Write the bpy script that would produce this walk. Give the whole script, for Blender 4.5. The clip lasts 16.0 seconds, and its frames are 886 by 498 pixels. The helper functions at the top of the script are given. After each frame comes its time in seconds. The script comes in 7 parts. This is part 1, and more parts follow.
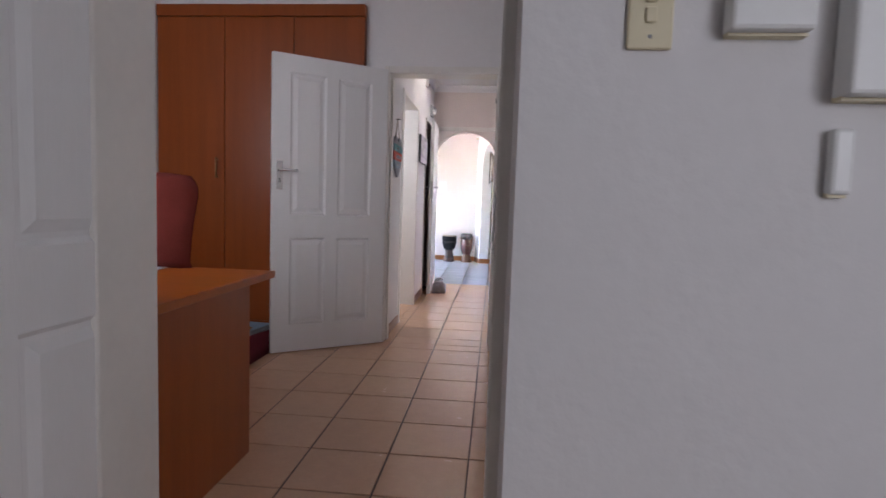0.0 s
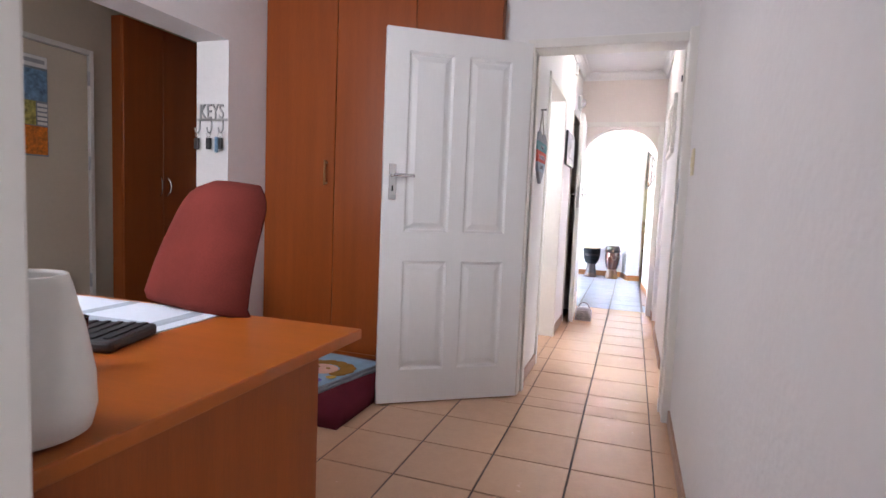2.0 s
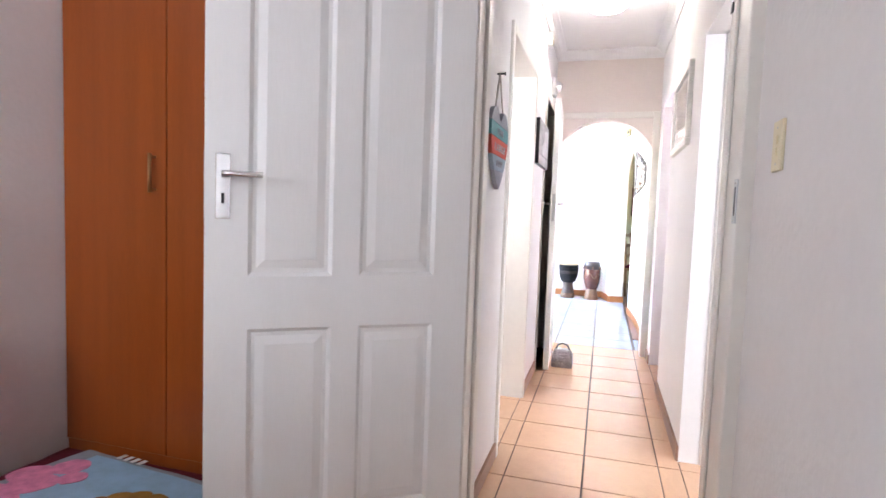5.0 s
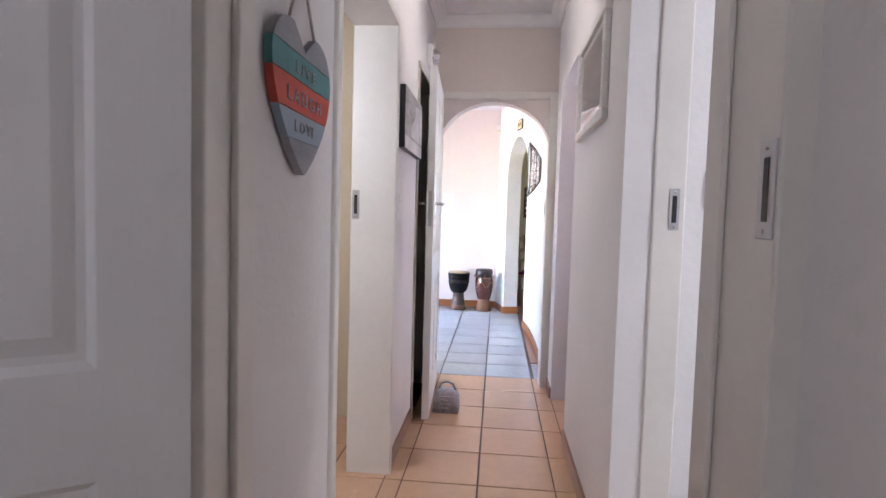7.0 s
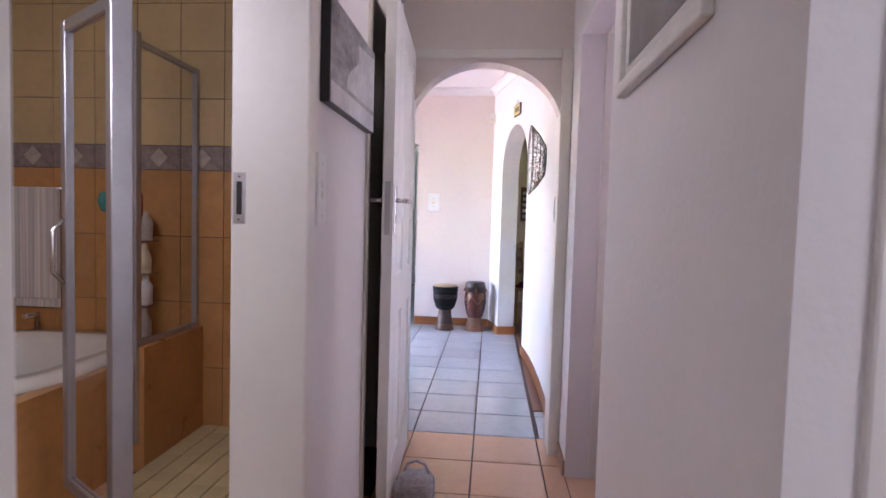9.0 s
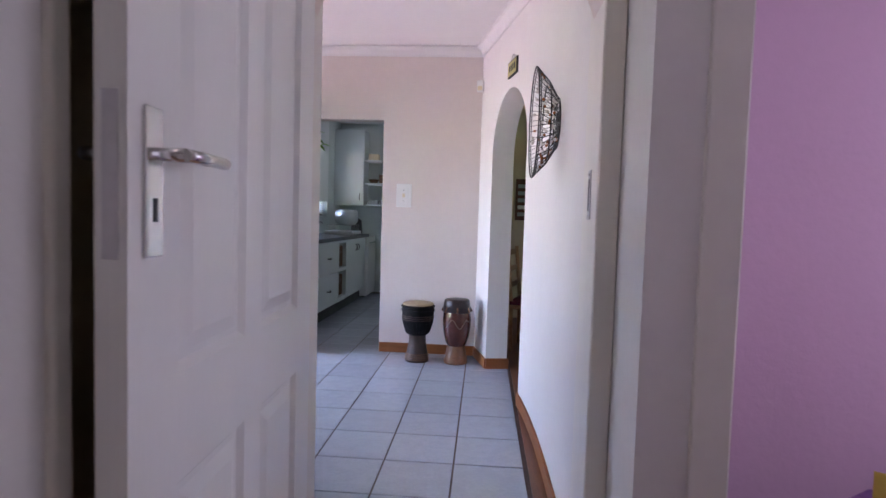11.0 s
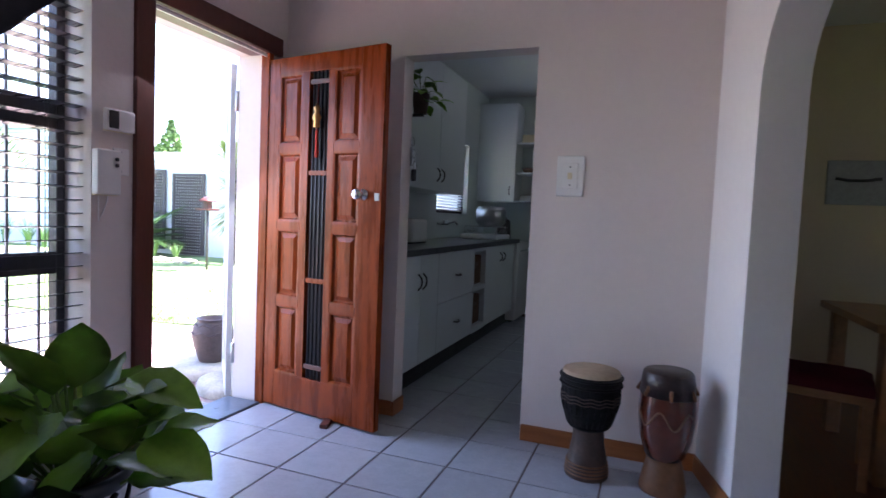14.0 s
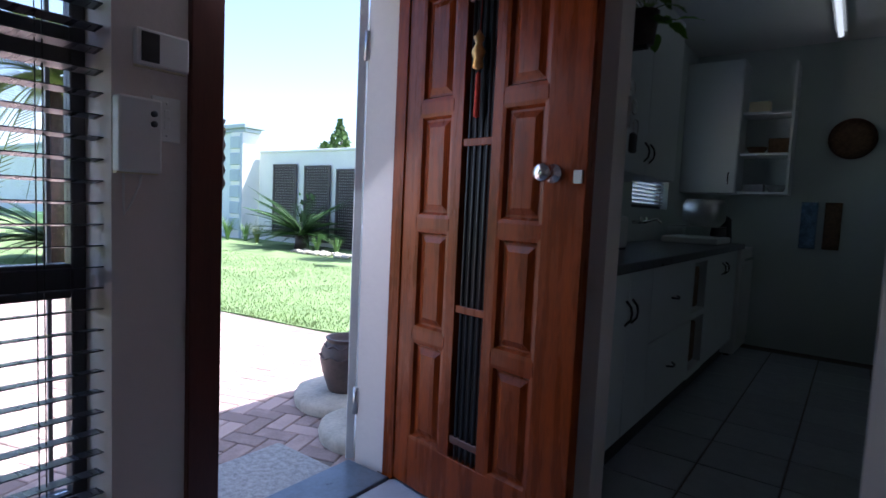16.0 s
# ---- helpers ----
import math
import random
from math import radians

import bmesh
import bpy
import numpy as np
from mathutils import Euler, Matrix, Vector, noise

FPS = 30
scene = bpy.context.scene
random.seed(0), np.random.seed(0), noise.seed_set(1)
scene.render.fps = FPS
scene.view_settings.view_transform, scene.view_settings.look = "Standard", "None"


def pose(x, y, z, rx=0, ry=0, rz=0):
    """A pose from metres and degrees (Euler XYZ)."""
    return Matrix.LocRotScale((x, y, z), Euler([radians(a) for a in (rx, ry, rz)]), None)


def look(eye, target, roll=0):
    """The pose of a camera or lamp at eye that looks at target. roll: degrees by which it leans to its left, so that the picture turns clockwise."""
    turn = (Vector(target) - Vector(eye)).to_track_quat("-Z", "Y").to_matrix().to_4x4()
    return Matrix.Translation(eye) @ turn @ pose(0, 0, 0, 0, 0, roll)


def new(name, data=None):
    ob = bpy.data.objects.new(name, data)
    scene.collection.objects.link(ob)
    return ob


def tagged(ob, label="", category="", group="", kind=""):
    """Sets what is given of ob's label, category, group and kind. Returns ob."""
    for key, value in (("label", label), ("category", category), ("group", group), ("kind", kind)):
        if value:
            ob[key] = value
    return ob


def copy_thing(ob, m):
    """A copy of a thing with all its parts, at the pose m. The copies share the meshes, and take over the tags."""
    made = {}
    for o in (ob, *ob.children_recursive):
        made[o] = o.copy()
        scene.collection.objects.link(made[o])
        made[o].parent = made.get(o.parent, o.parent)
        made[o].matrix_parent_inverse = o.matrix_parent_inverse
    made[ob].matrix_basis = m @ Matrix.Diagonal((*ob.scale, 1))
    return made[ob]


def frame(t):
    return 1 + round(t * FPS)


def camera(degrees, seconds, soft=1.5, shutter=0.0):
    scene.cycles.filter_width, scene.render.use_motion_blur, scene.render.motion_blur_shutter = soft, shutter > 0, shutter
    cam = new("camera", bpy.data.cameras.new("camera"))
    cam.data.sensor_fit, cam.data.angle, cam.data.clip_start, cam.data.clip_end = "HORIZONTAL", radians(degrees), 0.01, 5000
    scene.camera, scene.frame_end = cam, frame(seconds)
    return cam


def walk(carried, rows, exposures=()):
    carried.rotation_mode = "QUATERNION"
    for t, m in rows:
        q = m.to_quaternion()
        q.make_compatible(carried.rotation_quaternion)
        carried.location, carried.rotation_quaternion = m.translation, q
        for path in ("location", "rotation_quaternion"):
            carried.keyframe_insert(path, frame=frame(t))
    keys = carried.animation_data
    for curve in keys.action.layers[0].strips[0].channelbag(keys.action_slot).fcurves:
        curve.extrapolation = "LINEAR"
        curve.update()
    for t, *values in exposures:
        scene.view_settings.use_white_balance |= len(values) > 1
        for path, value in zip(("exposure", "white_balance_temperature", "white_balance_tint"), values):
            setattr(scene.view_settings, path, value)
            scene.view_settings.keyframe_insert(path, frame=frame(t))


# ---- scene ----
cam = camera(77.6, 16.0, shutter=0.25)
PATH = [
    (0, (0.406, -7.371, 1.064), (0.226, -5.385, 0.903), 1.9),
    (0.5, (0.374, -7.182, 1.112), (-0.043, -5.235, 0.928), 2.5),
    (1, (0.326, -6.941, 1.113), (-0.193, -5.017, 0.936), 2.5),
    (1.5, (0.257, -6.711, 1.118), (-0.32, -4.804, 0.945), 2.5),
    (2, (0.184, -6.468, 1.127), (-0.459, -4.581, 0.958), 2.4),
    (2.5, (0.116, -6.245, 1.131), (-0.573, -4.375, 0.965), 2.4),
    (3, (0.047, -6.024, 1.148), (-0.645, -4.154, 0.992), 2.3),
    (3.5, (0.032, -5.796, 1.179), (-0.658, -3.925, 1.028), 2.2),
    (3.7, (0.056, -5.701, 1.174), (-0.641, -3.832, 1.037), 1.9),
    (5.8, (0.02, -4.724, 1.176), (-0.379, -2.769, 1.042), 2.1),
    (6, (0.033, -4.607, 1.175), (-0.324, -2.643, 1.047), 2.0),
    (6.5, (0.026, -4.362, 1.179), (-0.215, -2.38, 1.061), 1.6),
    (7, (0.047, -4.098, 1.187), (-0.144, -2.111, 1.07), 1.6),
    (7.5, (0.067, -3.888, 1.19), (-0.118, -1.899, 1.076), 1.5),
    (8, (0.057, -3.627, 1.191), (-0.121, -1.638, 1.083), 1.4),
    (8.5, (0.053, -3.347, 1.189), (-0.122, -1.357, 1.085), 1.6),
    (9, (0.056, -3.03, 1.189), (-0.114, -1.04, 1.086), 1.6),
    (9.2, (0.072, -2.905, 1.182), (-0.111, -0.916, 1.08), 1.9),
    (11.3, (0.107, -1.385, 1.193), (-0.034, 0.607, 1.084), 1.7),
    (11.5, (0.106, -1.242, 1.196), (-0.056, 0.748, 1.081), 1.8),
    (12, (0.083, -0.889, 1.162), (-0.13, 1.097, 1.057), 1.9),
    (12.5, (0.065, -0.552, 1.16), (-0.231, 1.423, 1.055), 1.9),
    (13, (-0.018, -0.232, 1.141), (-0.44, 1.72, 1.04), 2.2),
    (13.5, (-0.096, 0.078, 1.149), (-0.619, 2.006, 1.043), 2.4),
    (14, (-0.194, 0.377, 1.159), (-0.9, 2.244, 1.043), 2.4),
    (14.5, (-0.313, 0.623, 1.143), (-1.209, 2.407, 1.019), 2.6),
    (15, (-0.452, 0.853, 1.151), (-1.448, 2.583, 1.018), 2.7),
    (15.5, (-0.633, 1.118, 1.144), (-1.735, 2.781, 1.004), 2.5),
    (16, (-0.858, 1.368, 1.143), (-2.052, 2.965, 0.988), 2.6),
]

EXPOSURES = [(0, 5.60, 6250, 18), (1, 6.00, 6250, 18), (2, 6.60, 6250, 16), (3.7, 7.40, 6200, 14), (5.8, 6.30, 6300, 15),
             (7, 5.65, 6200, 18), (8.5, 5.15, 6100, 21), (9.2, 5.20, 6250, 30), (11.3, 4.25, 6000, 26), (12.5, 4.10, 5850, 23),
             (13, 3.85, 5850, 24), (13.5, 3.50, 5850, 25), (14, 3.25, 5900, 26), (15, 2.10, 5700, 22), (16, 1.55, 5600, 18)]
walk(cam, [(t, look(e, g, r)) for t, e, g, r in PATH], EXPOSURES)

# ---- sky, sun and added area lamps ----
SUN_EL, SUN_AZ = 62.0, 38.0     # degrees; azimuth clockwise from +y
sky_world = bpy.data.worlds.new("sky")
scene.world = sky_world
sky_world.use_nodes = True
wt = sky_world.node_tree
sky_tex = wt.nodes.new("ShaderNodeTexSky")
sky_tex.sky_type = "NISHITA"
sky_tex.sun_disc = False
sky_tex.dust_density = 1.6
sky_tex.sun_elevation, sky_tex.sun_rotation = radians(SUN_EL), radians(SUN_AZ)
wt.links.new(sky_tex.outputs[0], wt.nodes["Background"].inputs[0])
wt.nodes["Background"].inputs[1].default_value = 0.14

sun_data = bpy.data.lights.new("sun", "SUN")
sun_data.energy, sun_data.angle, sun_data.color = 5.0, radians(0.6), (1.0, 0.95, 0.88)
sun = new("sun", sun_data)
_az, _el = radians(SUN_AZ), radians(SUN_EL)
_to_sun = Vector((math.sin(_az) * math.cos(_el), math.cos(_az) * math.cos(_el), math.sin(_el)))
sun.matrix_world = look(_to_sun * 30, (0, 0, 0))


def area_lamp(name, eye, target, width, height, watts, color=(0.93, 0.96, 1.0)):
    """A rectangular area lamp, added in place of daylight."""
    d = bpy.data.lights.new(name, "AREA")
    d.shape, d.size, d.size_y, d.energy, d.color = "RECTANGLE", width, height, watts, color
    o = new(name, d)
    o.matrix_world = look(eye, target)
    return o


# study: lamp for an inferred window behind the desk, outside every view
area_lamp("daylight_study", (-1.75, -6.12, 1.5), (-1.6, -4.0, 1.2), 1.6, 1.1, 0.88)
# lamps added only to brighten these four rooms; no window is known
area_lamp("fill_start_room", (1.9, -9.35, 1.5), (-0.3, -6.5, 1.1), 1.6, 1.1, 0.8)
area_lamp("fill_bedroom", (2.95, -3.9, 1.5), (0.4, -2.9, 1.1), 1.4, 1.2, 1.5)
area_lamp("fill_pink_room", (2.95, -0.6, 1.5), (0.4, -0.8, 1.1), 1.2, 1.2, 0.768)
area_lamp("fill_bathroom", (-1.3, -2.5, 1.75), (-1.4, -1.2, 0.9), 0.8, 0.7, 0.5)
# kitchen: lamp for an inferred opening on the east side
area_lamp("daylight_kitchen", (0.15, 5.1, 1.5), (-2.0, 5.0, 1.1), 1.0, 1.0, 0.12)
# hall window and entrance: lamps added in the openings to strengthen the sky
area_lamp("daylight_hall", (-2.45, 1.1, 1.75), (-1.35, 1.2, 0.0), 1.2, 0.7, 0.4)
area_lamp("daylight_door", (-2.565, 2.63, 1.35), (-1.7, 2.3, 0.3), 0.72, 1.2, 1.1)
# dining room: weak lamp added as fill, no window is known
area_lamp("fill_dining", (3.4, 3.9, 1.4), (1.0, 3.2, 0.9), 0.8, 1.0, 0.03)

# ---- small builders ----
def box(bm, x0, y0, z0, x1, y1, z1, bevel=0.0, seg=1):
    """A box between two corners, its edges rounded by bevel."""
    m = Matrix.LocRotScale(((x0 + x1) / 2, (y0 + y1) / 2, (z0 + z1) / 2), None, (abs(x1 - x0), abs(y1 - y0), abs(z1 - z0)))
    r = bmesh.ops.create_cube(bm, size=1, matrix=m)
    if bevel > 0:
        edges = list({e for v in r["verts"] for e in v.link_edges})
        bmesh.ops.bevel(bm, geom=edges, offset=bevel, segments=seg, profile=0.5, affect="EDGES")
    return bm


def boxes(*rows, bevel=0.0, seg=1):
    bm = bmesh.new()
    for r in rows:
        box(bm, *r, bevel=bevel, seg=seg)
    return bm


def lathe(profile, n=24, bm=None, at=(0, 0, 0), wob=0.0):
    """A turned body from (radius, height) pairs; it is closed where the radius is 0."""
    bm = bm or bmesh.new()
    rings = []
    for r, z in profile:
        if r < 1e-5:
            rings.append([bm.verts.new((at[0], at[1], at[2] + z))])
        else:
            rings.append([bm.verts.new((at[0] + r * (1 + wob * math.sin(3 * a + z * 9)) * math.cos(a),
                                        at[1] + r * (1 + wob * math.sin(3 * a + z * 9)) * math.sin(a), at[2] + z))
                          for a in (2 * math.pi * i / n for i in range(n))])
    for a, b in zip(rings, rings[1:]):
        for i in range(n):
            j = (i + 1) % n
            if len(a) == 1 and len(b) == 1:
                continue
            if len(a) == 1:
                bm.faces.new((a[0], b[j], b[i]))
            elif len(b) == 1:
                bm.faces.new((a[i], a[j], b[0]))
            else:
                bm.faces.new((a[i], a[j], b[j], b[i]))
    for f in bm.faces:
        f.smooth = True
    return bm


def tube(points, radius, n=8, bm=None, taper=None):
    """A round bar along points."""
    bm = bm or bmesh.new()
    pts = [Vector(p) for p in points]
    rings = []
    for i, p in enumerate(pts):
        d = (pts[min(i + 1, len(pts) - 1)] - pts[max(i - 1, 0)]).normalized()
        u = d.orthogonal().normalized() if i == 0 else (last - d * last.dot(d)).normalized()
        last = u
        w = d.cross(u)
        r = radius if taper is None else radius + (taper - radius) * i / (len(pts) - 1)
        rings.append([bm.verts.new(p + r * (math.cos(a) * u + math.sin(a) * w)) for a in (2 * math.pi * k / n for k in range(n))])
    for a, b in zip(rings, rings[1:]):
        for i in range(n):
            f = bm.faces.new((a[i], a[(i + 1) % n], b[(i + 1) % n], b[i]))
            f.smooth = True
    bm.faces.new(rings[0][::-1])
    bm.faces.new(rings[-1])
    return bm


def arch_panel(bm, a, b, depth, spring, rise, ztop, n=28):
    """The wall over an arched opening between the points a and b, as deep as the vector depth."""
    a, b, depth = Vector((*a, 0)), Vector((*b, 0)), Vector((*depth, 0))
    cols = []
    for i in range(n + 1):
        u = 0.5 - 0.5 * math.cos(math.pi * i / n)
        z = spring + rise * math.sqrt(max(0.0, 1 - (2 * u - 1) ** 2))
        p = a + (b - a) * u
        up = Vector((0, 0, 1))
        cols.append([bm.verts.new(q) for q in (p + up * z, p + up * ztop, p + depth + up * ztop, p + depth + up * z)])
    for c, d in zip(cols, cols[1:]):
        for k in range(4):
            bm.faces.new((c[k], d[k], d[(k + 1) % 4], c[(k + 1) % 4]))
    bm.faces.new(cols[0])
    bm.faces.new(cols[-1][::-1])
    return bm


def prism(bm, base, z0, z1):
    """An upright block over a plan polygon."""
    lo = [bm.verts.new((x, y, z0)) for x, y in base]
    hi = [bm.verts.new((x, y, z1)) for x, y in base]
    n = len(base)
    for i in range(n):
        bm.faces.new((lo[i], lo[(i + 1) % n], hi[(i + 1) % n], hi[i]))
    bm.faces.new(lo[::-1])
    bm.faces.new(hi)
    return bm


def mesh_of(name, bm, material, smooth=False):
    bmesh.ops.recalc_face_normals(bm, faces=bm.faces)
    me = bpy.data.meshes.new(name)
    bm.to_mesh(me)
    bm.free()
    if smooth:
        for p in me.polygons:
            p.use_smooth = True
    me.materials.append(material)
    return me


def setting(name, bm, material, label="", category="", parent=None):
    ob = new(name, mesh_of(name, bm, material))
    return tagged(ob, label, category, kind="structure")


def thing(name, label, category, m=None, group=""):
    ob = new(name)
    ob.empty_display_size = 0.1
    ob.matrix_world = m if m is not None else Matrix()
    return tagged(ob, label, category, group)


def part(name, bm, material, parent, label="", smooth=False, m=None):
    ob = new(name, mesh_of(name, bm, material, smooth))
    ob.parent = parent
    if m is not None:
        ob.matrix_basis = m
    if label:
        ob["label"] = label
    return ob


def single(name, bm, material, label, category, m=None, group="", smooth=False):
    ob = new(name, mesh_of(name, bm, material, smooth))
    if m is not None:
        ob.matrix_world = m
    return tagged(ob, label, category, group)


# ---- materials ----
def mat(name, color, rough=0.5, metal=0.0, vary=0.12, scale=6.0, fine=60.0, bump=0.0, bump_scale=80.0, stretch=(1, 1, 1),
        rnd=0.0, spec=0.5, coat=0.0, rough_vary=0.08, detail=5.0, grain=0.35):
    """A surface with its colour varied at two scales, fine relief, and, for pieces, a shade of their own."""
    m = bpy.data.materials.new(name)
    m.use_nodes = True
    nt = m.node_tree
    p = nt.nodes["Principled BSDF"]
    p.inputs["Metallic"].default_value = metal
    p.inputs["Specular IOR Level"].default_value = spec
    p.inputs["Coat Weight"].default_value = coat
    p.inputs["Coat Roughness"].default_value = 0.12
    tc = nt.nodes.new("ShaderNodeTexCoord")
    mp = nt.nodes.new("ShaderNodeMapping")
    mp.inputs["Scale"].default_value = stretch
    nt.links.new(tc.outputs["Object"], mp.inputs["Vector"])
    src = mp.outputs["Vector"]
    info = nt.nodes.new("ShaderNodeObjectInfo")
    if rnd > 0:
        add = nt.nodes.new("ShaderNodeVectorMath")
        add.operation = "ADD"
        mul = nt.nodes.new("ShaderNodeMath")
        mul.operation = "MULTIPLY"
        mul.inputs[1].default_value = 37.0
        nt.links.new(info.outputs["Random"], mul.inputs[0])
        nt.links.new(src, add.inputs[0])
        nt.links.new(mul.outputs[0], add.inputs[1])
        src = add.outputs[0]
    n1 = nt.nodes.new("ShaderNodeTexNoise")
    n1.inputs["Scale"].default_value, n1.inputs["Detail"].default_value = scale, detail
    n2 = nt.nodes.new("ShaderNodeTexNoise")
    n2.inputs["Scale"].default_value, n2.inputs["Detail"].default_value = fine, 3.0
    nt.links.new(src, n1.inputs["Vector"])
    nt.links.new(src, n2.inputs["Vector"])
    mix = nt.nodes.new("ShaderNodeMath")
    mix.operation = "MULTIPLY_ADD"
    mix.inputs[1].default_value = grain
    nt.links.new(n2.outputs["Fac"], mix.inputs[0])
    m2 = nt.nodes.new("ShaderNodeMath")
    m2.operation = "MULTIPLY"
    m2.inputs[1].default_value = 1.0 - grain
    nt.links.new(n1.outputs["Fac"], m2.inputs[0])
    nt.links.new(m2.outputs[0], mix.inputs[2])
    fac = mix.outputs[0]
    if rnd > 0:
        r2 = nt.nodes.new("ShaderNodeMath")
        r2.operation = "MULTIPLY_ADD"
        r2.inputs[1].default_value = rnd
        nt.links.new(info.outputs["Random"], r2.inputs[0])
        sub = nt.nodes.new("ShaderNodeMath")
        sub.operation = "SUBTRACT"
        sub.inputs[1].default_value = rnd / 2
        nt.links.new(fac, sub.inputs[0])
        nt.links.new(sub.outputs[0], r2.inputs[2])
        fac = r2.outputs[0]
    lo = [c * (1 - vary) for c in color]
    hi = [min(1.0, c * (1 + vary)) for c in color]
    span = nt.nodes.new("ShaderNodeMapRange")
    span.interpolation_type = "SMOOTHSTEP"
    span.inputs["From Min"].default_value, span.inputs["From Max"].default_value = 0.25, 0.75
    nt.links.new(fac, span.inputs["Value"])
    tone = nt.nodes.new("ShaderNodeMix")
    tone.data_type = "RGBA"
    tone.inputs[6].default_value, tone.inputs[7].default_value = (*lo, 1), (*hi, 1)
    nt.links.new(span.outputs["Result"], tone.inputs[0])
    nt.links.new(tone.outputs[2], p.inputs["Base Color"])
    rr = nt.nodes.new("ShaderNodeMapRange")
    rr.inputs["To Min"].default_value, rr.inputs["To Max"].default_value = max(0.02, rough - rough_vary), min(1, rough + rough_vary)
    nt.links.new(n1.outputs["Fac"], rr.inputs["Value"])
    nt.links.new(rr.outputs["Result"], p.inputs["Roughness"])
    if bump > 0:
        n3 = nt.nodes.new("ShaderNodeTexNoise")
        n3.inputs["Scale"].default_value, n3.inputs["Detail"].default_value = bump_scale, 4.0
        nt.links.new(src, n3.inputs["Vector"])
        b = nt.nodes.new("ShaderNodeBump")
        b.inputs["Strength"].default_value, b.inputs["Distance"].default_value = bump, 0.004
        nt.links.new(n3.outputs["Fac"], b.inputs["Height"])
        nt.links.new(b.outputs["Normal"], p.inputs["Normal"])
    return m


def glow(name, color, strength):
    m = bpy.data.materials.new(name)
    m.use_nodes = True
    p = m.node_tree.nodes["Principled BSDF"]
    p.inputs["Base Color"].default_value = (*color, 1)
    p.inputs["Emission Color"].default_value = (*color, 1)
    p.inputs["Emission Strength"].default_value = strength
    return m


def glass_mat(name, color=(1, 1, 1), rough=0.0, ior=1.1):
    m = bpy.data.materials.new(name)
    m.use_nodes = True
    p = m.node_tree.nodes["Principled BSDF"]
    p.inputs["Base Color"].default_value = (*color, 1)
    p.inputs["Roughness"].default_value = rough
    p.inputs["Transmission Weight"].default_value = 1.0
    p.inputs["IOR"].default_value = ior
    return m


PLASTER = mat("plaster_white", (0.78, 0.76, 0.75), 0.75, vary=0.03, scale=2.0, fine=30, bump=0.35, bump_scale=45, spec=0.25)
PLASTER_CREAM = mat("plaster_cream", (0.75, 0.675, 0.635), 0.75, vary=0.03, scale=2.0, fine=30, bump=0.35, bump_scale=45, spec=0.25)
PLASTER_GREEN = mat("plaster_pale_green", (0.62, 0.68, 0.66), 0.7, vary=0.03, scale=2.0, fine=30, bump=0.3, bump_scale=45, spec=0.25)
PLASTER_PINK = mat("plaster_pink", (0.80, 0.55, 0.72), 0.75, vary=0.03, scale=2.0, fine=30, bump=0.3, bump_scale=45, spec=0.25)
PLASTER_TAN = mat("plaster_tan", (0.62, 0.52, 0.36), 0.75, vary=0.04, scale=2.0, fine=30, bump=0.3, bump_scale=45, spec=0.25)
PLASTER_OUT = mat("plaster_outdoor", (0.74, 0.73, 0.70), 0.85, vary=0.08, scale=1.2, fine=20, bump=0.5, bump_scale=30, spec=0.2)
CEIL = mat("ceiling_paint", (0.80, 0.79, 0.79), 0.8, vary=0.02, scale=1.5, fine=25, bump=0.15, bump_scale=60, spec=0.2)
DOOR_WHITE = mat("door_enamel", (0.80, 0.80, 0.79), 0.38, vary=0.02, scale=3, fine=40, bump=0.12, bump_scale=30, stretch=(4, 4, 0.5), spec=0.45)
FRAME_CREAM = mat("frame_enamel", (0.76, 0.73, 0.68), 0.4, vary=0.04, scale=4, fine=30, bump=0.08, bump_scale=40)
GROUT = mat("grout", (0.11, 0.082, 0.07), 0.9, vary=0.25, scale=5, fine=90, bump=0.4)
TILE_TERRA = mat("tile_terracotta", (0.64, 0.405, 0.26), 0.25, vary=0.045, scale=16, fine=70, rnd=0.25, rough_vary=0.05, detail=6.0, grain=0.45, spec=0.5, bump=0.05, bump_scale=22)
TILE_GREY = mat("tile_grey", (0.42, 0.46, 0.51), 0.17, vary=0.075, scale=16, fine=70, rnd=0.25, rough_vary=0.06, detail=6.0, grain=0.45, spec=0.6, bump=0.05, bump_scale=22)
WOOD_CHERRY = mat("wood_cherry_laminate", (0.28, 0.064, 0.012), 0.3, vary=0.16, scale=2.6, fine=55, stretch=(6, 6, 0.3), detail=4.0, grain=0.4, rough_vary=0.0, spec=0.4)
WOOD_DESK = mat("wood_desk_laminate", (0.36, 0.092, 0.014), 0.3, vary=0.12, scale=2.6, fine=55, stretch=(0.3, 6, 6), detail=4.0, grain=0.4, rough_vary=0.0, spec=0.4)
WOOD_DOOR = mat("wood_meranti_varnished", (0.215, 0.038, 0.005), 0.28, vary=0.5, scale=3.0, fine=24, stretch=(8, 8, 0.8), bump=0.12, bump_scale=25, spec=0.2)
WOOD_DARK = mat("wood_dark_stained", (0.10, 0.028, 0.018), 0.4, vary=0.3, scale=3, fine=25, stretch=(6, 6, 1), bump=0.08)
SKIRT = mat("skirting_wood", (0.33, 0.115, 0.032), 0.4, vary=0.22, scale=4, fine=30, stretch=(1.0, 1.0, 8), bump=0.05)
SKIRT_TILE = mat("skirting_tile", (0.33, 0.19, 0.13), 0.4, vary=0.15, scale=4, fine=30, bump=0.05)
CHROME = mat("chrome", (0.72, 0.72, 0.72), 0.22, metal=1.0, vary=0.05, scale=20)
STEEL = mat("brushed_steel", (0.55, 0.55, 0.56), 0.35, metal=1.0, vary=0.08, scale=20)
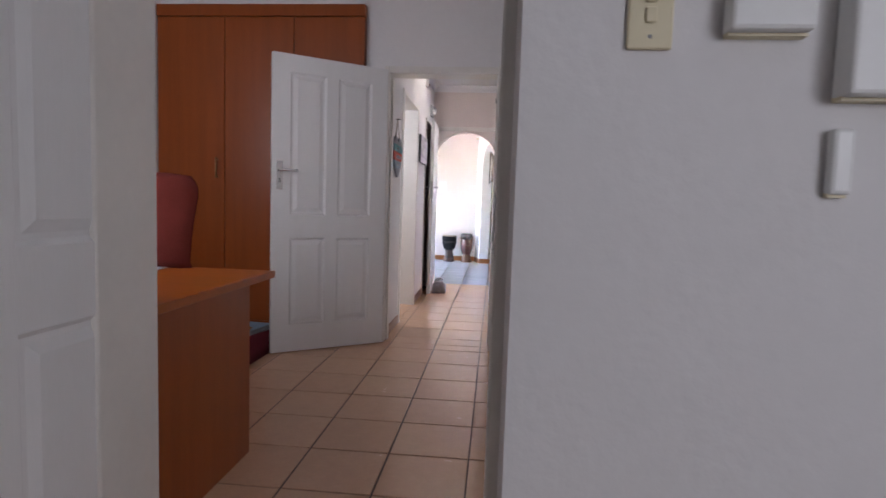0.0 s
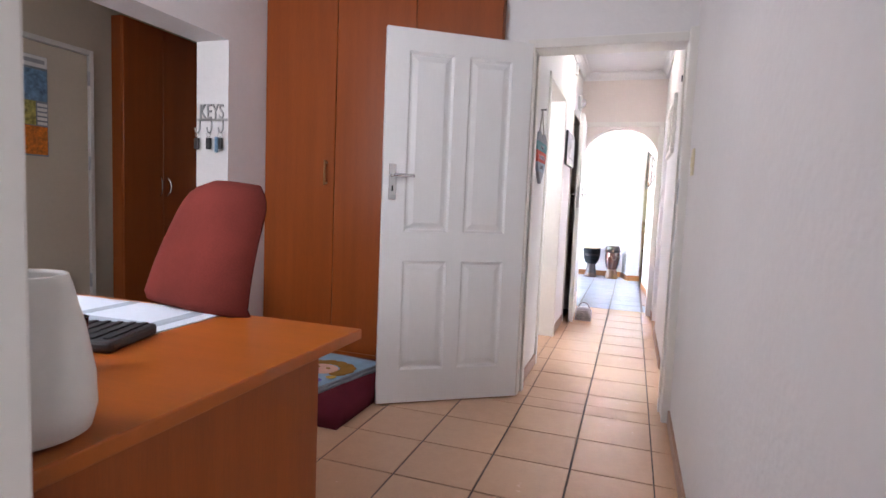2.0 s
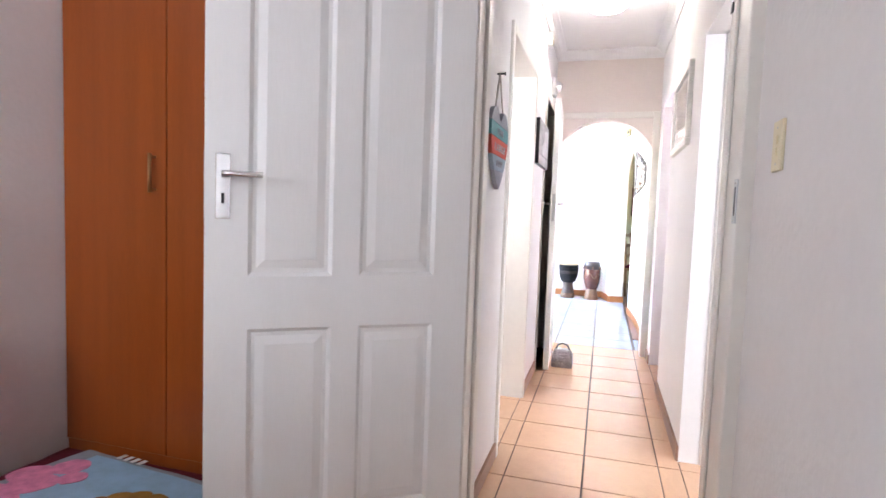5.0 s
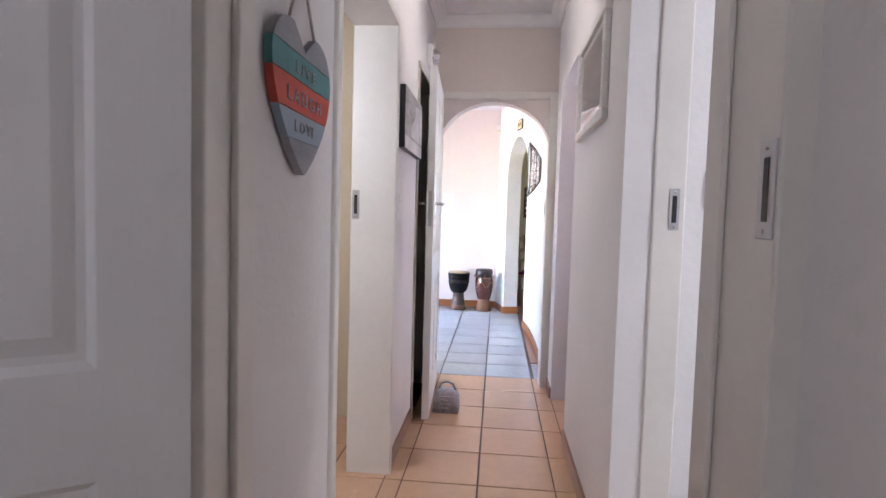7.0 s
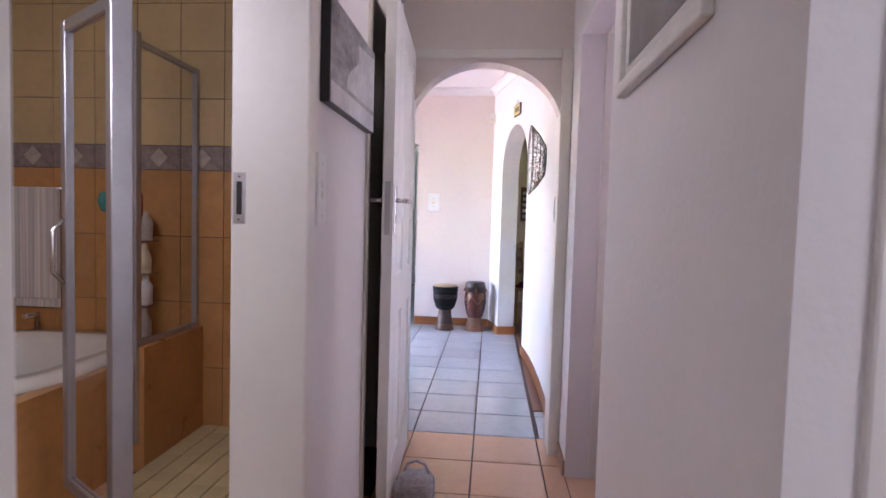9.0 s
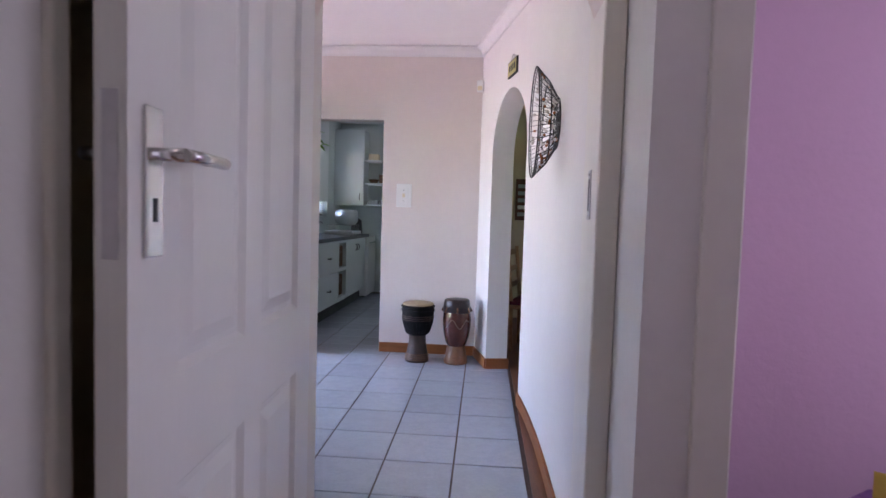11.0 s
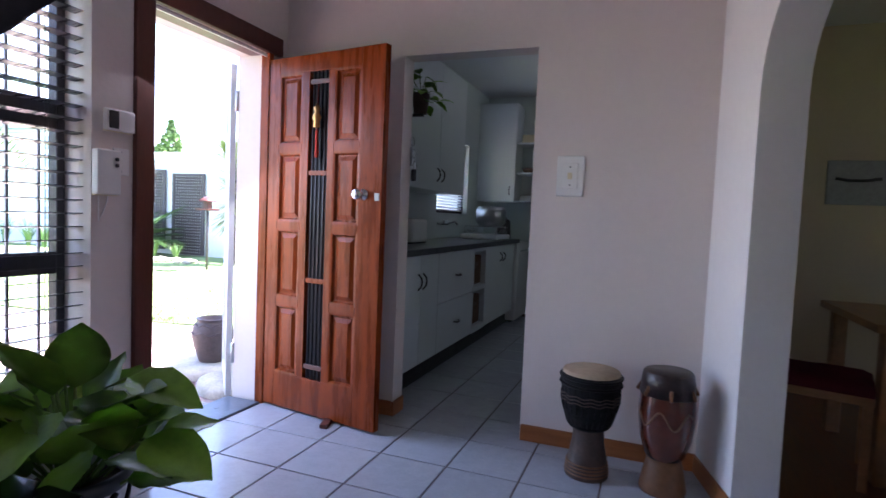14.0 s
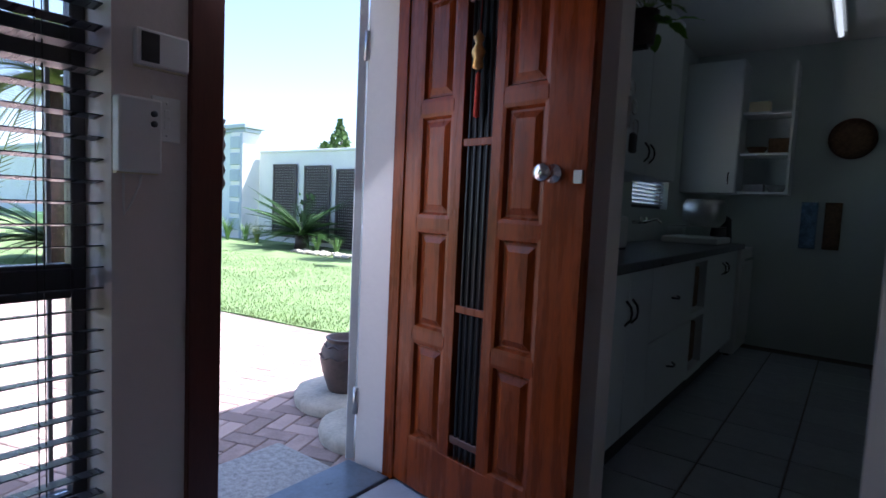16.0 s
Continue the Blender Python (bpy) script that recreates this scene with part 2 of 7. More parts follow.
BRASS_DULL = mat("dull_bronze", (0.45, 0.30, 0.16), 0.35, metal=1.0, vary=0.1, scale=20)
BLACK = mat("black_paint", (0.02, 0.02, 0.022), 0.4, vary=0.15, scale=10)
RUBBER = mat("black_plastic", (0.025, 0.025, 0.027), 0.55, vary=0.15, scale=20, bump=0.1)
PLASTIC_WHITE = mat("white_plastic", (0.80, 0.80, 0.78), 0.4, vary=0.02, scale=8)
PLASTIC_CREAM = mat("ivory_plastic", (0.74, 0.66, 0.45), 0.4, vary=0.03, scale=8)
FABRIC_RUST = mat("rust_fabric", (0.14, 0.026, 0.02), 0.95, vary=0.22, scale=6, fine=220, bump=0.6, bump_scale=420, spec=0.1)
FABRIC_MAROON = mat("maroon_fabric", (0.12, 0.018, 0.03), 0.95, vary=0.2, scale=5, fine=180, bump=0.6, bump_scale=350, spec=0.1)
# beige paint; the side room's dim, warm light is mixed into its colour
BEIGE_DIM = mat("beige_dim_warm", (0.60, 0.52, 0.40), 0.6, vary=0.04, scale=2.0, fine=30, bump=0.2, bump_scale=45, spec=0.25)
GLASS = glass_mat("clear_glass")

# ---- floors ----
S = 0.342           # tile pitch
setting("floor", boxes((-4.2, -9.6, -0.1, 3.6, 0.0, -0.005), (-2.42, 0.0, -0.1, 3.6, 7.2, -0.005)), GROUT,
        "tiled floor with dark recessed grout lines", "floor")
floor_ob = bpy.data.objects["floor"]

# ---- walls ----
HC, HH = 2.575, 2.665      # ceilings of the passage and of the hall


def wall_with(name, x0, x1, y0, y1, ztop, holes, material, label, along="y", z0=-0.02):
    """A wall along one axis, with right-angled openings (from, to, bottom, top)."""
    bm = bmesh.new()
    a0, a1 = (y0, y1) if along == "y" else (x0, x1)

    def put(p, q, lo, hi):
        if q - p > 1e-4 and hi - lo > 1e-4:
            if along == "y":
                box(bm, x0, p, lo, x1, q, hi)
            else:
                box(bm, p, y0, lo, q, y1, hi)
    at = a0
    for f, t, lo, hi in sorted(holes):
        put(at, f, z0, ztop)
        put(f, t, z0, lo)
        put(f, t, hi, ztop)
        at = t
    put(at, a1, z0, ztop)
    return setting(name, bm, material, label, "wall")


wall_with("wall_passage_east", 0.44, 0.62, -6.13, -0.2, HH, [(-3.08, -2.30, -0.02, 2.03), (-1.155, -0.443, -0.02, 2.05)], PLASTER,
          "white plastered passage wall with two doorways")
wall_with("wall_passage_west", -0.595, -0.42, -3.12, -0.02, HH, [(-2.54, -1.655, -0.02, 2.02), (-0.95, -0.24, -0.02, 2.03)], PLASTER,
          "white plastered passage wall with bathroom doorway")
wall_with("wall_study_north", -0.6, 0.44, -3.27, -3.12, HH, [(-0.425, 0.44, -0.02, 2.045)], PLASTER,
          "white wall round the study doorway", along="x")
setting("wall_study_recess", boxes((-2.42, -2.72, -0.02, -0.595, -2.6, HH), (-2.42, -3.3, -0.02, -2.18, -2.72, HH), (-3.75, -2.2, -0.02, -2.4, -2.1, HH), (-2.42, -2.6, -0.02, -2.38, -2.2, HH), (-2.18, -3.27, 2.5, -0.6, -2.72, HH)), PLASTER, "plain wall behind the built-in cupboard", "wall")
wall_with("wall_study_west", -2.42, -2.18, -6.13, -3.3, HH, [(-5.4, -3.68, -0.02, 2.045)], PLASTER,
          "white study wall with a wide opening to the side room")
setting("wall_side_room", boxes((-3.75, -6.13, -0.02, -3.6, -2.2, HH)), BEIGE_DIM, "beige side room wall, dim warm light in its colour", "wall")
wall_with("wall_study_south", -3.75, 3.2, -6.55, -6.13, HH, [(-0.47, 0.435, -0.02, 2.05)], PLASTER,
          "white wall with light switches beside a doorway", along="x")
setting("wall_start_room", boxes((-2.7, -9.6, -0.02, -2.55, -6.55, HH), (-2.7, -9.6, -0.02, 3.2, -9.45, HH), (3.05, -9.45, -0.02, 3.2, -6.55, HH)),
        PLASTER, "plain white room walls", "wall")
# bedroom and pink room east of the passage
setting("wall_bedroom", boxes((0.62, -2.25, -0.02, 3.2, -2.05, HH), (3.05, -6.13, -0.02, 3.2, -2.22, HH)), PLASTER, "bright white bedroom wall", "wall")
setting("wall_pink_room", boxes((0.62, 0.3, -0.02, 3.2, 0.42, HH), (3.05, -2.05, -0.02, 3.2, 0.3, HH), (0.625, -2.045, -0.02, 3.04, -2.03, HH)), PLASTER_PINK, "pink painted bedroom wall", "wall")
# dark room behind the passage's open door
setting("wall_dark_room", boxes((-0.87, -1.0, -0.02, -0.6, -0.97, HH), (-0.87, -0.97, -0.02, -0.84, -0.16, HH)), PLASTER_TAN, "plain wall of an unlit room", "wall")
# bathroom
setting("wall_bathroom", boxes((-2.75, -2.6, -0.02, -2.62, -0.15, HH), (-2.62, -2.6, -0.02, -0.6, -2.54, HH)), PLASTER_TAN, "tan bathroom wall", "wall")

# arch between passage and hall: an arched panel in a door frame, wall above
bm = bmesh.new()
arch_panel(bm, (-0.385, -0.19), (0.395, -0.19), (0, 0.12), 1.66, 0.335, 2.03)
box(bm, -0.42, -0.19, 2.03, 0.44, -0.07, HC + 0.05)
setting("wall_arch", bm, PLASTER_CREAM, "cream arch panel between passage and hall", "wall")
setting("trim_arch_frame", boxes((-0.42, -0.215, -0.02, -0.372, -0.02, 2.06), (0.384, -0.215, -0.02, 0.44, -0.02, 2.06), (-0.372, -0.212, 2.012, 0.384, -0.19, 2.06), bevel=0.004),
        FRAME_CREAM, "cream steel door frame round the arch", "door frame")

# hall
setting("wall_hall_south", boxes((-2.33, -0.15, -0.02, -0.42, -0.02, HH)), PLASTER_CREAM, "cream hall wall", "wall")
WX0, WX1 = -2.56, -2.33
wall_with("wall_hall_west", WX0, WX1, -0.15, 3.34, 2.9, [(0.35, 1.965, 0.27, 2.2), (2.235, 3.06, -0.02, 2.06)], PLASTER_CREAM,
          "hall wall with a tall window and the entrance")
bm = bmesh.new()
for f in ((-2.33, -1.54, -0.02, HH), (-1.54, -0.79, 2.045, HH), (-0.79, 0.3, -0.02, HH)):
    box(bm, f[0], 3.215, f[2], f[1], 3.34, f[3])
setting("wall_hall_north", bm, PLASTER_CREAM, "cream hall wall with an opening to the kitchen", "wall")
# the hall's east wall bends inwards and has an arched opening
bm = bmesh.new()
EAST = [(0.44, -0.02), (0.432, 0.9), (0.422, 1.25), (0.405, 1.55), (0.385, 1.78), (0.366, 1.95)]
for (ax, ay), (bx, by) in zip(EAST, EAST[1:]):
    prism(bm, [(ax, ay), (0.68, ay), (0.68, by), (bx, by)], -0.02, HH)
AF, AT = (0.366, 1.95), (0.160, 2.80)
arch_panel(bm, AF, AT, (0.17, 0.03), 1.69, 0.44, HH)
prism(bm, [(0.160, 2.80), (0.33, 2.83), (0.33, 3.34), (0.045, 3.34), (0.06, 3.215)], -0.02, HH)
setting("wall_hall_east", bm, PLASTER, "white hall wall with an arched opening", "wall")
# kitchen and dining room shells
setting("wall_kitchen", boxes((-2.33, 3.34, -0.02, -2.2, 5.45, HH), (-2.33, 6.4, -0.02, -2.2, 7.1, HH), (-2.33, 5.45, -0.02, -2.2, 6.4, 1.2), (-2.33, 5.45, 1.97, -2.2, 6.4, HH), (-2.33, 7.1, -0.02, 0.33, 7.2, HH), (0.2, 3.34, -0.02, 0.33, 7.1, HH)),
        PLASTER_GREEN, "pale kitchen wall", "wall")
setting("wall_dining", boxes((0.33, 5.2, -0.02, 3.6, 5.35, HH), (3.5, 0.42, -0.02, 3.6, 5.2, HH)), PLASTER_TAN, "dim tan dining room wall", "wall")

# ceilings and cornices
setting("ceiling_study", boxes((-4.2, -9.6, HC, 3.3, -0.1, HC + 0.1)), CEIL, "flat white ceiling", "ceiling")
setting("ceiling_hall", boxes((-2.56, -0.07, HH, 3.6, 7.2, HH + 0.1)), CEIL, "flat white hall ceiling", "ceiling")


def cornice(name, path, z, out, size=0.075):
    """A coved cornice along a wall; out points from the wall into the room."""
    bm = bmesh.new()
    prof = [(0, 0), (0, -size), (0.012, -size)] + [(size - (size - 0.012) * math.cos(a), -size + (size - 0.012) * math.sin(a)) for a in (0.3, 0.8, 1.25)] + [(size, -0.012), (size, 0)]
    rings = []
    for x, y in path:
        rings.append([bm.verts.new((x + out[0] * d, y + out[1] * d, z + h)) for d, h in prof])
    n = len(prof)
    for a, b in zip(rings, rings[1:]):
        for i in range(n):
            bm.faces.new((a[i], a[(i + 1) % n], b[(i + 1) % n], b[i]))
    bm.faces.new(rings[0])
    bm.faces.new(rings[-1][::-1])
    return setting(name, bm, CEIL, "white coved cornice", "cornice")


cornice("trim_cornice_passage_w", [(-0.42, -3.12), (-0.42, -0.19)], HC, (1, 0))
cornice("trim_cornice_passage_e", [(0.44, -3.12), (0.44, -0.19)], HC, (-1, 0))
cornice("trim_cornice_passage_n", [(-0.42, -0.19), (0.44, -0.19)], HC, (0, -1))
cornice("trim_cornice_hall_n", [(-2.33, 3.215), (0.06, 3.215)], HH, (0, -1))
cornice("trim_cornice_hall_w", [(-2.33, -0.02), (-2.33, 3.215)], HH, (1, 0))
cornice("trim_cornice_hall_e", [(0.44, -0.02), (0.432, 0.9), (0.405, 1.55), (0.366, 1.95), (0.06, 3.215)], HH, (-1, -0.05))
cornice("trim_cornice_study_e", [(0.44, -6.13), (0.44, -3.27)], HC, (-1, 0))


def skirting(name, path, material, side, h=0.075, t=0.012):
    """A skirting board along a wall's foot."""
    bm = bmesh.new()
    for (ax, ay), (bx, by) in zip(path, path[1:]):
        d = Vector((bx - ax, by - ay, 0)).normalized()
        o = Vector((-d.y, d.x, 0)) * side * t
        prism(bm, [(ax, ay), (bx, by), (bx + o.x, by + o.y), (ax + o.x, ay + o.y)], 0.0, h)
    bmesh.ops.bevel(bm, geom=[e for e in bm.edges if all(abs(v.co.z - h) < 1e-4 for v in e.verts)], offset=0.004, segments=2, affect="EDGES")
    return setting(name, bm, material, "wooden skirting along the wall's foot", "skirting")


skirting("baseboard_study_e", [(0.44, -6.13), (0.44, -3.365)], SKIRT_TILE, 1, 0.075)
skirting("baseboard_passage_w1", [(-0.42, -3.115), (-0.42, -2.575)], SKIRT_TILE, -1)
skirting("baseboard_passage_w2", [(-0.42, -1.61), (-0.42, -0.995)], SKIRT_TILE, -1)
skirting("baseboard_passage_e1", [(0.44, -2.295), (0.44, -1.16)], SKIRT_TILE, 1)
skirting("baseboard_passage_e2", [(0.44, -0.44), (0.44, -0.22)], SKIRT_TILE, 1)
skirting("baseboard_hall_n1", [(-0.785, 3.215), (0.06, 3.215)], SKIRT, -1, 0.085)
skirting("baseboard_hall_n2", [(-2.33, 3.215), (-1.545, 3.215)], SKIRT, -1, 0.085)
skirting("baseboard_hall_n3", [(-1.54, 3.20), (-1.54, 3.34)], SKIRT, -1, 0.085)
skirting("baseboard_hall_e1", [(0.44, 0.0), (0.432, 0.9), (0.422, 1.25), (0.405, 1.55), (0.385, 1.78), (0.366, 1.95)], SKIRT, 1, 0.085)
skirting("baseboard_hall_e2", [(0.345, 2.832), (0.160, 2.80), (0.06, 3.215)], SKIRT, 1, 0.085)
skirting("baseboard_hall_w", [(-2.33, 0.0), (-2.33, 2.14)], SKIRT, -1, 0.085)

# steel door frames
def door_frame_y(name, x0, x1, ya, yb, ztop, w=0.045, proud=0.012):
    """A frame in a wall that runs along y; the opening is ya to yb."""
    setting(name, boxes((x0 - proud, ya - w, -0.01, x1 + proud, ya + 0.004, ztop + w), (x0 - proud, yb - 0.004, -0.01, x1 + proud, yb + w, ztop + w),
                        (x0 - proud, ya + 0.004, ztop - 0.004, x1 + proud, yb - 0.004, ztop + w), bevel=0.006, seg=2), FRAME_CREAM, "cream enamelled steel door frame", "door frame")


setting("trim_study_frame", boxes((-0.44, -3.285, -0.01, -0.402, -3.105, 2.065), (0.400, -3.36, -0.01, 0.455, -3.105, 2.065), (-0.402, -3.285, 2.015, 0.400, -3.105, 2.065),
                                  (-0.402, -3.205, -0.01, -0.387, -3.14, 2.0), (0.390, -3.205, -0.01, 0.400, -3.14, 2.0), bevel=0.005, seg=2), FRAME_CREAM, "white steel door frame", "door frame")
setting("trim_bath_frame", boxes((-0.61, -1.668, -0.01, -0.405, -1.61, 2.06), (-0.61, -2.575, -0.01, -0.405, -2.53, 2.06), (-0.61, -2.53, 2.015, -0.405, -1.668, 2.06), bevel=0.006, seg=2), FRAME_CREAM, "cream steel bathroom door frame", "door frame")
door_frame_y("trim_dark_frame", -0.6, -0.42, -0.95, -0.24, 2.03, w=0.03)
door_frame_y("trim_bedroom_frame", 0.545, 0.62, -3.06, -2.305, 2.03, w=0.02)
door_frame_y("trim_pink_frame", 0.56, 0.62, -1.15, -0.447, 2.05, w=0.02)
setting("trim_start_frame", boxes((0.408, -6.26, -0.01, 0.452, -6.115, 2.08), (-0.49, -6.26, -0.01, -0.446, -6.04, 2.08), (-0.446, -6.26, 2.035, 0.408, -6.115, 2.08), bevel=0.006, seg=2), FRAME_CREAM, "white steel door frame", "door frame")

# ---- doors ----
def panel_face(bm, x0, z0, x1, z1, y, s):
    """A moulded raised panel in a door's face; s: the way it faces."""
    rings = []
    for inset, d in ((0, 0), (0.012, 0.011), (0.024, 0.011), (0.05, 0.003)):
        rings.append([bm.verts.new((px, y - s * d, pz)) for px, pz in ((x0 + inset, z0 + inset), (x1 - inset, z0 + inset), (x1 - inset, z1 - inset), (x0 + inset, z1 - inset))])
    for a, b in zip(rings, rings[1:]):
        for i in range(4):
            bm.faces.new((a[i], a[(i + 1) % 4], b[(i + 1) % 4], b[i]))
    bm.faces.new(rings[-1])


def lever_set(parent, x, z, y0, y1, s):
    """Lock plates and levers on both faces of a leaf; s: +1 if the lever points towards +x."""
    for y, o in ((y0, -1), (y1, 1)):
        pl = part("lock_plate", boxes((x - 0.02, y, z - 0.13, x + 0.02, y + o * 0.006, z + 0.06), bevel=0.002), CHROME, parent, "chrome lock plate with keyhole")
        part("keyhole", boxes((x - 0.004, y + o * 0.006, z - 0.085, x + 0.004, y + o * 0.0075, z - 0.055)), BLACK, pl)
        bm = tube([(x, y + o * 0.006, z), (x, y + o * 0.045, z)], 0.009, 10)
        tube([(x, y + o * 0.045, z), (x + s * 0.03, y + o * 0.05, z), (x + s * 0.11, y + o * 0.048, z)], 0.009, 10, bm)
        part("door_handle", bm, CHROME, parent, "chrome lever handle")


def white_door(name, m, label, w=0.813, h=2.02, t=0.04):
    """A white four-panel door; the hinge is at x = 0, the leaf runs along +x, its faces are at y = 0 and y = -t."""
    d = thing(name, label, "door", m)
    st, mid = 0.12, 0.085
    pw = (w - 2 * st - mid) / 2
    cols = ((st, st + pw), (st + pw + mid, w - st))
    rows = ((0.185, 0.79), (0.95, 1.905))
    bm = boxes((0, -t, 0, st, 0, h), (w - st, -t, 0, w, 0, h), (st, -t, 0, w - st, 0, rows[0][0]), (st, -t, rows[0][1], w - st, 0, rows[1][0]),
               (st, -t, rows[1][1], w - st, 0, h), (cols[0][1], -t, rows[0][0], cols[1][0], 0, rows[0][1]), (cols[0][1], -t, rows[1][0], cols[1][0], 0, rows[1][1]))
    leaf = part("leaf", bm, DOOR_WHITE, d)
    for a, b in cols:
        for lo, hi in rows:
            bm = bmesh.new()
            panel_face(bm, a, lo, b, hi, 0, 1)
            panel_face(bm, a, lo, b, hi, -t, -1)
            part("panel", bm, DOOR_WHITE, leaf)
    lever_set(d, w - 0.05, 1.25, -t, 0, -1)
    for z in (0.25, 1.75):
        part("hinge", lathe([(0, 0), (0.007, 0), (0.007, 0.1), (0, 0.1)], 10), STEEL, d, m=pose(-0.004, -t / 2, z))
    part("lock_face", boxes((w, -t * 0.75, 1.12, w + 0.002, -t * 0.25, 1.32)), STEEL, d)
    return d


def yaw_of(ax, ay, bx, by):
    return math.degrees(math.atan2(by - ay, bx - ax))


white_door("study_door", pose(-0.403, -3.322, 0.01, 0, 0, yaw_of(-0.403, -3.322, -1.081, -3.795)), "white four-panel door standing open into the study", 0.824)
white_door("passage_door", pose(-0.352, -0.16, 0.01, 0, 0, yaw_of(-0.352, -0.16, -0.312, -0.985)), "white four-panel door folded back against the passage wall", 0.824)
white_door("start_door", pose(-0.447, -6.09, 0.01, 0, 0, -91), "white four-panel door standing open beside the doorway", 0.813)
white_door("pink_room_door", pose(0.66, -1.13, 0.01, 0, 0, 4), "white four-panel bedroom door standing open", 0.70)


def strike(m, half=0.016):
    """A steel strike plate with its slot, let into a door frame (faces +y)."""
    d = thing("strike_plate", "steel strike plate on the door frame", "strike plate", m, "strike plates")
    part("plate", boxes((-half, 0, -0.065, half, 0.003, 0.065), bevel=0.001), STEEL, d)
    part("slot", boxes((-0.007, 0.003, -0.042, 0.007, 0.004, 0.042)), BLACK, d)
    for z in (-0.055, 0.055):
        part("screw", lathe([(0.0035, 0), (0.0035, 0.0012), (0, 0.0015)], 8), CHROME, d, m=pose(0, 0.003, z, -90, 0, 0))
    return d


strike(pose(0.4, -3.333, 1.234, 0, 0, 90), 0.023)
strike(pose(0.597, -2.309, 1.23, 0, 0, 180))
strike(pose(-0.585, -1.668, 1.232, 0, 0, 180))
strike(pose(0.384, -0.12, 1.265, 0, 0, 90))
strike(pose(0.408, -6.215, 1.03, 0, 0, 90))


single("door_catch", boxes((-0.006, -0.014, -0.016, 0.0, 0.014, 0.016), bevel=0.002), BLACK, "small black door catch on the study door frame", "door catch", pose(0.39, -3.16, 1.85))


def wall_plate(name, w, h, m, material, label, kind="rocker"):
    """A switch or socket plate (faces +y, centred)."""
    d = thing(name, label, "light switch", m)
    part("plate", boxes((-w / 2, 0, -h / 2, w / 2, 0.009, h / 2), bevel=0.003, seg=2), material, d)
    if kind == "rocker":
        for z in (0.014, -0.014):
            part("rocker", boxes((-0.008, 0.009, z - 0.011, 0.008, 0.013, z + 0.011), bevel=0.002), material, d)
    elif kind == "push":
        part("button", lathe([(0.010, 0), (0.010, 0.004), (0, 0.005)], 12), BLACK, d, m=pose(0, 0.009, 0, -90, 0, 0))
    for z in (-h * 0.36, h * 0.36):
        part("screw", lathe([(0.003, 0), (0.003, 0.001), (0, 0.0015)], 8), STEEL, d, m=pose(0, 0.009, z, -90, 0, 0))
    return d


wall_plate("light_switch", 0.075, 0.125, pose(0.44, -3.585, 1.365, 0, 0, 90), PLASTIC_CREAM, "ivory light switch on the study wall")
wall_plate("light_switch", 0.075, 0.2, pose(-0.42, -1.535, 1.265, 0, 0, -90), PLASTIC_WHITE, "tall white light switch on the passage wall")
wall_plate("light_switch", 0.07, 0.115, pose(0.738, -2.25, 1.295, 0, 0, 180), PLASTIC_WHITE, "white bell push on the bedroom wall", "push")
hs = thing("light_switch", "white light switch on a raised surround", "light switch", pose(-0.597, 3.215, 1.39, 0, 0, 180))
part("surround", boxes((-0.0675, 0, -0.1025, 0.0675, 0.012, 0.1025), bevel=0.006, seg=2), PLASTIC_WHITE, hs)
part("plate", boxes((-0.038, 0.012, -0.065, 0.038, 0.020, 0.065), bevel=0.003, seg=2), PLASTIC_WHITE, hs)
part("rocker", boxes((-0.011, 0.020, -0.016, 0.011, 0.026, 0.016), bevel=0.002), PLASTIC_CREAM, hs)
for z in (-0.045, 0.045):
    part("screw", lathe([(0.004, 0), (0.004, 0.001), (0, 0.0015)], 8), RUBBER, hs, m=pose(0, 0.020, z, -90, 0, 0))
wall_plate("light_switch", 0.062, 0.12, pose(0.612, -6.55, 1.35, 0, 0, 180), PLASTIC_CREAM, "yellowed ivory light switch")
wall_plate("light_switch", 0.075, 0.115, pose(-2.33, 2.095, 1.335, 0, 0, -90), PLASTIC_WHITE, "white double light switch beside the entrance")


def wall_box(name, w, h, d, m, label, material=PLASTIC_WHITE, window=None):
    t = thing(name, label, "wall unit", m)
    part("housing", boxes((-w / 2, 0, -h / 2, w / 2, d, h / 2), bevel=0.006, seg=2), material, t)
    part("seam", boxes((-w / 2 + 0.003, -0.001, -h / 2 - 0.004, w / 2 - 0.003, d * 0.5, -h / 2 + 0.004)), PLASTIC_CREAM, t)
    if window:
        part("display", boxes((window[0], d, window[1], window[2], d + 0.002, window[3])), BLACK, t, "dark display")
    return t


wall_box("alarm_box", 0.11, 0.16, 0.035, pose(0.765, -6.55, 1.39, 0, 0, 180), "white plastic alarm box on the wall")
wall_box("intercom", 0.11, 0.24, 0.045, pose(0.915, -6.55, 1.345, 0, 0, 180), "white intercom handset box on the wall")
wall_box("cable_clip", 0.03, 0.09, 0.02, pose(0.875, -6.55, 1.14, 0, 0, 180), "small white hook on the wall")
wall_box("alarm_keypad", 0.135, 0.09, 0.025, pose(-2.33, 2.08, 1.505, 0, 0, -90), "white alarm keypad with a dark screen", window=(0.012, -0.036, 0.056, 0.036))
ic = wall_box("intercom", 0.105, 0.185, 0.04, pose(-2.33, 2.018, 1.285, 0, 0, -90), "white intercom with two round buttons")
for z in (0.055, 0.03):
    part("button", lathe([(0.008, 0), (0.008, 0.005), (0, 0.006)], 12), RUBBER, ic, m=pose(-0.03, 0.04, z, -90, 0, 0))
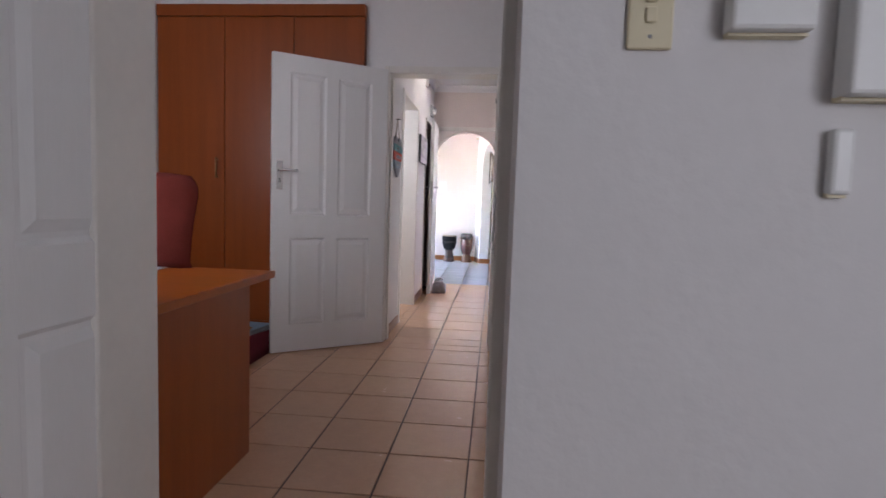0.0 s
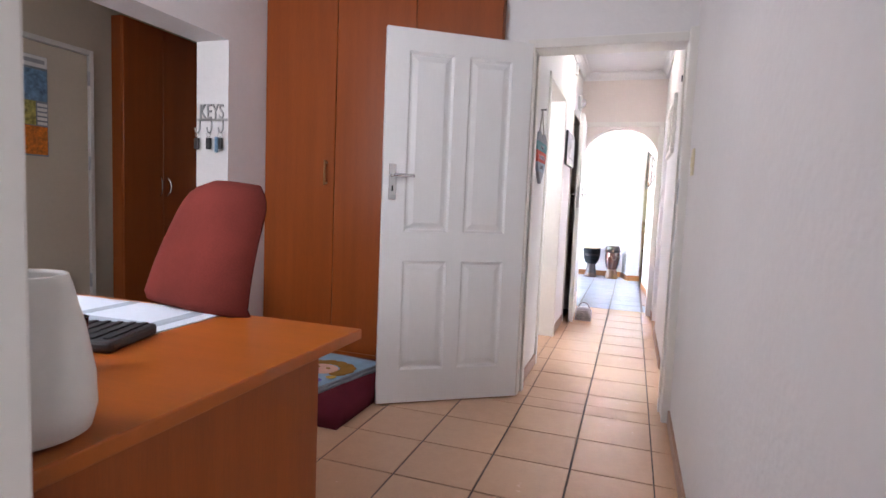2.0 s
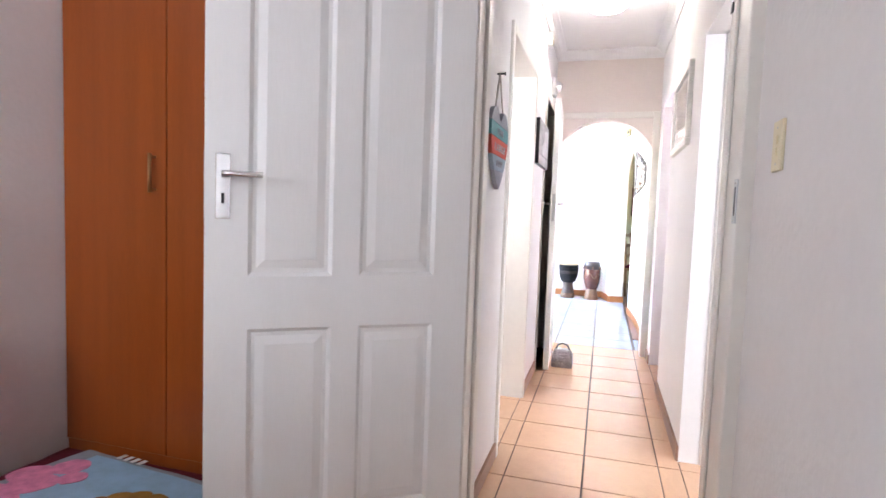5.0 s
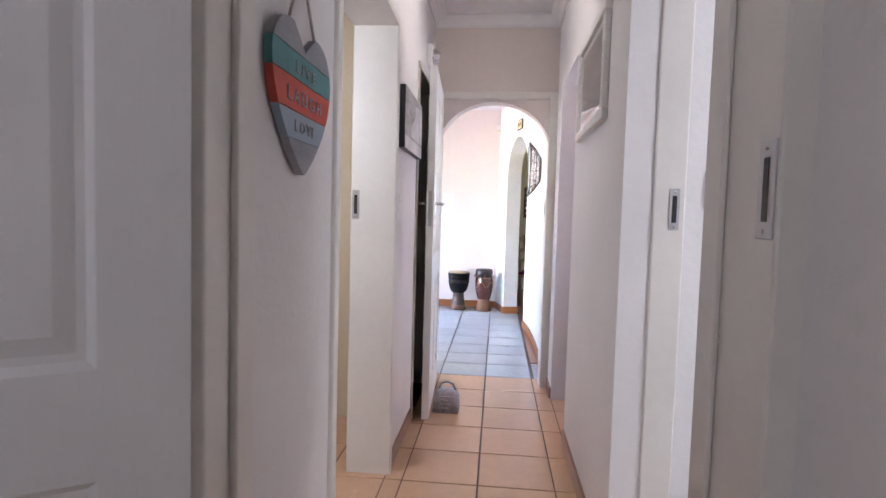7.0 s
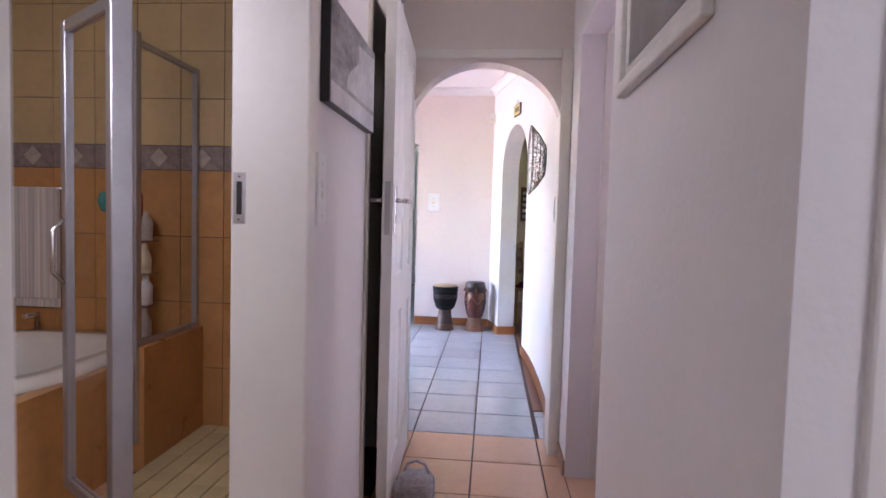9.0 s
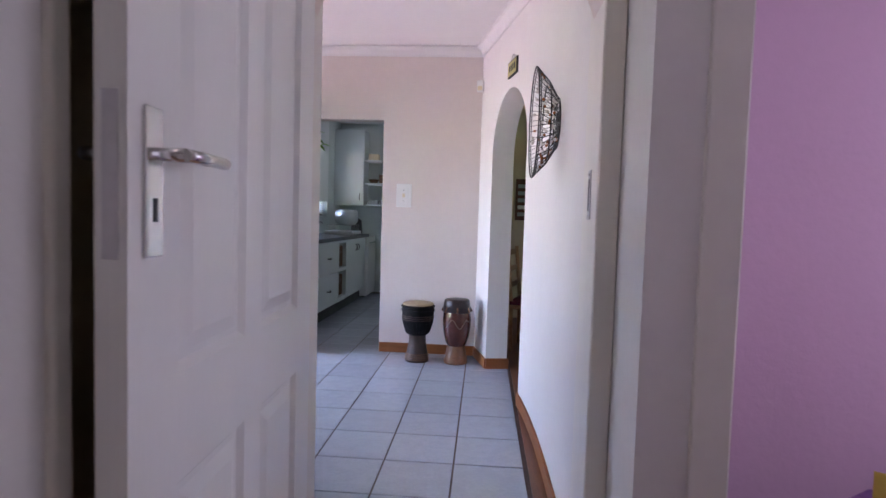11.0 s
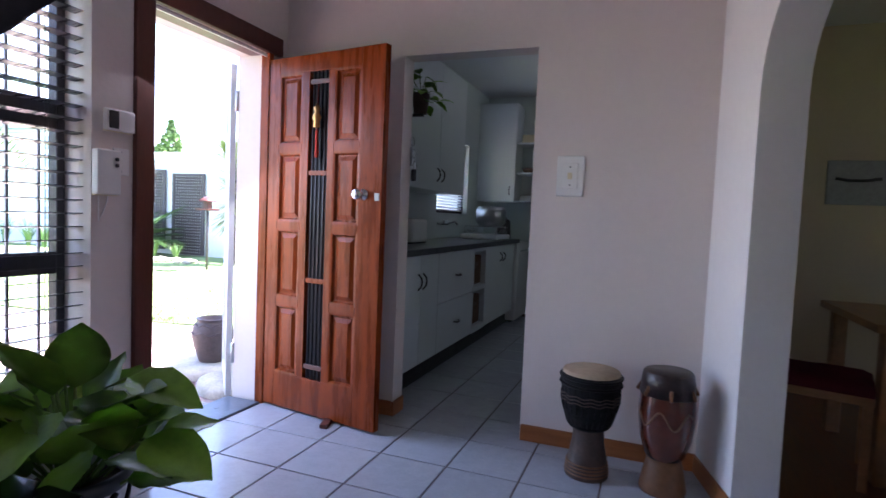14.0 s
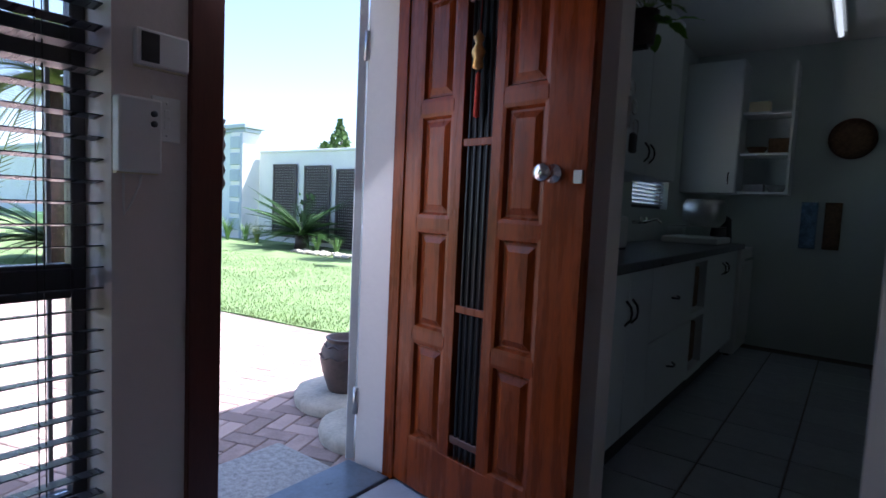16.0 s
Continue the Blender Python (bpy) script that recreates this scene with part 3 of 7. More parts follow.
part("cord", tube([(0.03, 0.012, -0.09), (0.032, 0.015, -0.15), (0.03, 0.014, -0.2), (0.012, 0.012, -0.17), (-0.01, 0.01, -0.12), (-0.015, 0.008, -0.09)], 0.003, 6), PLASTIC_WHITE, ic, "thin white cord")

# ---- study: cupboards ----
wd = thing("cupboard", "built-in cherry wood cupboard with tall doors", "cupboard", pose(-2.175, -3.33, 0))
part("body", boxes((0, 0.022, 0.0, 1.595, 0.6, 2.49)), WOOD_CHERRY, wd)
part("plinth", boxes((0, 0.012, 0.0, 1.595, 0.022, 0.125)), WOOD_CHERRY, wd)
part("cornice", boxes((0, -0.006, 2.405, 1.595, 0.02, 2.49), bevel=0.004), WOOD_CHERRY, wd)
for i in range(3):
    x = 0.003 + i * 0.5315
    dr = part("door", boxes((x, 0.0, 0.13, x + 0.527, 0.02, 2.40), bevel=0.003), WOOD_CHERRY, wd)
    hx = x + (0.475 if i != 1 else 0.05)
    bm = tube([(hx, 0, 1.22), (hx, -0.028, 1.22)], 0.005, 8)
    tube([(hx, 0, 1.35), (hx, -0.028, 1.35)], 0.005, 8, bm)
    tube([(hx, -0.028, 1.208), (hx, -0.028, 1.362)], 0.007, 10, bm)
    if i != 1:
        part("handle", bm, BRASS_DULL, dr, "dull bronze bar handle")

sw = thing("cupboard", "tall cherry wood cupboard with curved silver handles in the side room", "cupboard", pose(-3.5, -3.36, 0, 0, 0, 90))
part("body", boxes((0, -0.09, 0, 1.05, -0.0, 2.38)), WOOD_CHERRY, sw)
for i in range(2):
    dr = part("door", boxes((0.002 + i * 0.365, -0.112, 0.05, 0.362 + i * 0.365, -0.09, 2.375), bevel=0.003), WOOD_CHERRY, sw)
    hx = 0.335 + i * 0.06
    part("handle", tube([(hx, -0.112, 1.08), (hx + 0.012 * (1 if i else -1), -0.14, 1.12), (hx + 0.016 * (1 if i else -1), -0.147, 1.16), (hx + 0.012 * (1 if i else -1), -0.14, 1.2), (hx, -0.112, 1.24)], 0.005, 8), CHROME, dr, "curved silver handle")

cd = thing("cream_door", "plain cream flush door closed in the side room", "door", pose(-3.6, -4.3, 0, 0, 0, 90))
# leaf colour also carries the side room's dim, warm light
part("leaf", boxes((0, -0.035, 0.01, 0.8, 0, 2.06), bevel=0.002), BEIGE_DIM, cd)
part("frame", boxes((0.806, -0.05, 0, 0.84, 0.0, 2.1), (-0.04, -0.05, 0, -0.006, 0.0, 2.1), (-0.006, -0.05, 2.066, 0.806, 0.0, 2.1), bevel=0.003), FRAME_CREAM, cd)
for z in (0.4, 1.25, 1.85):
    part("hinge", lathe([(0, 0), (0.008, 0), (0.008, 0.1), (0, 0.1)], 8), STEEL, cd, m=pose(0.803, -0.045, z))

# calendar on the cream door
cal = thing("wall_calendar", "printed paper calendar with bird and flower pictures", "calendar", pose(-3.563, -3.90, 1.32, 0, 0, 90))
PAPER = mat("paper", (0.78, 0.77, 0.74), 0.8, vary=0.04, scale=10)
PRINT_BLUE = mat("print_blue", (0.16, 0.28, 0.42), 0.6, vary=0.6, scale=22, fine=60)
PRINT_YELLOW = mat("print_yellow", (0.40, 0.36, 0.10), 0.6, vary=0.7, scale=30, fine=70)
PRINT_ORANGE = mat("print_orange", (0.62, 0.17, 0.02), 0.6, vary=0.5, scale=40, fine=90)
PRINT_GREY = mat("print_grey", (0.35, 0.35, 0.36), 0.7, vary=0.1, scale=30)
part("sheet", boxes((-0.32, -0.003, 0, 0.11, 0.0, 0.65)), mat("calendar_ground", (0.24, 0.27, 0.29), 0.6, vary=0.35, scale=7, fine=20), cal, "printed grey-blue ground")
part("photo", boxes((-0.08, -0.005, 0.36, 0.105, -0.003, 0.56)), PRINT_BLUE, cal, "blue bird photograph")
part("photo", boxes((-0.2, -0.005, 0.2, 0.03, -0.003, 0.355)), PRINT_YELLOW, cal, "yellow bird photograph")
part("photo", boxes((-0.09, -0.005, 0.01, 0.105, -0.003, 0.195)), PRINT_ORANGE, cal, "orange flower photograph")
part("heading_strip", boxes((-0.318, -0.0045, 0.575, 0.108, -0.003, 0.648)), PAPER, cal, "pale heading strip")
part("heading_bar", boxes((-0.25, -0.0058, 0.60, 0.09, -0.0045, 0.625)), PRINT_GREY, cal)
for i in range(5):
    part("date_block", boxes((0.04, -0.005, 0.205 + i * 0.03, 0.104, -0.003, 0.225 + i * 0.03)), PAPER, cal)
    part("date_block", boxes((-0.30, -0.005, 0.05 + i * 0.1, -0.23, -0.003, 0.125 + i * 0.1)), PAPER, cal)

# key rack: the word KEYS over three hooks
kr = thing("key_rack", "silver metal key rack with hooks on the wall end", "key rack", pose(-2.30, -3.68, 1.565))
cu = bpy.data.curves.new("letters", "FONT")
cu.body, cu.size, cu.extrude, cu.align_x = "KEYS", 0.125, 0.003, "CENTER"
tmp = new("tmp_letters", cu)
bpy.context.view_layer.update()
me = bpy.data.meshes.new_from_object(tmp.evaluated_get(bpy.context.evaluated_depsgraph_get()))
bpy.data.objects.remove(tmp)
me.transform(Matrix.Translation((0, -0.006, 0.015)) @ pose(0, 0, 0, 90, 0, 0) @ Matrix.Diagonal((0.68, 1.0, 1.0, 1.0)))
me.materials.append(STEEL)
lt = new("letters", me)
lt.parent = kr
part("rail", boxes((-0.115, -0.006, 0.0, 0.115, 0, 0.014)), STEEL, kr)
for i, x in enumerate((-0.09, 0.0, 0.085)):
    part("hook", tube([(x, -0.004, 0.005), (x, -0.006, -0.05), (x, -0.02, -0.075), (x, -0.038, -0.07), (x, -0.045, -0.045)], 0.005, 8), STEEL, kr)
    kb = thing("key_bunch", "bunch of keys with black fob hanging from the rack", "keys", pose(-2.30 + x, -3.71, 1.49))
    part("ring", tube([(0.014 * math.cos(a), 0, -0.012 + 0.014 * math.sin(a)) for a in [k * math.pi / 6 for k in range(13)]], 0.0015, 6), CHROME, kb)
    part("fob", boxes((-0.016, -0.01, -0.1, 0.016, 0.008, -0.03), bevel=0.006, seg=2), RUBBER, kb, "black key fob")
    part("key", boxes((0.002, 0.009, -0.09, 0.014, 0.011, -0.028)), STEEL, kb)
    if i == 2:
        part("tag", boxes((-0.026, -0.02, -0.12, 0.0, -0.011, -0.025), bevel=0.004), PRINT_BLUE, kb, "blue patterned key tag")

# waste bin
ORANGE = mat("orange_plastic", (0.80, 0.13, 0.012), 0.38, vary=0.06, scale=5)
WHITE_INK = mat("white_print", (0.8, 0.78, 0.75), 0.5, vary=0.03)
bn = thing("waste_bin", "orange plastic swing-lid waste bin with white print", "bin", pose(-2.215, -3.90, 0))
part("body", lathe([(0, 0), (0.135, 0), (0.145, 0.02), (0.175, 0.5), (0.188, 0.515), (0.188, 0.555), (0.175, 0.56), (0, 0.56)], 32), ORANGE, bn)
bm = lathe([(0.182, 0.56), (0.178, 0.6), (0.155, 0.7), (0.12, 0.765), (0, 0.77)], 32)
part("lid", bm, ORANGE, bn)
part("flap", boxes((-0.11, -0.012, -0.07, 0.11, 0.004, 0.075), bevel=0.012, seg=3), ORANGE, bn, m=pose(0.07, -0.148, 0.665, -22, 0, 25))
for sx, a in ((1, 0), (-1, 0)):
    bmh = tube([(sx * (0.004 + 0.028 * math.sin(k * 0.5)), -0.002, 0.03 * math.cos(k * 0.5) + 0.006 - 0.012 * abs(math.sin(k * 0.25))) for k in range(7)], 0.0045, 6)
    part("mark", bmh, WHITE_INK, bn, m=pose(0.075, -0.163, 0.675, -22, 0, 25))


def wrapped_words(text, size, radius, mid, z, parent, slope=0.07):
    """Raised lettering round a tapering body; mid: the angle of its middle."""
    c = bpy.data.curves.new("lettering", "FONT")
    c.body, c.size, c.extrude, c.align_x = text, size, 0.0015, "CENTER"
    o = new("tmp_letters", c)
    bpy.context.view_layer.update()
    me_ = bpy.data.meshes.new_from_object(o.evaluated_get(bpy.context.evaluated_depsgraph_get()))
    bpy.data.objects.remove(o)
    for v in me_.vertices:
        a_ = mid + v.co.x / radius
        r_ = radius + slope * (v.co.y) + v.co.z
        v.co = (r_ * math.cos(a_), r_ * math.sin(a_), z + v.co.y)
    me_.materials.append(WHITE_INK)
    l_ = new("lettering", me_)
    l_.parent = parent


wrapped_words("HAPPY", 0.075, 0.168, math.radians(-62), 0.37, bn)
wrapped_words("SMILE", 0.06, 0.168, math.radians(18), 0.40, bn)
part("print_ring", tube([(0.05 * math.cos(a), 0, 0.05 * math.sin(a)) for a in [k * math.pi / 8 for k in range(17)]], 0.007, 6), WHITE_INK, bn, m=pose(0.098, -0.128, 0.27, 4, 0, 38))

# dog bed and folded towel
def cushion(w, d, h, r=0.05, n=14, sag=0.0):
    bm = bmesh.new()
    bmesh.ops.create_grid(bm, x_segments=n, y_segments=n, size=0.5)
    for v in bm.verts:
        ex = max(0.0, abs(v.co.x) * 2 - (1 - 2 * r / w)) / (2 * r / w)
        ey = max(0.0, abs(v.co.y) * 2 - (1 - 2 * r / d)) / (2 * r / d)
        e = min(1.0, math.hypot(ex, ey))
        v.co = Vector((v.co.x * w, v.co.y * d, h - (h * 0.35) * (1 - math.sqrt(max(0, 1 - e * e))) - sag * (1 - e) + 0.006 * noise.noise(Vector((v.co.x * 9, v.co.y * 9, 3)))))
    ret = bmesh.ops.extrude_edge_only(bm, edges=[e for e in bm.edges if e.is_boundary])
    for v in ret["geom"]:
        if isinstance(v, bmesh.types.BMVert):
            v.co.z = 0.0
    bmesh.ops.contextual_create(bm, geom=[e for e in bm.edges if e.is_boundary])
    for f in bm.faces:
        f.smooth = True
    return bm


db = thing("dog_bed", "flat maroon fabric pet bed on the tiles", "pet bed", pose(-1.63, -3.755, 0))
part("cushion", cushion(1.04, 0.82, 0.13), FABRIC_MAROON, db)
TOWEL_GREY = mat("towel_grey", (0.30, 0.33, 0.37), 0.95, vary=0.1, scale=20, fine=250, bump=0.7, bump_scale=500, spec=0.05)
TOWEL_BLUE = mat("towel_blue", (0.32, 0.50, 0.66), 0.95, vary=0.12, scale=16, fine=250, bump=0.7, bump_scale=500, spec=0.05)
TOWEL_PINK = mat("towel_pink", (0.72, 0.26, 0.42), 0.95, vary=0.2, scale=26, fine=250, bump=0.7, bump_scale=500, spec=0.05)
TOWEL_BROWN = mat("towel_brown", (0.34, 0.19, 0.05), 0.95, vary=0.2, scale=20, fine=250, bump=0.7, bump_scale=500, spec=0.05)
TOWEL_SKIN = mat("towel_peach", (0.76, 0.50, 0.40), 0.95, vary=0.1, scale=20, fine=250, bump=0.7, bump_scale=500, spec=0.05)
TOWEL_WHITE = mat("towel_white", (0.74, 0.74, 0.74), 0.95, vary=0.06, scale=20, fine=250, bump=0.7, bump_scale=500, spec=0.05)
TC, TV, TU = Vector((-1.947, -3.403)), Vector((-0.145, -0.696)), Vector((0.801, -0.085))


def towel_sheet(u0, v0, u1, v1, z, th, name, material, parent, label="", n=10, blob=False):
    """A piece of cloth on the towel's own axes (0 to 1 both ways), slightly wavy; blob rounds its outline."""
    bm = bmesh.new()
    g = {}
    for i in range(n + 1):
        for j in range(n + 1):
            a, b = i / n * 2 - 1, j / n * 2 - 1
            if blob:
                a, b = a * math.sqrt(1 - b * b / 2), b * math.sqrt(1 - a * a / 2)
                k = 1 + 0.12 * noise.noise(Vector((a * 1.5 + u0 * 9, b * 1.5 + v0 * 7, 1)))
                a, b = a * k, b * k
            u, v = (u0 + u1) / 2 + a * (u1 - u0) / 2, (v0 + v1) / 2 + b * (v1 - v0) / 2
            p = TC + TU * u + TV * v
            wv = 0.006 * noise.noise(Vector((u * 4, v * 4, 7)))
            for k, dz in ((0, 0.0), (1, th)):
                g[i, j, k] = bm.verts.new((p.x, p.y, z + wv + dz))
    for i in range(n):
        for j in range(n):
            bm.faces.new([g[q] for q in ((i, j, 1), (i + 1, j, 1), (i + 1, j + 1, 1), (i, j + 1, 1))])
            bm.faces.new([g[q] for q in ((i, j + 1, 0), (i + 1, j + 1, 0), (i + 1, j, 0), (i, j, 0))])
    rim = [(i, 0) for i in range(n)] + [(n, j) for j in range(n)] + [(i, n) for i in range(n, 0, -1)] + [(0, j) for j in range(n, 0, -1)]
    for a, b in zip(rim, rim[1:] + rim[:1]):
        bm.faces.new((g[(*a, 0)], g[(*b, 0)], g[(*b, 1)], g[(*a, 1)]))
    return part(name, bm, material, parent, label)


tw = thing("towel", "folded beach towel with a colourful print on the pet bed", "towel", pose(0, 0, 0))
towel_sheet(0.0, 0.0, 1.0, 1.0, 0.126, 0.014, "cloth", TOWEL_GREY, tw, "grey towel border")
towel_sheet(0.02, 0.03, 0.98, 0.97, 0.141, 0.012, "fold", TOWEL_GREY, tw)
towel_sheet(0.12, 0.06, 0.97, 0.86, 0.1545, 0.002, "print_ground", TOWEL_BLUE, tw, "pale blue printed ground")
for u_, v_, r_ in ((0.07, 0.36, 0.09), (0.15, 0.22, 0.08), (0.17, 0.42, 0.10), (0.10, 0.58, 0.09), (0.22, 0.60, 0.08), (0.27, 0.30, 0.06)):
    towel_sheet(u_ - r_, v_ - r_ * 1.1, u_ + r_, v_ + r_ * 1.1, 0.158, 0.002, "print_patch", TOWEL_PINK, tw, "pink print", n=8, blob=True)
for k in range(9):
    a_ = math.pi * (0.95 + 1.15 * k / 8)
    towel_sheet(0.74 + 0.17 * math.cos(a_) - 0.06, 0.45 + 0.17 * math.sin(a_) - 0.06, 0.74 + 0.17 * math.cos(a_) + 0.06, 0.45 + 0.17 * math.sin(a_) + 0.06, 0.158 + 0.0003 * k, 0.002, "print_patch", TOWEL_BROWN, tw, "brown print", n=6, blob=True)
towel_sheet(0.62, 0.36, 0.86, 0.60, 0.1625, 0.002, "print_patch", TOWEL_SKIN, tw, "peach print", blob=True)
towel_sheet(0.58, 0.60, 0.84, 0.82, 0.1615, 0.002, "print_patch", TOWEL_PINK, tw, "pink print", blob=True)
towel_sheet(0.44, 0.66, 0.60, 0.84, 0.158, 0.002, "print_patch", TOWEL_SKIN, tw, "peach print", n=7, blob=True)
TOWEL_YELLOW = mat("towel_yellow", (0.72, 0.50, 0.12), 0.95, vary=0.2, scale=26, fine=250, bump=0.7, bump_scale=500, spec=0.05)
TOWEL_NAVY = mat("towel_violet", (0.20, 0.20, 0.55), 0.95, vary=0.2, scale=26, fine=250, bump=0.7, bump_scale=500, spec=0.05)
for u_, v_, r_, c_ in ((0.40, 0.60, 0.035, TOWEL_YELLOW), (0.37, 0.72, 0.04, TOWEL_YELLOW), (0.46, 0.56, 0.03, TOWEL_BROWN), (0.33, 0.80, 0.035, TOWEL_SKIN), (0.88, 0.74, 0.05, TOWEL_NAVY), (0.80, 0.87, 0.045, TOWEL_NAVY), (0.93, 0.62, 0.035, TOWEL_YELLOW), (0.70, 0.46, 0.016, TOWEL_BROWN), (0.78, 0.45, 0.016, TOWEL_BROWN), (0.74, 0.53, 0.022, TOWEL_PINK)):
    towel_sheet(u_ - r_, v_ - r_, u_ + r_, v_ + r_, 0.165, 0.0015, "print_patch", c_, tw, n=6, blob=True)
for k in range(4):
    towel_sheet(0.16 + 0.045 * k, 0.885, 0.185 + 0.045 * k, 0.955, 0.158, 0.002, "stripe", TOWEL_WHITE, tw, n=3)
    towel_sheet(0.24 + 0.045 * k, 0.0, 0.265 + 0.045 * k, 0.05, 0.158, 0.002, "stripe", TOWEL_WHITE, tw, n=3)

# desk
dk = thing("desk", "cherry laminate office desk with panel ends", "desk", pose(0, 0, 0))
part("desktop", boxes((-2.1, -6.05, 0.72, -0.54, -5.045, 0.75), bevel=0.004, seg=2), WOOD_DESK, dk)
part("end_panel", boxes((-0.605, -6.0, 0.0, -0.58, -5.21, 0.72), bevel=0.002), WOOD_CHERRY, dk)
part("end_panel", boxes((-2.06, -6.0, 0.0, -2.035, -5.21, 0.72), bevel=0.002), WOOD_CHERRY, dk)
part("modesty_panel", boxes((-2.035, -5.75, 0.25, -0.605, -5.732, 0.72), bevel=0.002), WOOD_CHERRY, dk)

PAD = mat("desk_pad_paper", (0.66, 0.72, 0.80), 0.6, vary=0.04, scale=8)
PAD_GREY = mat("desk_pad_grey", (0.36, 0.42, 0.50), 0.6, vary=0.12, scale=14)
PAD_RED = mat("desk_pad_red", (0.45, 0.04, 0.05), 0.6, vary=0.3, scale=25)
pd = thing("desk_pad", "paper desk calendar pad with grey bands and red print", "desk pad", pose(-1.0, -5.06, 0.75, 0, 0, 3))
part("sheet", boxes((-0.66, -0.40, 0, 0.0, 0.0, 0.004)), PAD, pd)
for x0, y0, x1, y1, mt in ((-0.09, -0.3, -0.045, -0.005, PAD_GREY), (-0.38, -0.2, -0.34, -0.005, PAD_GREY), (-0.64, -0.30, -0.1, -0.22, PAD_GREY), (-0.26, -0.345, -0.21, -0.315, PAD_RED), (-0.18, -0.35, -0.12, -0.31, PAD_RED), (-0.08, -0.35, -0.03, -0.315, PAD_RED)):
    part("print_band", boxes((x0, y0, 0.004, x1, y1, 0.0048)), mt, pd)
tr = thing("letter_tray", "black ribbed plastic desk tray", "desk tray", pose(-1.10, -5.50, 0.75, 0, 0, 18))
part("body", boxes((-0.16, -0.10, 0, 0.16, 0.10, 0.03), bevel=0.01, seg=2), RUBBER, tr)
for i in range(9):
    part("rib", boxes((-0.135 + i * 0.033, -0.085, 0.03, -0.12 + i * 0.033, 0.085, 0.034), bevel=0.0015), RUBBER, tr)
CERAMIC = mat("white_ceramic", (0.70, 0.69, 0.65), 0.55, vary=0.04, scale=4, bump=0.05, spec=0.4)
vs = thing("vase", "off-white matt ceramic vase on the desk", "vase", pose(-0.66, -5.91, 0.75))
part("body", lathe([(0, 0), (0.07, 0), (0.088, 0.008), (0.096, 0.04), (0.094, 0.09), (0.082, 0.16), (0.066, 0.225), (0.06, 0.245), (0.056, 0.247), (0.053, 0.24), (0.06, 0.2), (0.07, 0.1), (0.06, 0.02), (0, 0.02)], 40), CERAMIC, vs)
TUMBLER = glass_mat("tinted_tumbler", (0.85, 0.80, 0.72), 0.12, 1.3)
cp = thing("tumbler", "clear plastic tumbler with red and green pattern", "cup", pose(-0.90, -5.67, 0.75))
part("wall", lathe([(0, 0), (0.036, 0), (0.045, 0.11), (0.042, 0.11), (0.034, 0.006), (0, 0.006)], 24), TUMBLER, cp)
part("band", lathe([(0.0372, 0.012), (0.0405, 0.05), (0.0402, 0.05), (0.0369, 0.012)], 24), PAD_RED, cp, "red patterned band")
pc = thing("pen_cup", "dark woven pen cup on the desk", "pen cup", pose(-0.93, -5.79, 0.75))
part("wall", lathe([(0, 0), (0.05, 0), (0.055, 0.09), (0.05, 0.09), (0.046, 0.005), (0, 0.005)], 20, wob=0.03), RUBBER, pc)

# office chair
oc = thing("office_chair", "rust red upholstered office chair behind the desk", "chair", pose(-1.255, -5.365, 0, 0, 0, -14))


def chair_back(w0, w1, h, d, v0=0.24):
    bm = bmesh.new()
    n, m_ = 16, 18
    g = {}
    for j in range(m_ + 1):
        v = v0 + (1 - v0) * j / m_
        half = (w0 + (w1 - w0) * v) / 2
        rnd = max(0.0, v - 0.80) / 0.20
        half *= 1 - 0.36 * rnd ** 2.6
        for i in range(n + 1):
            u = i / n * 2 - 1
            e = 1 - 0.88 * max(abs(u) ** 6, (abs(2 * v - 1)) ** 14)
            x = u * half
            y = 0.06 * u * u + 0.14 * (v - 0.25) ** 2 + 3.0 * max(0.0, 0.33 - v)
            g[i, j, 0] = bm.verts.new((x, y - d * e, v * h))
            g[i, j, 1] = bm.verts.new((x, y + 0.5 * d * e, v * h))
    for k in (0, 1):
        for j in range(m_):
            for i in range(n):
                f = (g[i, j, k], g[i + 1, j, k], g[i + 1, j + 1, k], g[i, j + 1, k])
                bm.faces.new(f if k else f[::-1])
    rim = [(i, 0) for i in range(n)] + [(n, j) for j in range(m_)] + [(i, m_) for i in range(n, 0, -1)] + [(0, j) for j in range(m_, 0, -1)]
    for a, b in zip(rim, rim[1:] + rim[:1]):
        bm.faces.new((g[(*a, 0)], g[(*b, 0)], g[(*b, 1)], g[(*a, 1)]))
    for f in bm.faces:
        f.smooth = True
    return bm


part("backrest", chair_back(0.61, 0.395, 0.64, 0.045), FABRIC_RUST, oc, m=pose(0, 0.25, 0.555, -11, 0, 0))
bm = chair_back(0.55, 0.34, 0.61, 0.015)
part("back_shell", bm, RUBBER, oc, "black plastic back shell", m=pose(0, 0.275, 0.56, -11, 0, 0))
part("seat", cushion(0.48, 0.46, 0.09), FABRIC_RUST, oc, m=pose(0, 0, 0.42))
part("stem", lathe([(0, 0.08), (0.03, 0.08), (0.03, 0.25), (0.022, 0.26), (0.022, 0.42), (0, 0.42)], 16), BLACK, oc)
part("back_bar", boxes((-0.035, 0.15, 0.40, 0.035, 0.385, 0.415), (-0.035, 0.37, 0.40, 0.035, 0.385, 0.86), bevel=0.004), BLACK, oc)
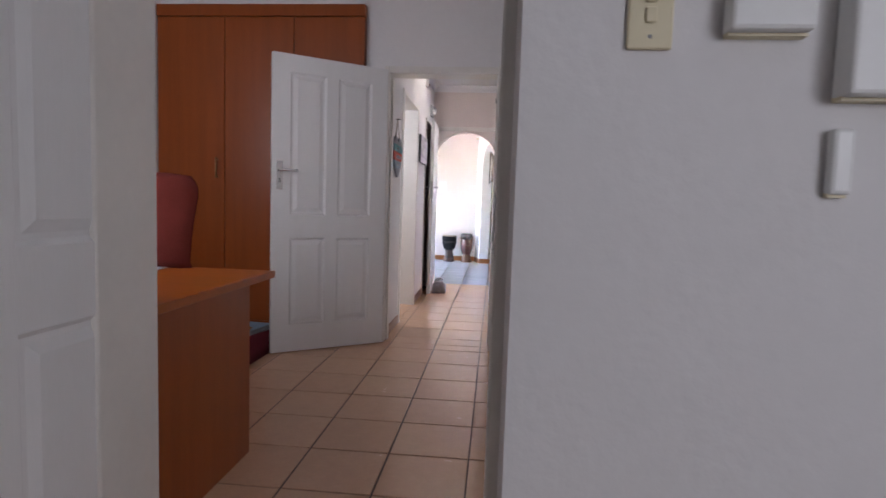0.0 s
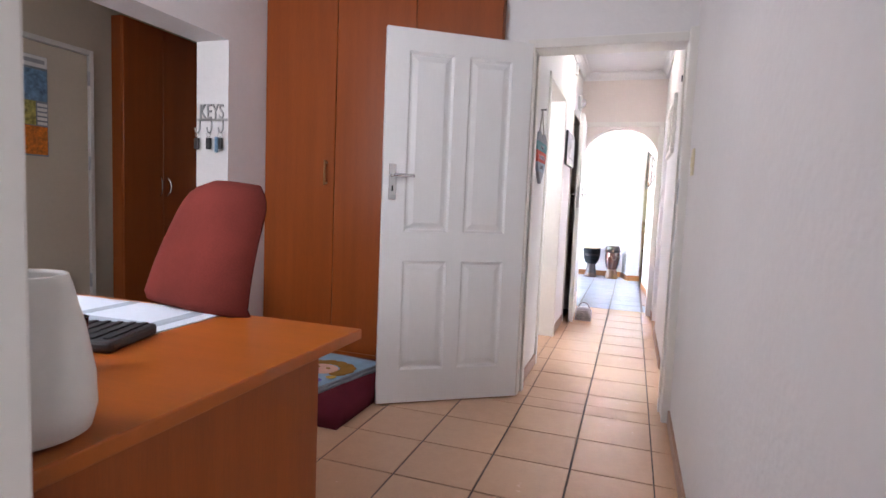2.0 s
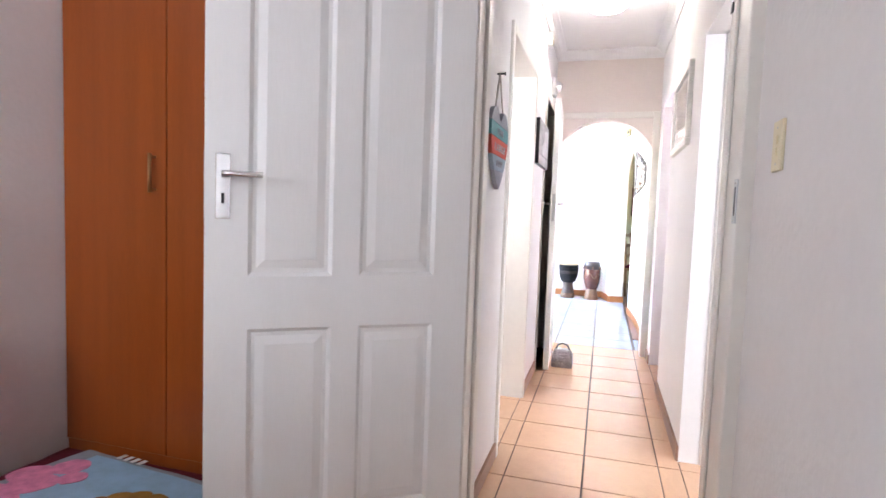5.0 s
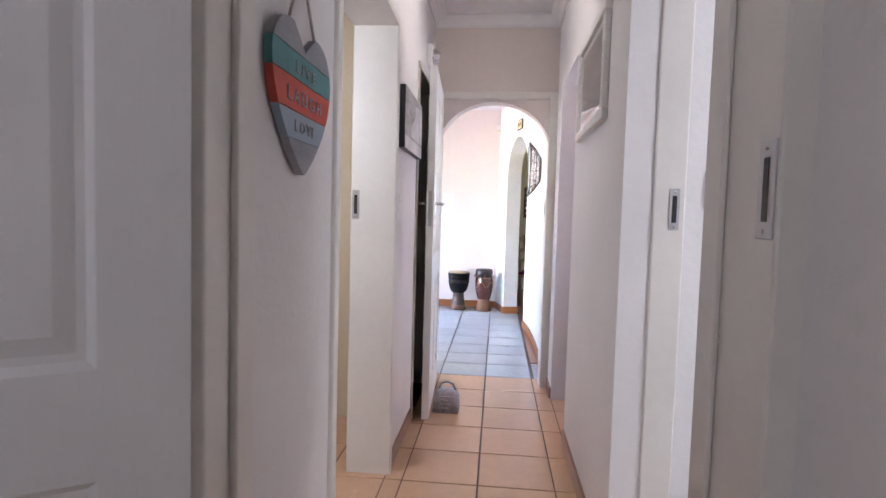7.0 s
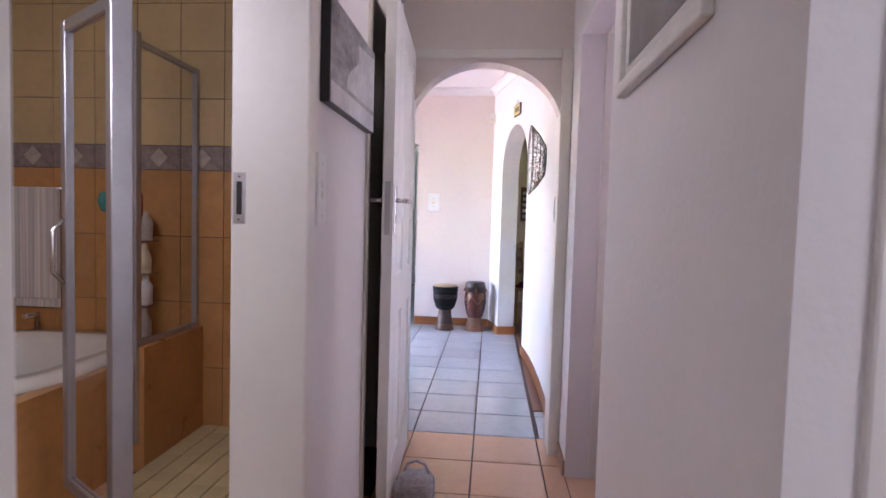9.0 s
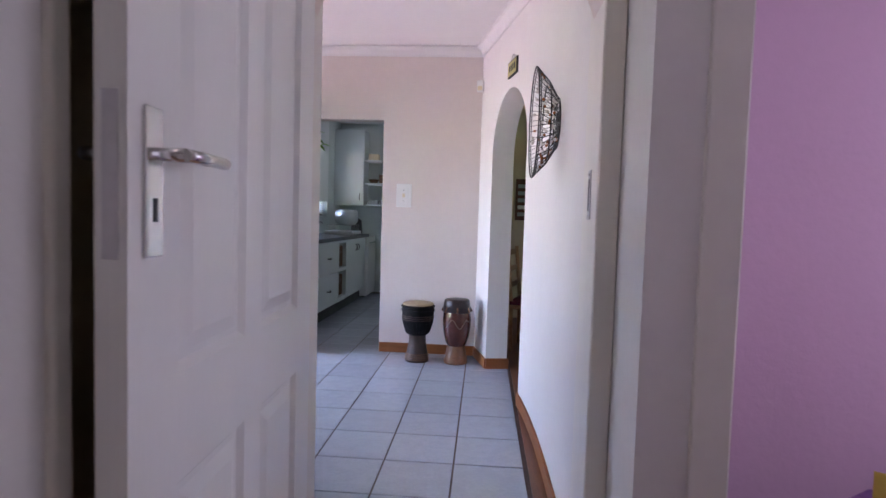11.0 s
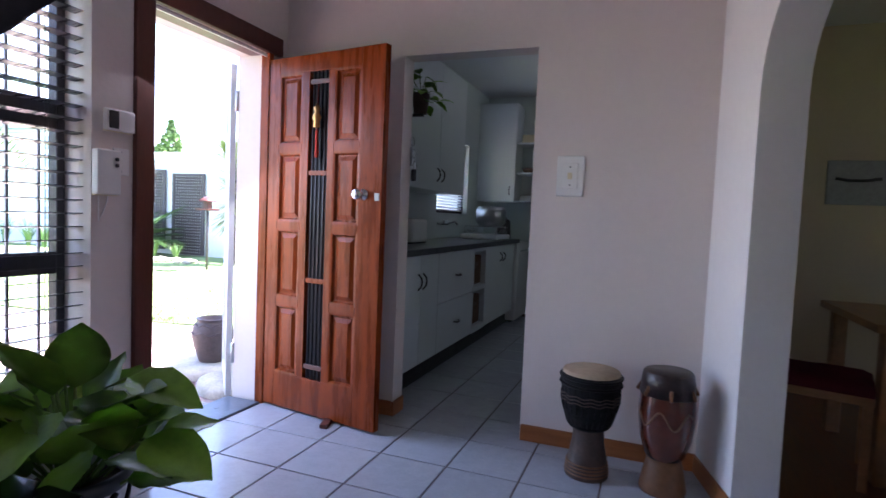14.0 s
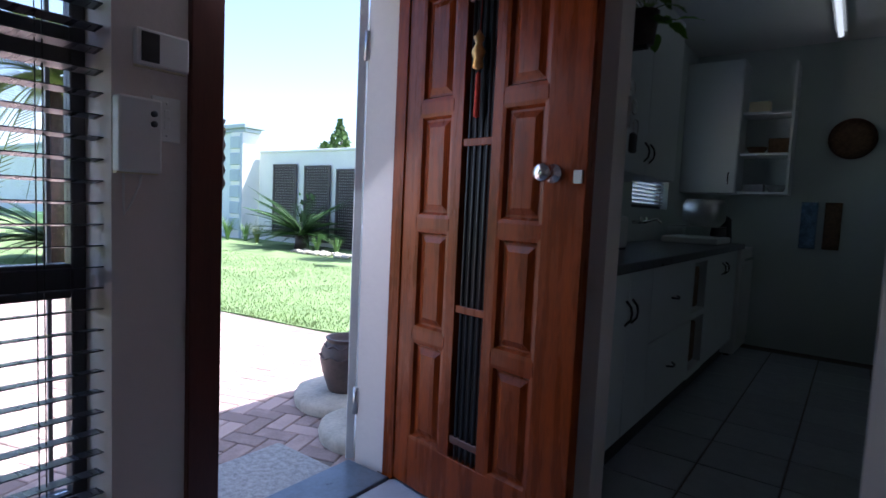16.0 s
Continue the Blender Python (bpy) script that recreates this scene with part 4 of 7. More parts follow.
for k in range(5):
    a = k * 2 * math.pi / 5
    lg = part("leg", tube([(0.02 * math.cos(a), 0.02 * math.sin(a), 0.11), (0.27 * math.cos(a), 0.27 * math.sin(a), 0.07)], 0.022, 8, taper=0.014), RUBBER, oc)
    part("caster", lathe([(0, -0.018), (0.026, -0.018), (0.026, 0.018), (0, 0.018)], 14), RUBBER, lg, m=pose(0.27 * math.cos(a), 0.27 * math.sin(a), 0.027, 90, 0, math.degrees(a)))

# ---- passage ----
HEART_GREY = mat("painted_wood_grey", (0.30, 0.31, 0.34), 0.7, vary=0.15, scale=8, fine=60, bump=0.2, stretch=(1, 1, 4))
HEART_TEAL = mat("painted_wood_teal", (0.10, 0.27, 0.28), 0.7, vary=0.15, scale=8, fine=60, bump=0.2)
HEART_RED = mat("painted_wood_coral", (0.55, 0.085, 0.055), 0.7, vary=0.12, scale=8, fine=60, bump=0.2)
HEART_BLUE = mat("painted_wood_blue", (0.30, 0.38, 0.46), 0.7, vary=0.12, scale=8, fine=60, bump=0.2)


def heart_x(z):
    """Half-width and top of a long heart, 0.32 high, at height z."""
    t = z / 0.325
    return 0.0 if t <= 0 or t >= 1 else 0.185 * math.sin(min(1.0, t / 0.72) * math.pi / 2) ** 0.85 * (1 if t < 0.72 else math.sqrt(max(0.0, 1 - ((t - 0.72) / 0.28) ** 2)) * 0.55 + 0.45)


ht = thing("heart_plaque", "striped wooden heart plaque hanging on a cord", "wall plaque", pose(-0.418, -2.865, 1.272, 0, 0, -90))
BANDS = ((0.0, 0.075, HEART_GREY), (0.075, 0.135, HEART_BLUE), (0.135, 0.205, HEART_RED), (0.205, 0.262, HEART_TEAL), (0.262, 0.325, HEART_GREY))
for lo, hi, mt in BANDS:
    bm = bmesh.new()
    n = 8
    cols = []
    for k in range(n + 1):
        z = lo + 0.0008 + (hi - lo - 0.0016) * k / n
        hw = max(0.002, heart_x(z))
        cut = max(0.0, (z - 0.275) / 0.05) * 0.07
        cols.append((hw, cut, z))
    for s in (-1, 1):
        for (h0, c0, z0), (h1, c1, z1) in zip(cols, cols[1:]):
            q = [(c0 * s, z0), (h0 * s, z0), (h1 * s, z1), (c1 * s, z1)]
            f = [bm.verts.new((x, 0.022, z)) for x, z in q]
            b = [bm.verts.new((x, 0.004, z)) for x, z in q]
            bm.faces.new(f)
            bm.faces.new(b[::-1])
            for i in range(4):
                bm.faces.new((f[i], f[(i + 1) % 4], b[(i + 1) % 4], b[i]))
    bmesh.ops.remove_doubles(bm, verts=bm.verts, dist=0.0004)
    part("board", bm, mt, ht)


def words(text, size, parent, material, m, stretch=1.0):
    c = bpy.data.curves.new("lettering", "FONT")
    c.body, c.size, c.extrude, c.align_x = text, size, 0.0012, "CENTER"
    o = new("tmp_letters", c)
    bpy.context.view_layer.update()
    me_ = bpy.data.meshes.new_from_object(o.evaluated_get(bpy.context.evaluated_depsgraph_get()))
    bpy.data.objects.remove(o)
    me_.transform(Matrix.Diagonal((stretch, 1, 1, 1)))
    me_.materials.append(material)
    l_ = new("lettering", me_)
    l_.parent = parent
    l_.matrix_basis = m
    return l_


INLAY = mat("pewter_inlay", (0.42, 0.43, 0.46), 0.45, metal=0.4, vary=0.3, scale=60)
words("L A U G H", 0.043, ht, INLAY, pose(0.0, 0.0235, 0.153, 90, 0, 180), 1.15)
words("L O V E", 0.036, ht, PRINT_GREY, pose(0.0, 0.0235, 0.092, 90, 0, 180), 1.1)
words("L I V E", 0.036, ht, INLAY, pose(0.0, 0.0235, 0.219, 90, 0, 180), 1.3)
CORD = mat("cord", (0.45, 0.42, 0.38), 0.9, vary=0.1, scale=30)
part("cord", tube([(0.09, 0.014, 0.31), (0.045, 0.012, 0.39), (0.004, 0.012, 0.475), (-0.045, 0.012, 0.39), (-0.09, 0.014, 0.31)], 0.0035, 6), CORD, ht)
part("nail", lathe([(0, 0), (0.004, 0), (0.004, 0.03), (0.008, 0.031), (0.008, 0.034), (0, 0.035)], 8), BLACK, ht, m=pose(0, 0, 0.472, -90, 0, 0))

PHOTO_A = mat("photo_mono_cliff", (0.27, 0.27, 0.28), 0.35, vary=0.75, scale=5, fine=24, stretch=(1, 1, 2))
PHOTO_B = mat("photo_mono_dark", (0.13, 0.12, 0.12), 0.3, vary=0.8, scale=7, fine=30)
PHOTO_L = mat("photo_mono_light", (0.55, 0.55, 0.56), 0.35, vary=0.3, scale=9, fine=40)
FRAME_WHITE = mat("frame_white_wash", (0.70, 0.68, 0.64), 0.5, vary=0.1, scale=10, stretch=(1, 1, 4))
p1_ = thing("picture", "black and white seascape on a dark block canvas", "picture", pose(-0.42, -1.27, 1.65, 0, 0, -90))
part("block", boxes((-0.275, 0, -0.145, 0.275, 0.028, 0.145), bevel=0.002), BLACK, p1_)
part("print", boxes((-0.274, 0.028, -0.144, 0.274, 0.0295, 0.144)), PHOTO_A, p1_)
bm = bmesh.new()
for k in range(9):
    a = k / 8
    bm.verts.new((0.10 - 0.15 * a + 0.03 * math.sin(a * 7), 0.0305, -0.07 + 0.17 * a))
vsr = list(bm.verts) + [bm.verts.new((-0.27, 0.0305, 0.12)), bm.verts.new((-0.27, 0.0305, -0.07))]
bm.verts.ensure_lookup_table()
bm.faces.new(vsr)
part("sky_patch", bm, PHOTO_L, p1_, "pale sky in the print")
part("foam", boxes((-0.27, 0.0297, -0.142, 0.27, 0.0305, -0.085)), PHOTO_L, p1_, "white surf in the print")
p2_ = thing("picture", "white framed dark photograph on the passage wall", "picture", pose(0.44, -1.665, 1.785, 0, 0, 90))
fb = [(-0.335, 0, -0.22, 0.335, 0.026, -0.18), (-0.335, 0, 0.18, 0.335, 0.026, 0.22), (-0.335, 0, -0.18, -0.295, 0.026, 0.18), (0.295, 0, -0.18, 0.335, 0.026, 0.18)]
for b_ in fb:
    part("frame_bar", boxes(b_, bevel=0.006, seg=2), FRAME_WHITE, p2_)
part("mount", boxes((-0.296, 0.0, -0.181, 0.296, 0.010, 0.181)), FRAME_WHITE, p2_)
part("print", boxes((-0.25, 0.010, -0.145, 0.25, 0.012, 0.145)), PHOTO_B, p2_)
part("glass", boxes((-0.295, 0.0135, -0.18, 0.295, 0.0145, 0.18)), GLASS, p2_).visible_shadow = False

ch = thing("door_chime", "white round door chime high on the wall", "chime", pose(-0.42, -0.55, 2.2, 0, 0, -90))
part("base", boxes((-0.06, 0, -0.07, 0.06, 0.03, 0.07), bevel=0.008, seg=2), PLASTIC_WHITE, ch)
part("dome", lathe([(0.05, 0), (0.05, 0.01), (0.042, 0.03), (0.025, 0.045), (0, 0.05)], 24), CHROME, ch, m=pose(0, 0.03, 0.0, -90, 0, 0))
sb = thing("sensor_box", "small white sensor box under the ceiling", "sensor", pose(-0.42, -1.04, 2.43, 0, 0, -90))
part("housing", boxes((-0.035, 0, -0.05, 0.035, 0.035, 0.05), bevel=0.006, seg=2), PLASTIC_WHITE, sb)
part("lens", boxes((-0.022, 0.035, -0.035, 0.022, 0.038, -0.005), bevel=0.001), BRASS_DULL, sb)

lm = thing("ceiling_light", "round white glass ceiling light, switched on", "ceiling light", pose(-0.02, -1.4, HC))
part("base", lathe([(0.17, 0), (0.17, -0.02), (0.15, -0.022), (0, -0.022)], 32), PLASTIC_WHITE, lm)
LAMP_ON = glow("lit_opal_glass", (1.0, 0.93, 0.82), 0.3)
part("shade", lathe([(0.15, -0.022), (0.145, -0.05), (0.11, -0.08), (0.05, -0.095), (0, -0.097)], 32), LAMP_ON, lm, "glowing opal glass shade")

STOPPER_M = mat("stopper_fabric", (0.42, 0.40, 0.42), 0.95, vary=0.3, scale=40, fine=160, bump=0.7, bump_scale=150, spec=0.1)
ds = thing("door_stopper", "grey woven fabric door stopper with a loop", "door stop", pose(-0.225, -0.78, 0))
bm = cushion(0.155, 0.12, 0.135, 0.045, 12)
part("body", bm, STOPPER_M, ds)
for z in (0.03, 0.055, 0.08, 0.1):
    part("weave_row", tube([(0.079 * math.cos(a) ** 1 * (1), 0.062 * math.sin(a), z) for a in [k * math.pi / 12 for k in range(25)]], 0.004, 5), STOPPER_M, ds)
part("loop", tube([(-0.05, 0, 0.125), (-0.035, 0, 0.165), (0.0, 0, 0.18), (0.04, 0, 0.165), (0.055, 0, 0.125)], 0.007, 6), STOPPER_M, ds)

# ---- hall: entrance ----
DF = thing("door_frame", "dark stained wooden entrance door frame", "door frame", pose(-2.33, 0, 0))
part("jamb", boxes((-0.01, 2.155, 0, 0.022, 2.25, 2.16), (-0.12, 2.236, 0, -0.01, 2.25, 2.07), bevel=0.003), WOOD_DARK, DF)
part("jamb", boxes((-0.045, 3.035, 0, 0.014, 3.075, 2.07), bevel=0.003), WOOD_DOOR, DF)
part("head", boxes((-0.01, 2.15, 2.062, 0.028, 3.14, 2.165), (-0.12, 2.25, 2.05, -0.01, 3.03, 2.07), bevel=0.003), WOOD_DARK, DF)
part("seal_strip", boxes((0.0, 2.253, 2.035, 0.012, 3.02, 2.048)), PLASTIC_WHITE, DF)
part("chain", tube([(0.012, 2.252, 1.36 - 0.018 * k) if k % 2 else (0.018, 2.255, 1.36 - 0.018 * k) for k in range(12)], 0.004, 6), STEEL, DF, "hanging door chain")
setting("trim_threshold", boxes((-2.57, 2.25, -0.03, -2.33, 3.03, 0.012), bevel=0.006, seg=2), mat("threshold_slate", (0.10, 0.13, 0.17), 0.3, vary=0.3, scale=9, fine=60, bump=0.1), "dark slate door threshold", "threshold")

ed = thing("entrance_door", "varnished panelled wooden entrance door standing open", "door", pose(-2.338, 3.045, 0.012, 0, 0, yaw_of(-2.338, 3.057, -1.5, 2.918)))
EW, EH, ET = 0.85, 2.01, 0.045
c1, c2, c3, c4, c5, c6 = 0.105, 0.285, 0.335, 0.475, 0.52, 0.70
ROWS = ((0.20, 0.60), (0.645, 1.04), (1.085, 1.475), (1.52, 1.915))
rows_ = [(0, 0, 0, c1, ET, EH), (c6, 0, 0, EW, ET, EH), (c2, 0, 0.2, c3, ET, 1.915), (c4, 0, 0.2, c5, ET, 1.915), (c1, 0, 0, c6, ET, 0.2), (c1, 0, 1.915, c6, ET, EH)]
for (a, b), (c, d) in zip(ROWS, ROWS[1:]):
    rows_ += [(c1, 0, b, c2, ET, c), (c5, 0, b, c6, ET, c)]
leaf = part("leaf", boxes(*rows_, bevel=0.002), WOOD_DOOR, ed)
for a, b in ROWS:
    for x0, x1 in ((c1, c2), (c5, c6)):
        bm = bmesh.new()
        rings = []
        for inset, dep in ((-0.002, 0.0), (0.012, 0.002), (0.02, 0.016), (0.028, 0.016), (0.05, 0.006)):
            rings.append([bm.verts.new((px, dep, pz)) for px, pz in ((x0 + inset, a + inset), (x1 - inset, a + inset), (x1 - inset, b - inset), (x0 + inset, b - inset))])
        for r0, r1 in zip(rings, rings[1:]):
            for i in range(4):
                bm.faces.new((r0[i], r0[(i + 1) % 4], r1[(i + 1) % 4], r1[i]))
        bm.faces.new(rings[-1])
        box(bm, x0, 0.03, a, x1, 0.04, b)
        part("panel", bm, WOOD_DOOR, leaf)
SLOT_DARK = mat("smoked_glass_dark", (0.012, 0.012, 0.014), 0.55, vary=0.2, scale=5, spec=0.25)
part("slot_pane", boxes((c3, 0.028, 0.2, c4, 0.034, 1.915)), SLOT_DARK, ed, "dark glass strip")
for k in range(4):
    x = c3 + 0.026 + k * 0.029
    part("bar", tube([(x, 0.012, 0.2), (x, 0.012, 1.915)], 0.0065, 8), BLACK, ed, "black iron bar")
for z in (0.27, 0.76, 1.36, 1.86):
    part("bar_clip", boxes((c3, 0.004, z - 0.014, c4, 0.02, z + 0.014), bevel=0.003), WOOD_DARK if z in (0.27, 1.86) else WOOD_DOOR, ed)
part("knob", lathe([(0.03, 0), (0.03, 0.006), (0.012, 0.01), (0.011, 0.03), (0.026, 0.045), (0.03, 0.058), (0.024, 0.072), (0, 0.075)], 24), CHROME, ed, "round chrome door knob", m=pose(0.735, 0, 1.245, 90, 0, 0))
part("latch", boxes((EW - 0.04, -0.008, 1.215, EW - 0.01, -0.0005, 1.255), bevel=0.002), STEEL, ed, "steel night latch")
for z in (0.25, 1.0, 1.75):
    part("hinge", lathe([(0, 0), (0.008, 0), (0.008, 0.1), (0, 0.1)], 10), STEEL, ed, m=pose(-0.006, 0.02, z))
GOLD = mat("gold_charm", (0.62, 0.35, 0.12), 0.35, metal=0.6, vary=0.3, scale=40)
RED_TASSEL = mat("red_tassel", (0.42, 0.03, 0.015), 0.8, vary=0.2, scale=60)
cm = thing("door_charm", "small gold charm with a red tassel hanging on the door", "charm", pose(-2.338, 3.045, 0.012, 0, 0, yaw_of(-2.338, 3.057, -1.5, 2.918)))
part("charm", lathe([(0, 1.60), (0.02, 1.61), (0.016, 1.64), (0.026, 1.66), (0.012, 1.69), (0.02, 1.71), (0, 1.74)], 12, at=(0.40, -0.006, 0)), GOLD, cm)
part("tassel", lathe([(0, 1.44), (0.011, 1.445), (0.008, 1.59), (0, 1.60)], 10, at=(0.40, -0.002, 0)), RED_TASSEL, cm, "red tassel")
part("cord", tube([(0.40, -0.002, 1.74), (0.40, 0.002, 1.85)], 0.0015, 5), RED_TASSEL, cm)
wg = single("door_wedge", prism(bmesh.new(), [(-0.02, -0.06), (0.02, -0.06), (0.02, 0.05), (-0.02, 0.05)], 0, 0.022), WOOD_DARK, "small dark wooden wedge under the open door", "door wedge", pose(-1.795, 2.925, 0.0, 0, 0, 15))

# security gate outside, folded back
GATE = mat("gate_grey_enamel", (0.66, 0.67, 0.68), 0.45, vary=0.06, scale=8)
sg = thing("security_gate", "grey steel security gate folded back outside", "gate", pose(-2.585, 3.05, 0.0, 0, 0, 134))
part("gate_frame", boxes((0, -0.018, 0.0, 0.04, 0.018, 2.02), (0.74, -0.018, 0.0, 0.78, 0.018, 2.02), (0.04, -0.018, 0.0, 0.74, 0.018, 0.04), (0.04, -0.018, 1.98, 0.74, 0.018, 2.02), (0.04, -0.018, 0.98, 0.74, 0.018, 1.02), bevel=0.003), GATE, sg)
for k in range(6):
    part("bar", tube([(0.14 + 0.1 * k, 0, 0.04), (0.14 + 0.1 * k, 0, 1.98)], 0.007, 8), GATE, sg)
for z in (0.27, 1.8):
    part("hinge", lathe([(0, -0.06), (0.014, -0.06), (0.014, 0.06), (0, 0.06)], 10), STEEL, sg, m=pose(-0.006, -0.02, z))

# ---- hall: window, blind, curtain ----
WINDOW_DARK = mat("window_frame_dark", (0.055, 0.05, 0.055), 0.4, vary=0.2, scale=8)
w1 = tagged(new("window_1"), "tall dark framed hall window", "window", kind="structure")
for r_ in ((-2.53, 1.93, 0.27, -2.48, 1.965, 2.2), (-2.53, 0.35, 0.27, -2.48, 0.41, 2.2), (-2.53, 0.41, 1.45, -2.48, 1.93, 1.55), (-2.53, 0.41, 0.86, -2.48, 1.93, 0.95), (-2.53, 0.41, 0.27, -2.48, 1.93, 0.33), (-2.53, 0.41, 2.14, -2.48, 1.93, 2.2), (-2.53, 1.10, 0.33, -2.48, 1.16, 2.14)):
    part("window_frame", boxes(r_, bevel=0.004), WINDOW_DARK, w1)
for z0, z1 in ((0.33, 0.86), (0.95, 1.45), (1.55, 2.14)):
    for y0, y1 in ((0.41, 1.10), (1.16, 1.93)):
        part("pane", boxes((-2.508, y0, z0, -2.504, y1, z1)), GLASS, w1).visible_shadow = False
BAR_WHITE = mat("burglar_bar", (0.45, 0.45, 0.47), 0.5, vary=0.1, scale=10)
for y in (1.30, 1.42, 1.54, 1.66, 1.78, 1.90):
    part("burglar_bar", boxes((-2.552, y - 0.005, 0.3, -2.542, y + 0.005, 2.18)), BAR_WHITE, w1, "upright burglar bar")
part("window_sill", boxes((-2.50, 0.33, 0.245, -2.30, 1.985, 0.27), bevel=0.005), PLASTER_CREAM, w1)
SLAT = mat("blind_slat_dark", (0.085, 0.085, 0.10), 0.28, vary=0.2, scale=6, stretch=(1, 6, 1))
vb = thing("venetian_blind", "dark slatted venetian blind, slats open", "blind", pose(-2.40, 0, 0))
slat_me = mesh_of("slat", boxes((-0.026, 0.40, -0.0015, 0.026, 1.972, 0.0015), bevel=0.0006), SLAT)
for k in range(35):
    o = new("slat", slat_me)
    o.parent = vb
    o.matrix_basis = pose(0, 0, 0.30 + 0.054 * k, 0, -7, 0)
part("head_rail", boxes((-0.03, 0.38, 2.15, 0.03, 1.978, 2.195), bevel=0.003), SLAT, vb)
part("bottom_rail", boxes((-0.026, 0.40, 0.272, 0.026, 1.972, 0.287), bevel=0.003), SLAT, vb)
for y in (1.55, 1.83, 1.845):
    part("ladder_cord", tube([(0.0, y, 0.28), (0.0, y, 2.16)], 0.0016, 5), BLACK, vb)
CURTAIN = mat("sheer_curtain_dark", (0.022, 0.018, 0.022), 0.9, vary=0.3, scale=30, fine=200, bump=0.6, bump_scale=300)
ctn = thing("curtain", "dark sheer curtain swept aside from the window", "curtain", pose(0, 0, 0))
bm = bmesh.new()
g = {}
for i in range(41):
    for j in range(17):
        u, v = i / 40, j / 16
        top = Vector((-2.30, 1.99 - 1.25 * u, 2.26))
        low = Vector((-2.285, 1.99 - 1.0 * (u ** 0.8) - 0.36 * math.sin(u * math.pi / 2), 2.20 - 1.30 * u ** 0.6))
        p = top.lerp(low, v)
        p.x += 0.014 * math.sin(u * 62 + v * 3)
        g[i, j] = bm.verts.new(p)
for i in range(40):
    for j in range(16):
        bm.faces.new((g[i, j], g[i + 1, j], g[i + 1, j + 1], g[i, j + 1])).smooth = True
bmesh.ops.solidify(bm, geom=bm.faces[:], thickness=0.002)
part("cloth", bm, CURTAIN, ctn)
part("curtain_rod", tube([(-2.29, 0.2, 2.275), (-2.29, 2.02, 2.275)], 0.012, 10), WOOD_DARK, ctn, "dark wooden curtain rod")

# ---- hall: drums ----
SKIN = mat("drum_skin", (0.42, 0.32, 0.21), 0.6, vary=0.2, scale=8, fine=40, bump=0.2)
DRUM_BLACK = mat("drum_black_rope", (0.008, 0.008, 0.0095), 0.6, vary=0.5, scale=20, fine=90, bump=0.6, bump_scale=90, spec=0.15)
DRUM_STEM = mat("drum_carved_wood", (0.06, 0.036, 0.028), 0.5, vary=0.45, scale=14, fine=70, bump=0.6, bump_scale=60)
DRUM_RED = mat("drum_red_wood", (0.105, 0.026, 0.015), 0.22, vary=0.35, scale=6, fine=30, bump=0.15, bump_scale=30, coat=0.4)
DRUM_TAN = mat("drum_tan_foot", (0.18, 0.08, 0.034), 0.45, vary=0.25, scale=10, fine=50, bump=0.3)
d1 = thing("goblet_drum", "black goblet drum with a pale skin and carved wooden stem", "drum", pose(-0.416, 2.96, 0))
part("stem", lathe([(0, 0), (0.098, 0), (0.1, 0.012), (0.092, 0.05), (0.085, 0.09), (0.072, 0.16), (0.07, 0.215), (0.075, 0.225), (0, 0.225)], 32), DRUM_STEM, d1)
part("bowl", lathe([(0.074, 0.22), (0.098, 0.245), (0.118, 0.29), (0.128, 0.36), (0.134, 0.44), (0.135, 0.475), (0, 0.475)], 32), DRUM_BLACK, d1)
part("skin", lathe([(0.13, 0.47), (0.128, 0.488), (0.12, 0.492), (0, 0.494)], 32), SKIN, d1, "pale stretched drum skin")
for z, r in ((0.462, 0.138), (0.43, 0.137), (0.235, 0.089)):
    part("rope_ring", tube([(r * math.cos(a), r * math.sin(a), z) for a in [k * math.pi / 16 for k in range(33)]], 0.006, 6), DRUM_BLACK, d1)
for k in range(28):
    a = k * 2 * math.pi / 28
    part("rope", tube([(0.132 * math.cos(a), 0.132 * math.sin(a), 0.44), (0.127 * math.cos(a + .06), 0.127 * math.sin(a + .06), 0.33), (0.1 * math.cos(a), 0.1 * math.sin(a), 0.243)], 0.003, 5), DRUM_BLACK, d1)
for z in (0.355, 0.37, 0.385):
    part("carved_ring", tube([((0.1315 + 0.002 * math.cos(9 * a)) * math.cos(a), (0.1315 + 0.002 * math.cos(9 * a)) * math.sin(a), z + 0.004 * math.sin(12 * a)) for a in [k * math.pi / 30 for k in range(61)]], 0.0028, 5), DRUM_STEM, d1)
for z in (0.02, 0.035, 0.05, 0.065):
    rr = 0.099 - 0.13 * (z - 0.01)
    part("carved_ring", tube([(rr * math.cos(a), rr * math.sin(a), z) for a in [k * math.pi / 16 for k in range(33)]], 0.004, 5), DRUM_TAN, d1)
DRUM_HIDE = mat("drum_dark_hide", (0.035, 0.02, 0.018), 0.35, vary=0.6, scale=16, fine=60, bump=0.5, bump_scale=60)
d2 = thing("barrel_drum", "reddish brown barrel drum on a turned wooden foot", "drum", pose(-0.088, 2.95, 0))
part("foot", lathe([(0, 0), (0.096, 0), (0.1, 0.012), (0.088, 0.07), (0.075, 0.13), (0.073, 0.15), (0, 0.15)], 32), DRUM_TAN, d2)
part("barrel", lathe([(0.07, 0.145), (0.085, 0.165), (0.106, 0.235), (0.117, 0.315), (0.118, 0.37), (0.112, 0.43), (0.1, 0.50), (0, 0.50)], 36), DRUM_RED, d2)
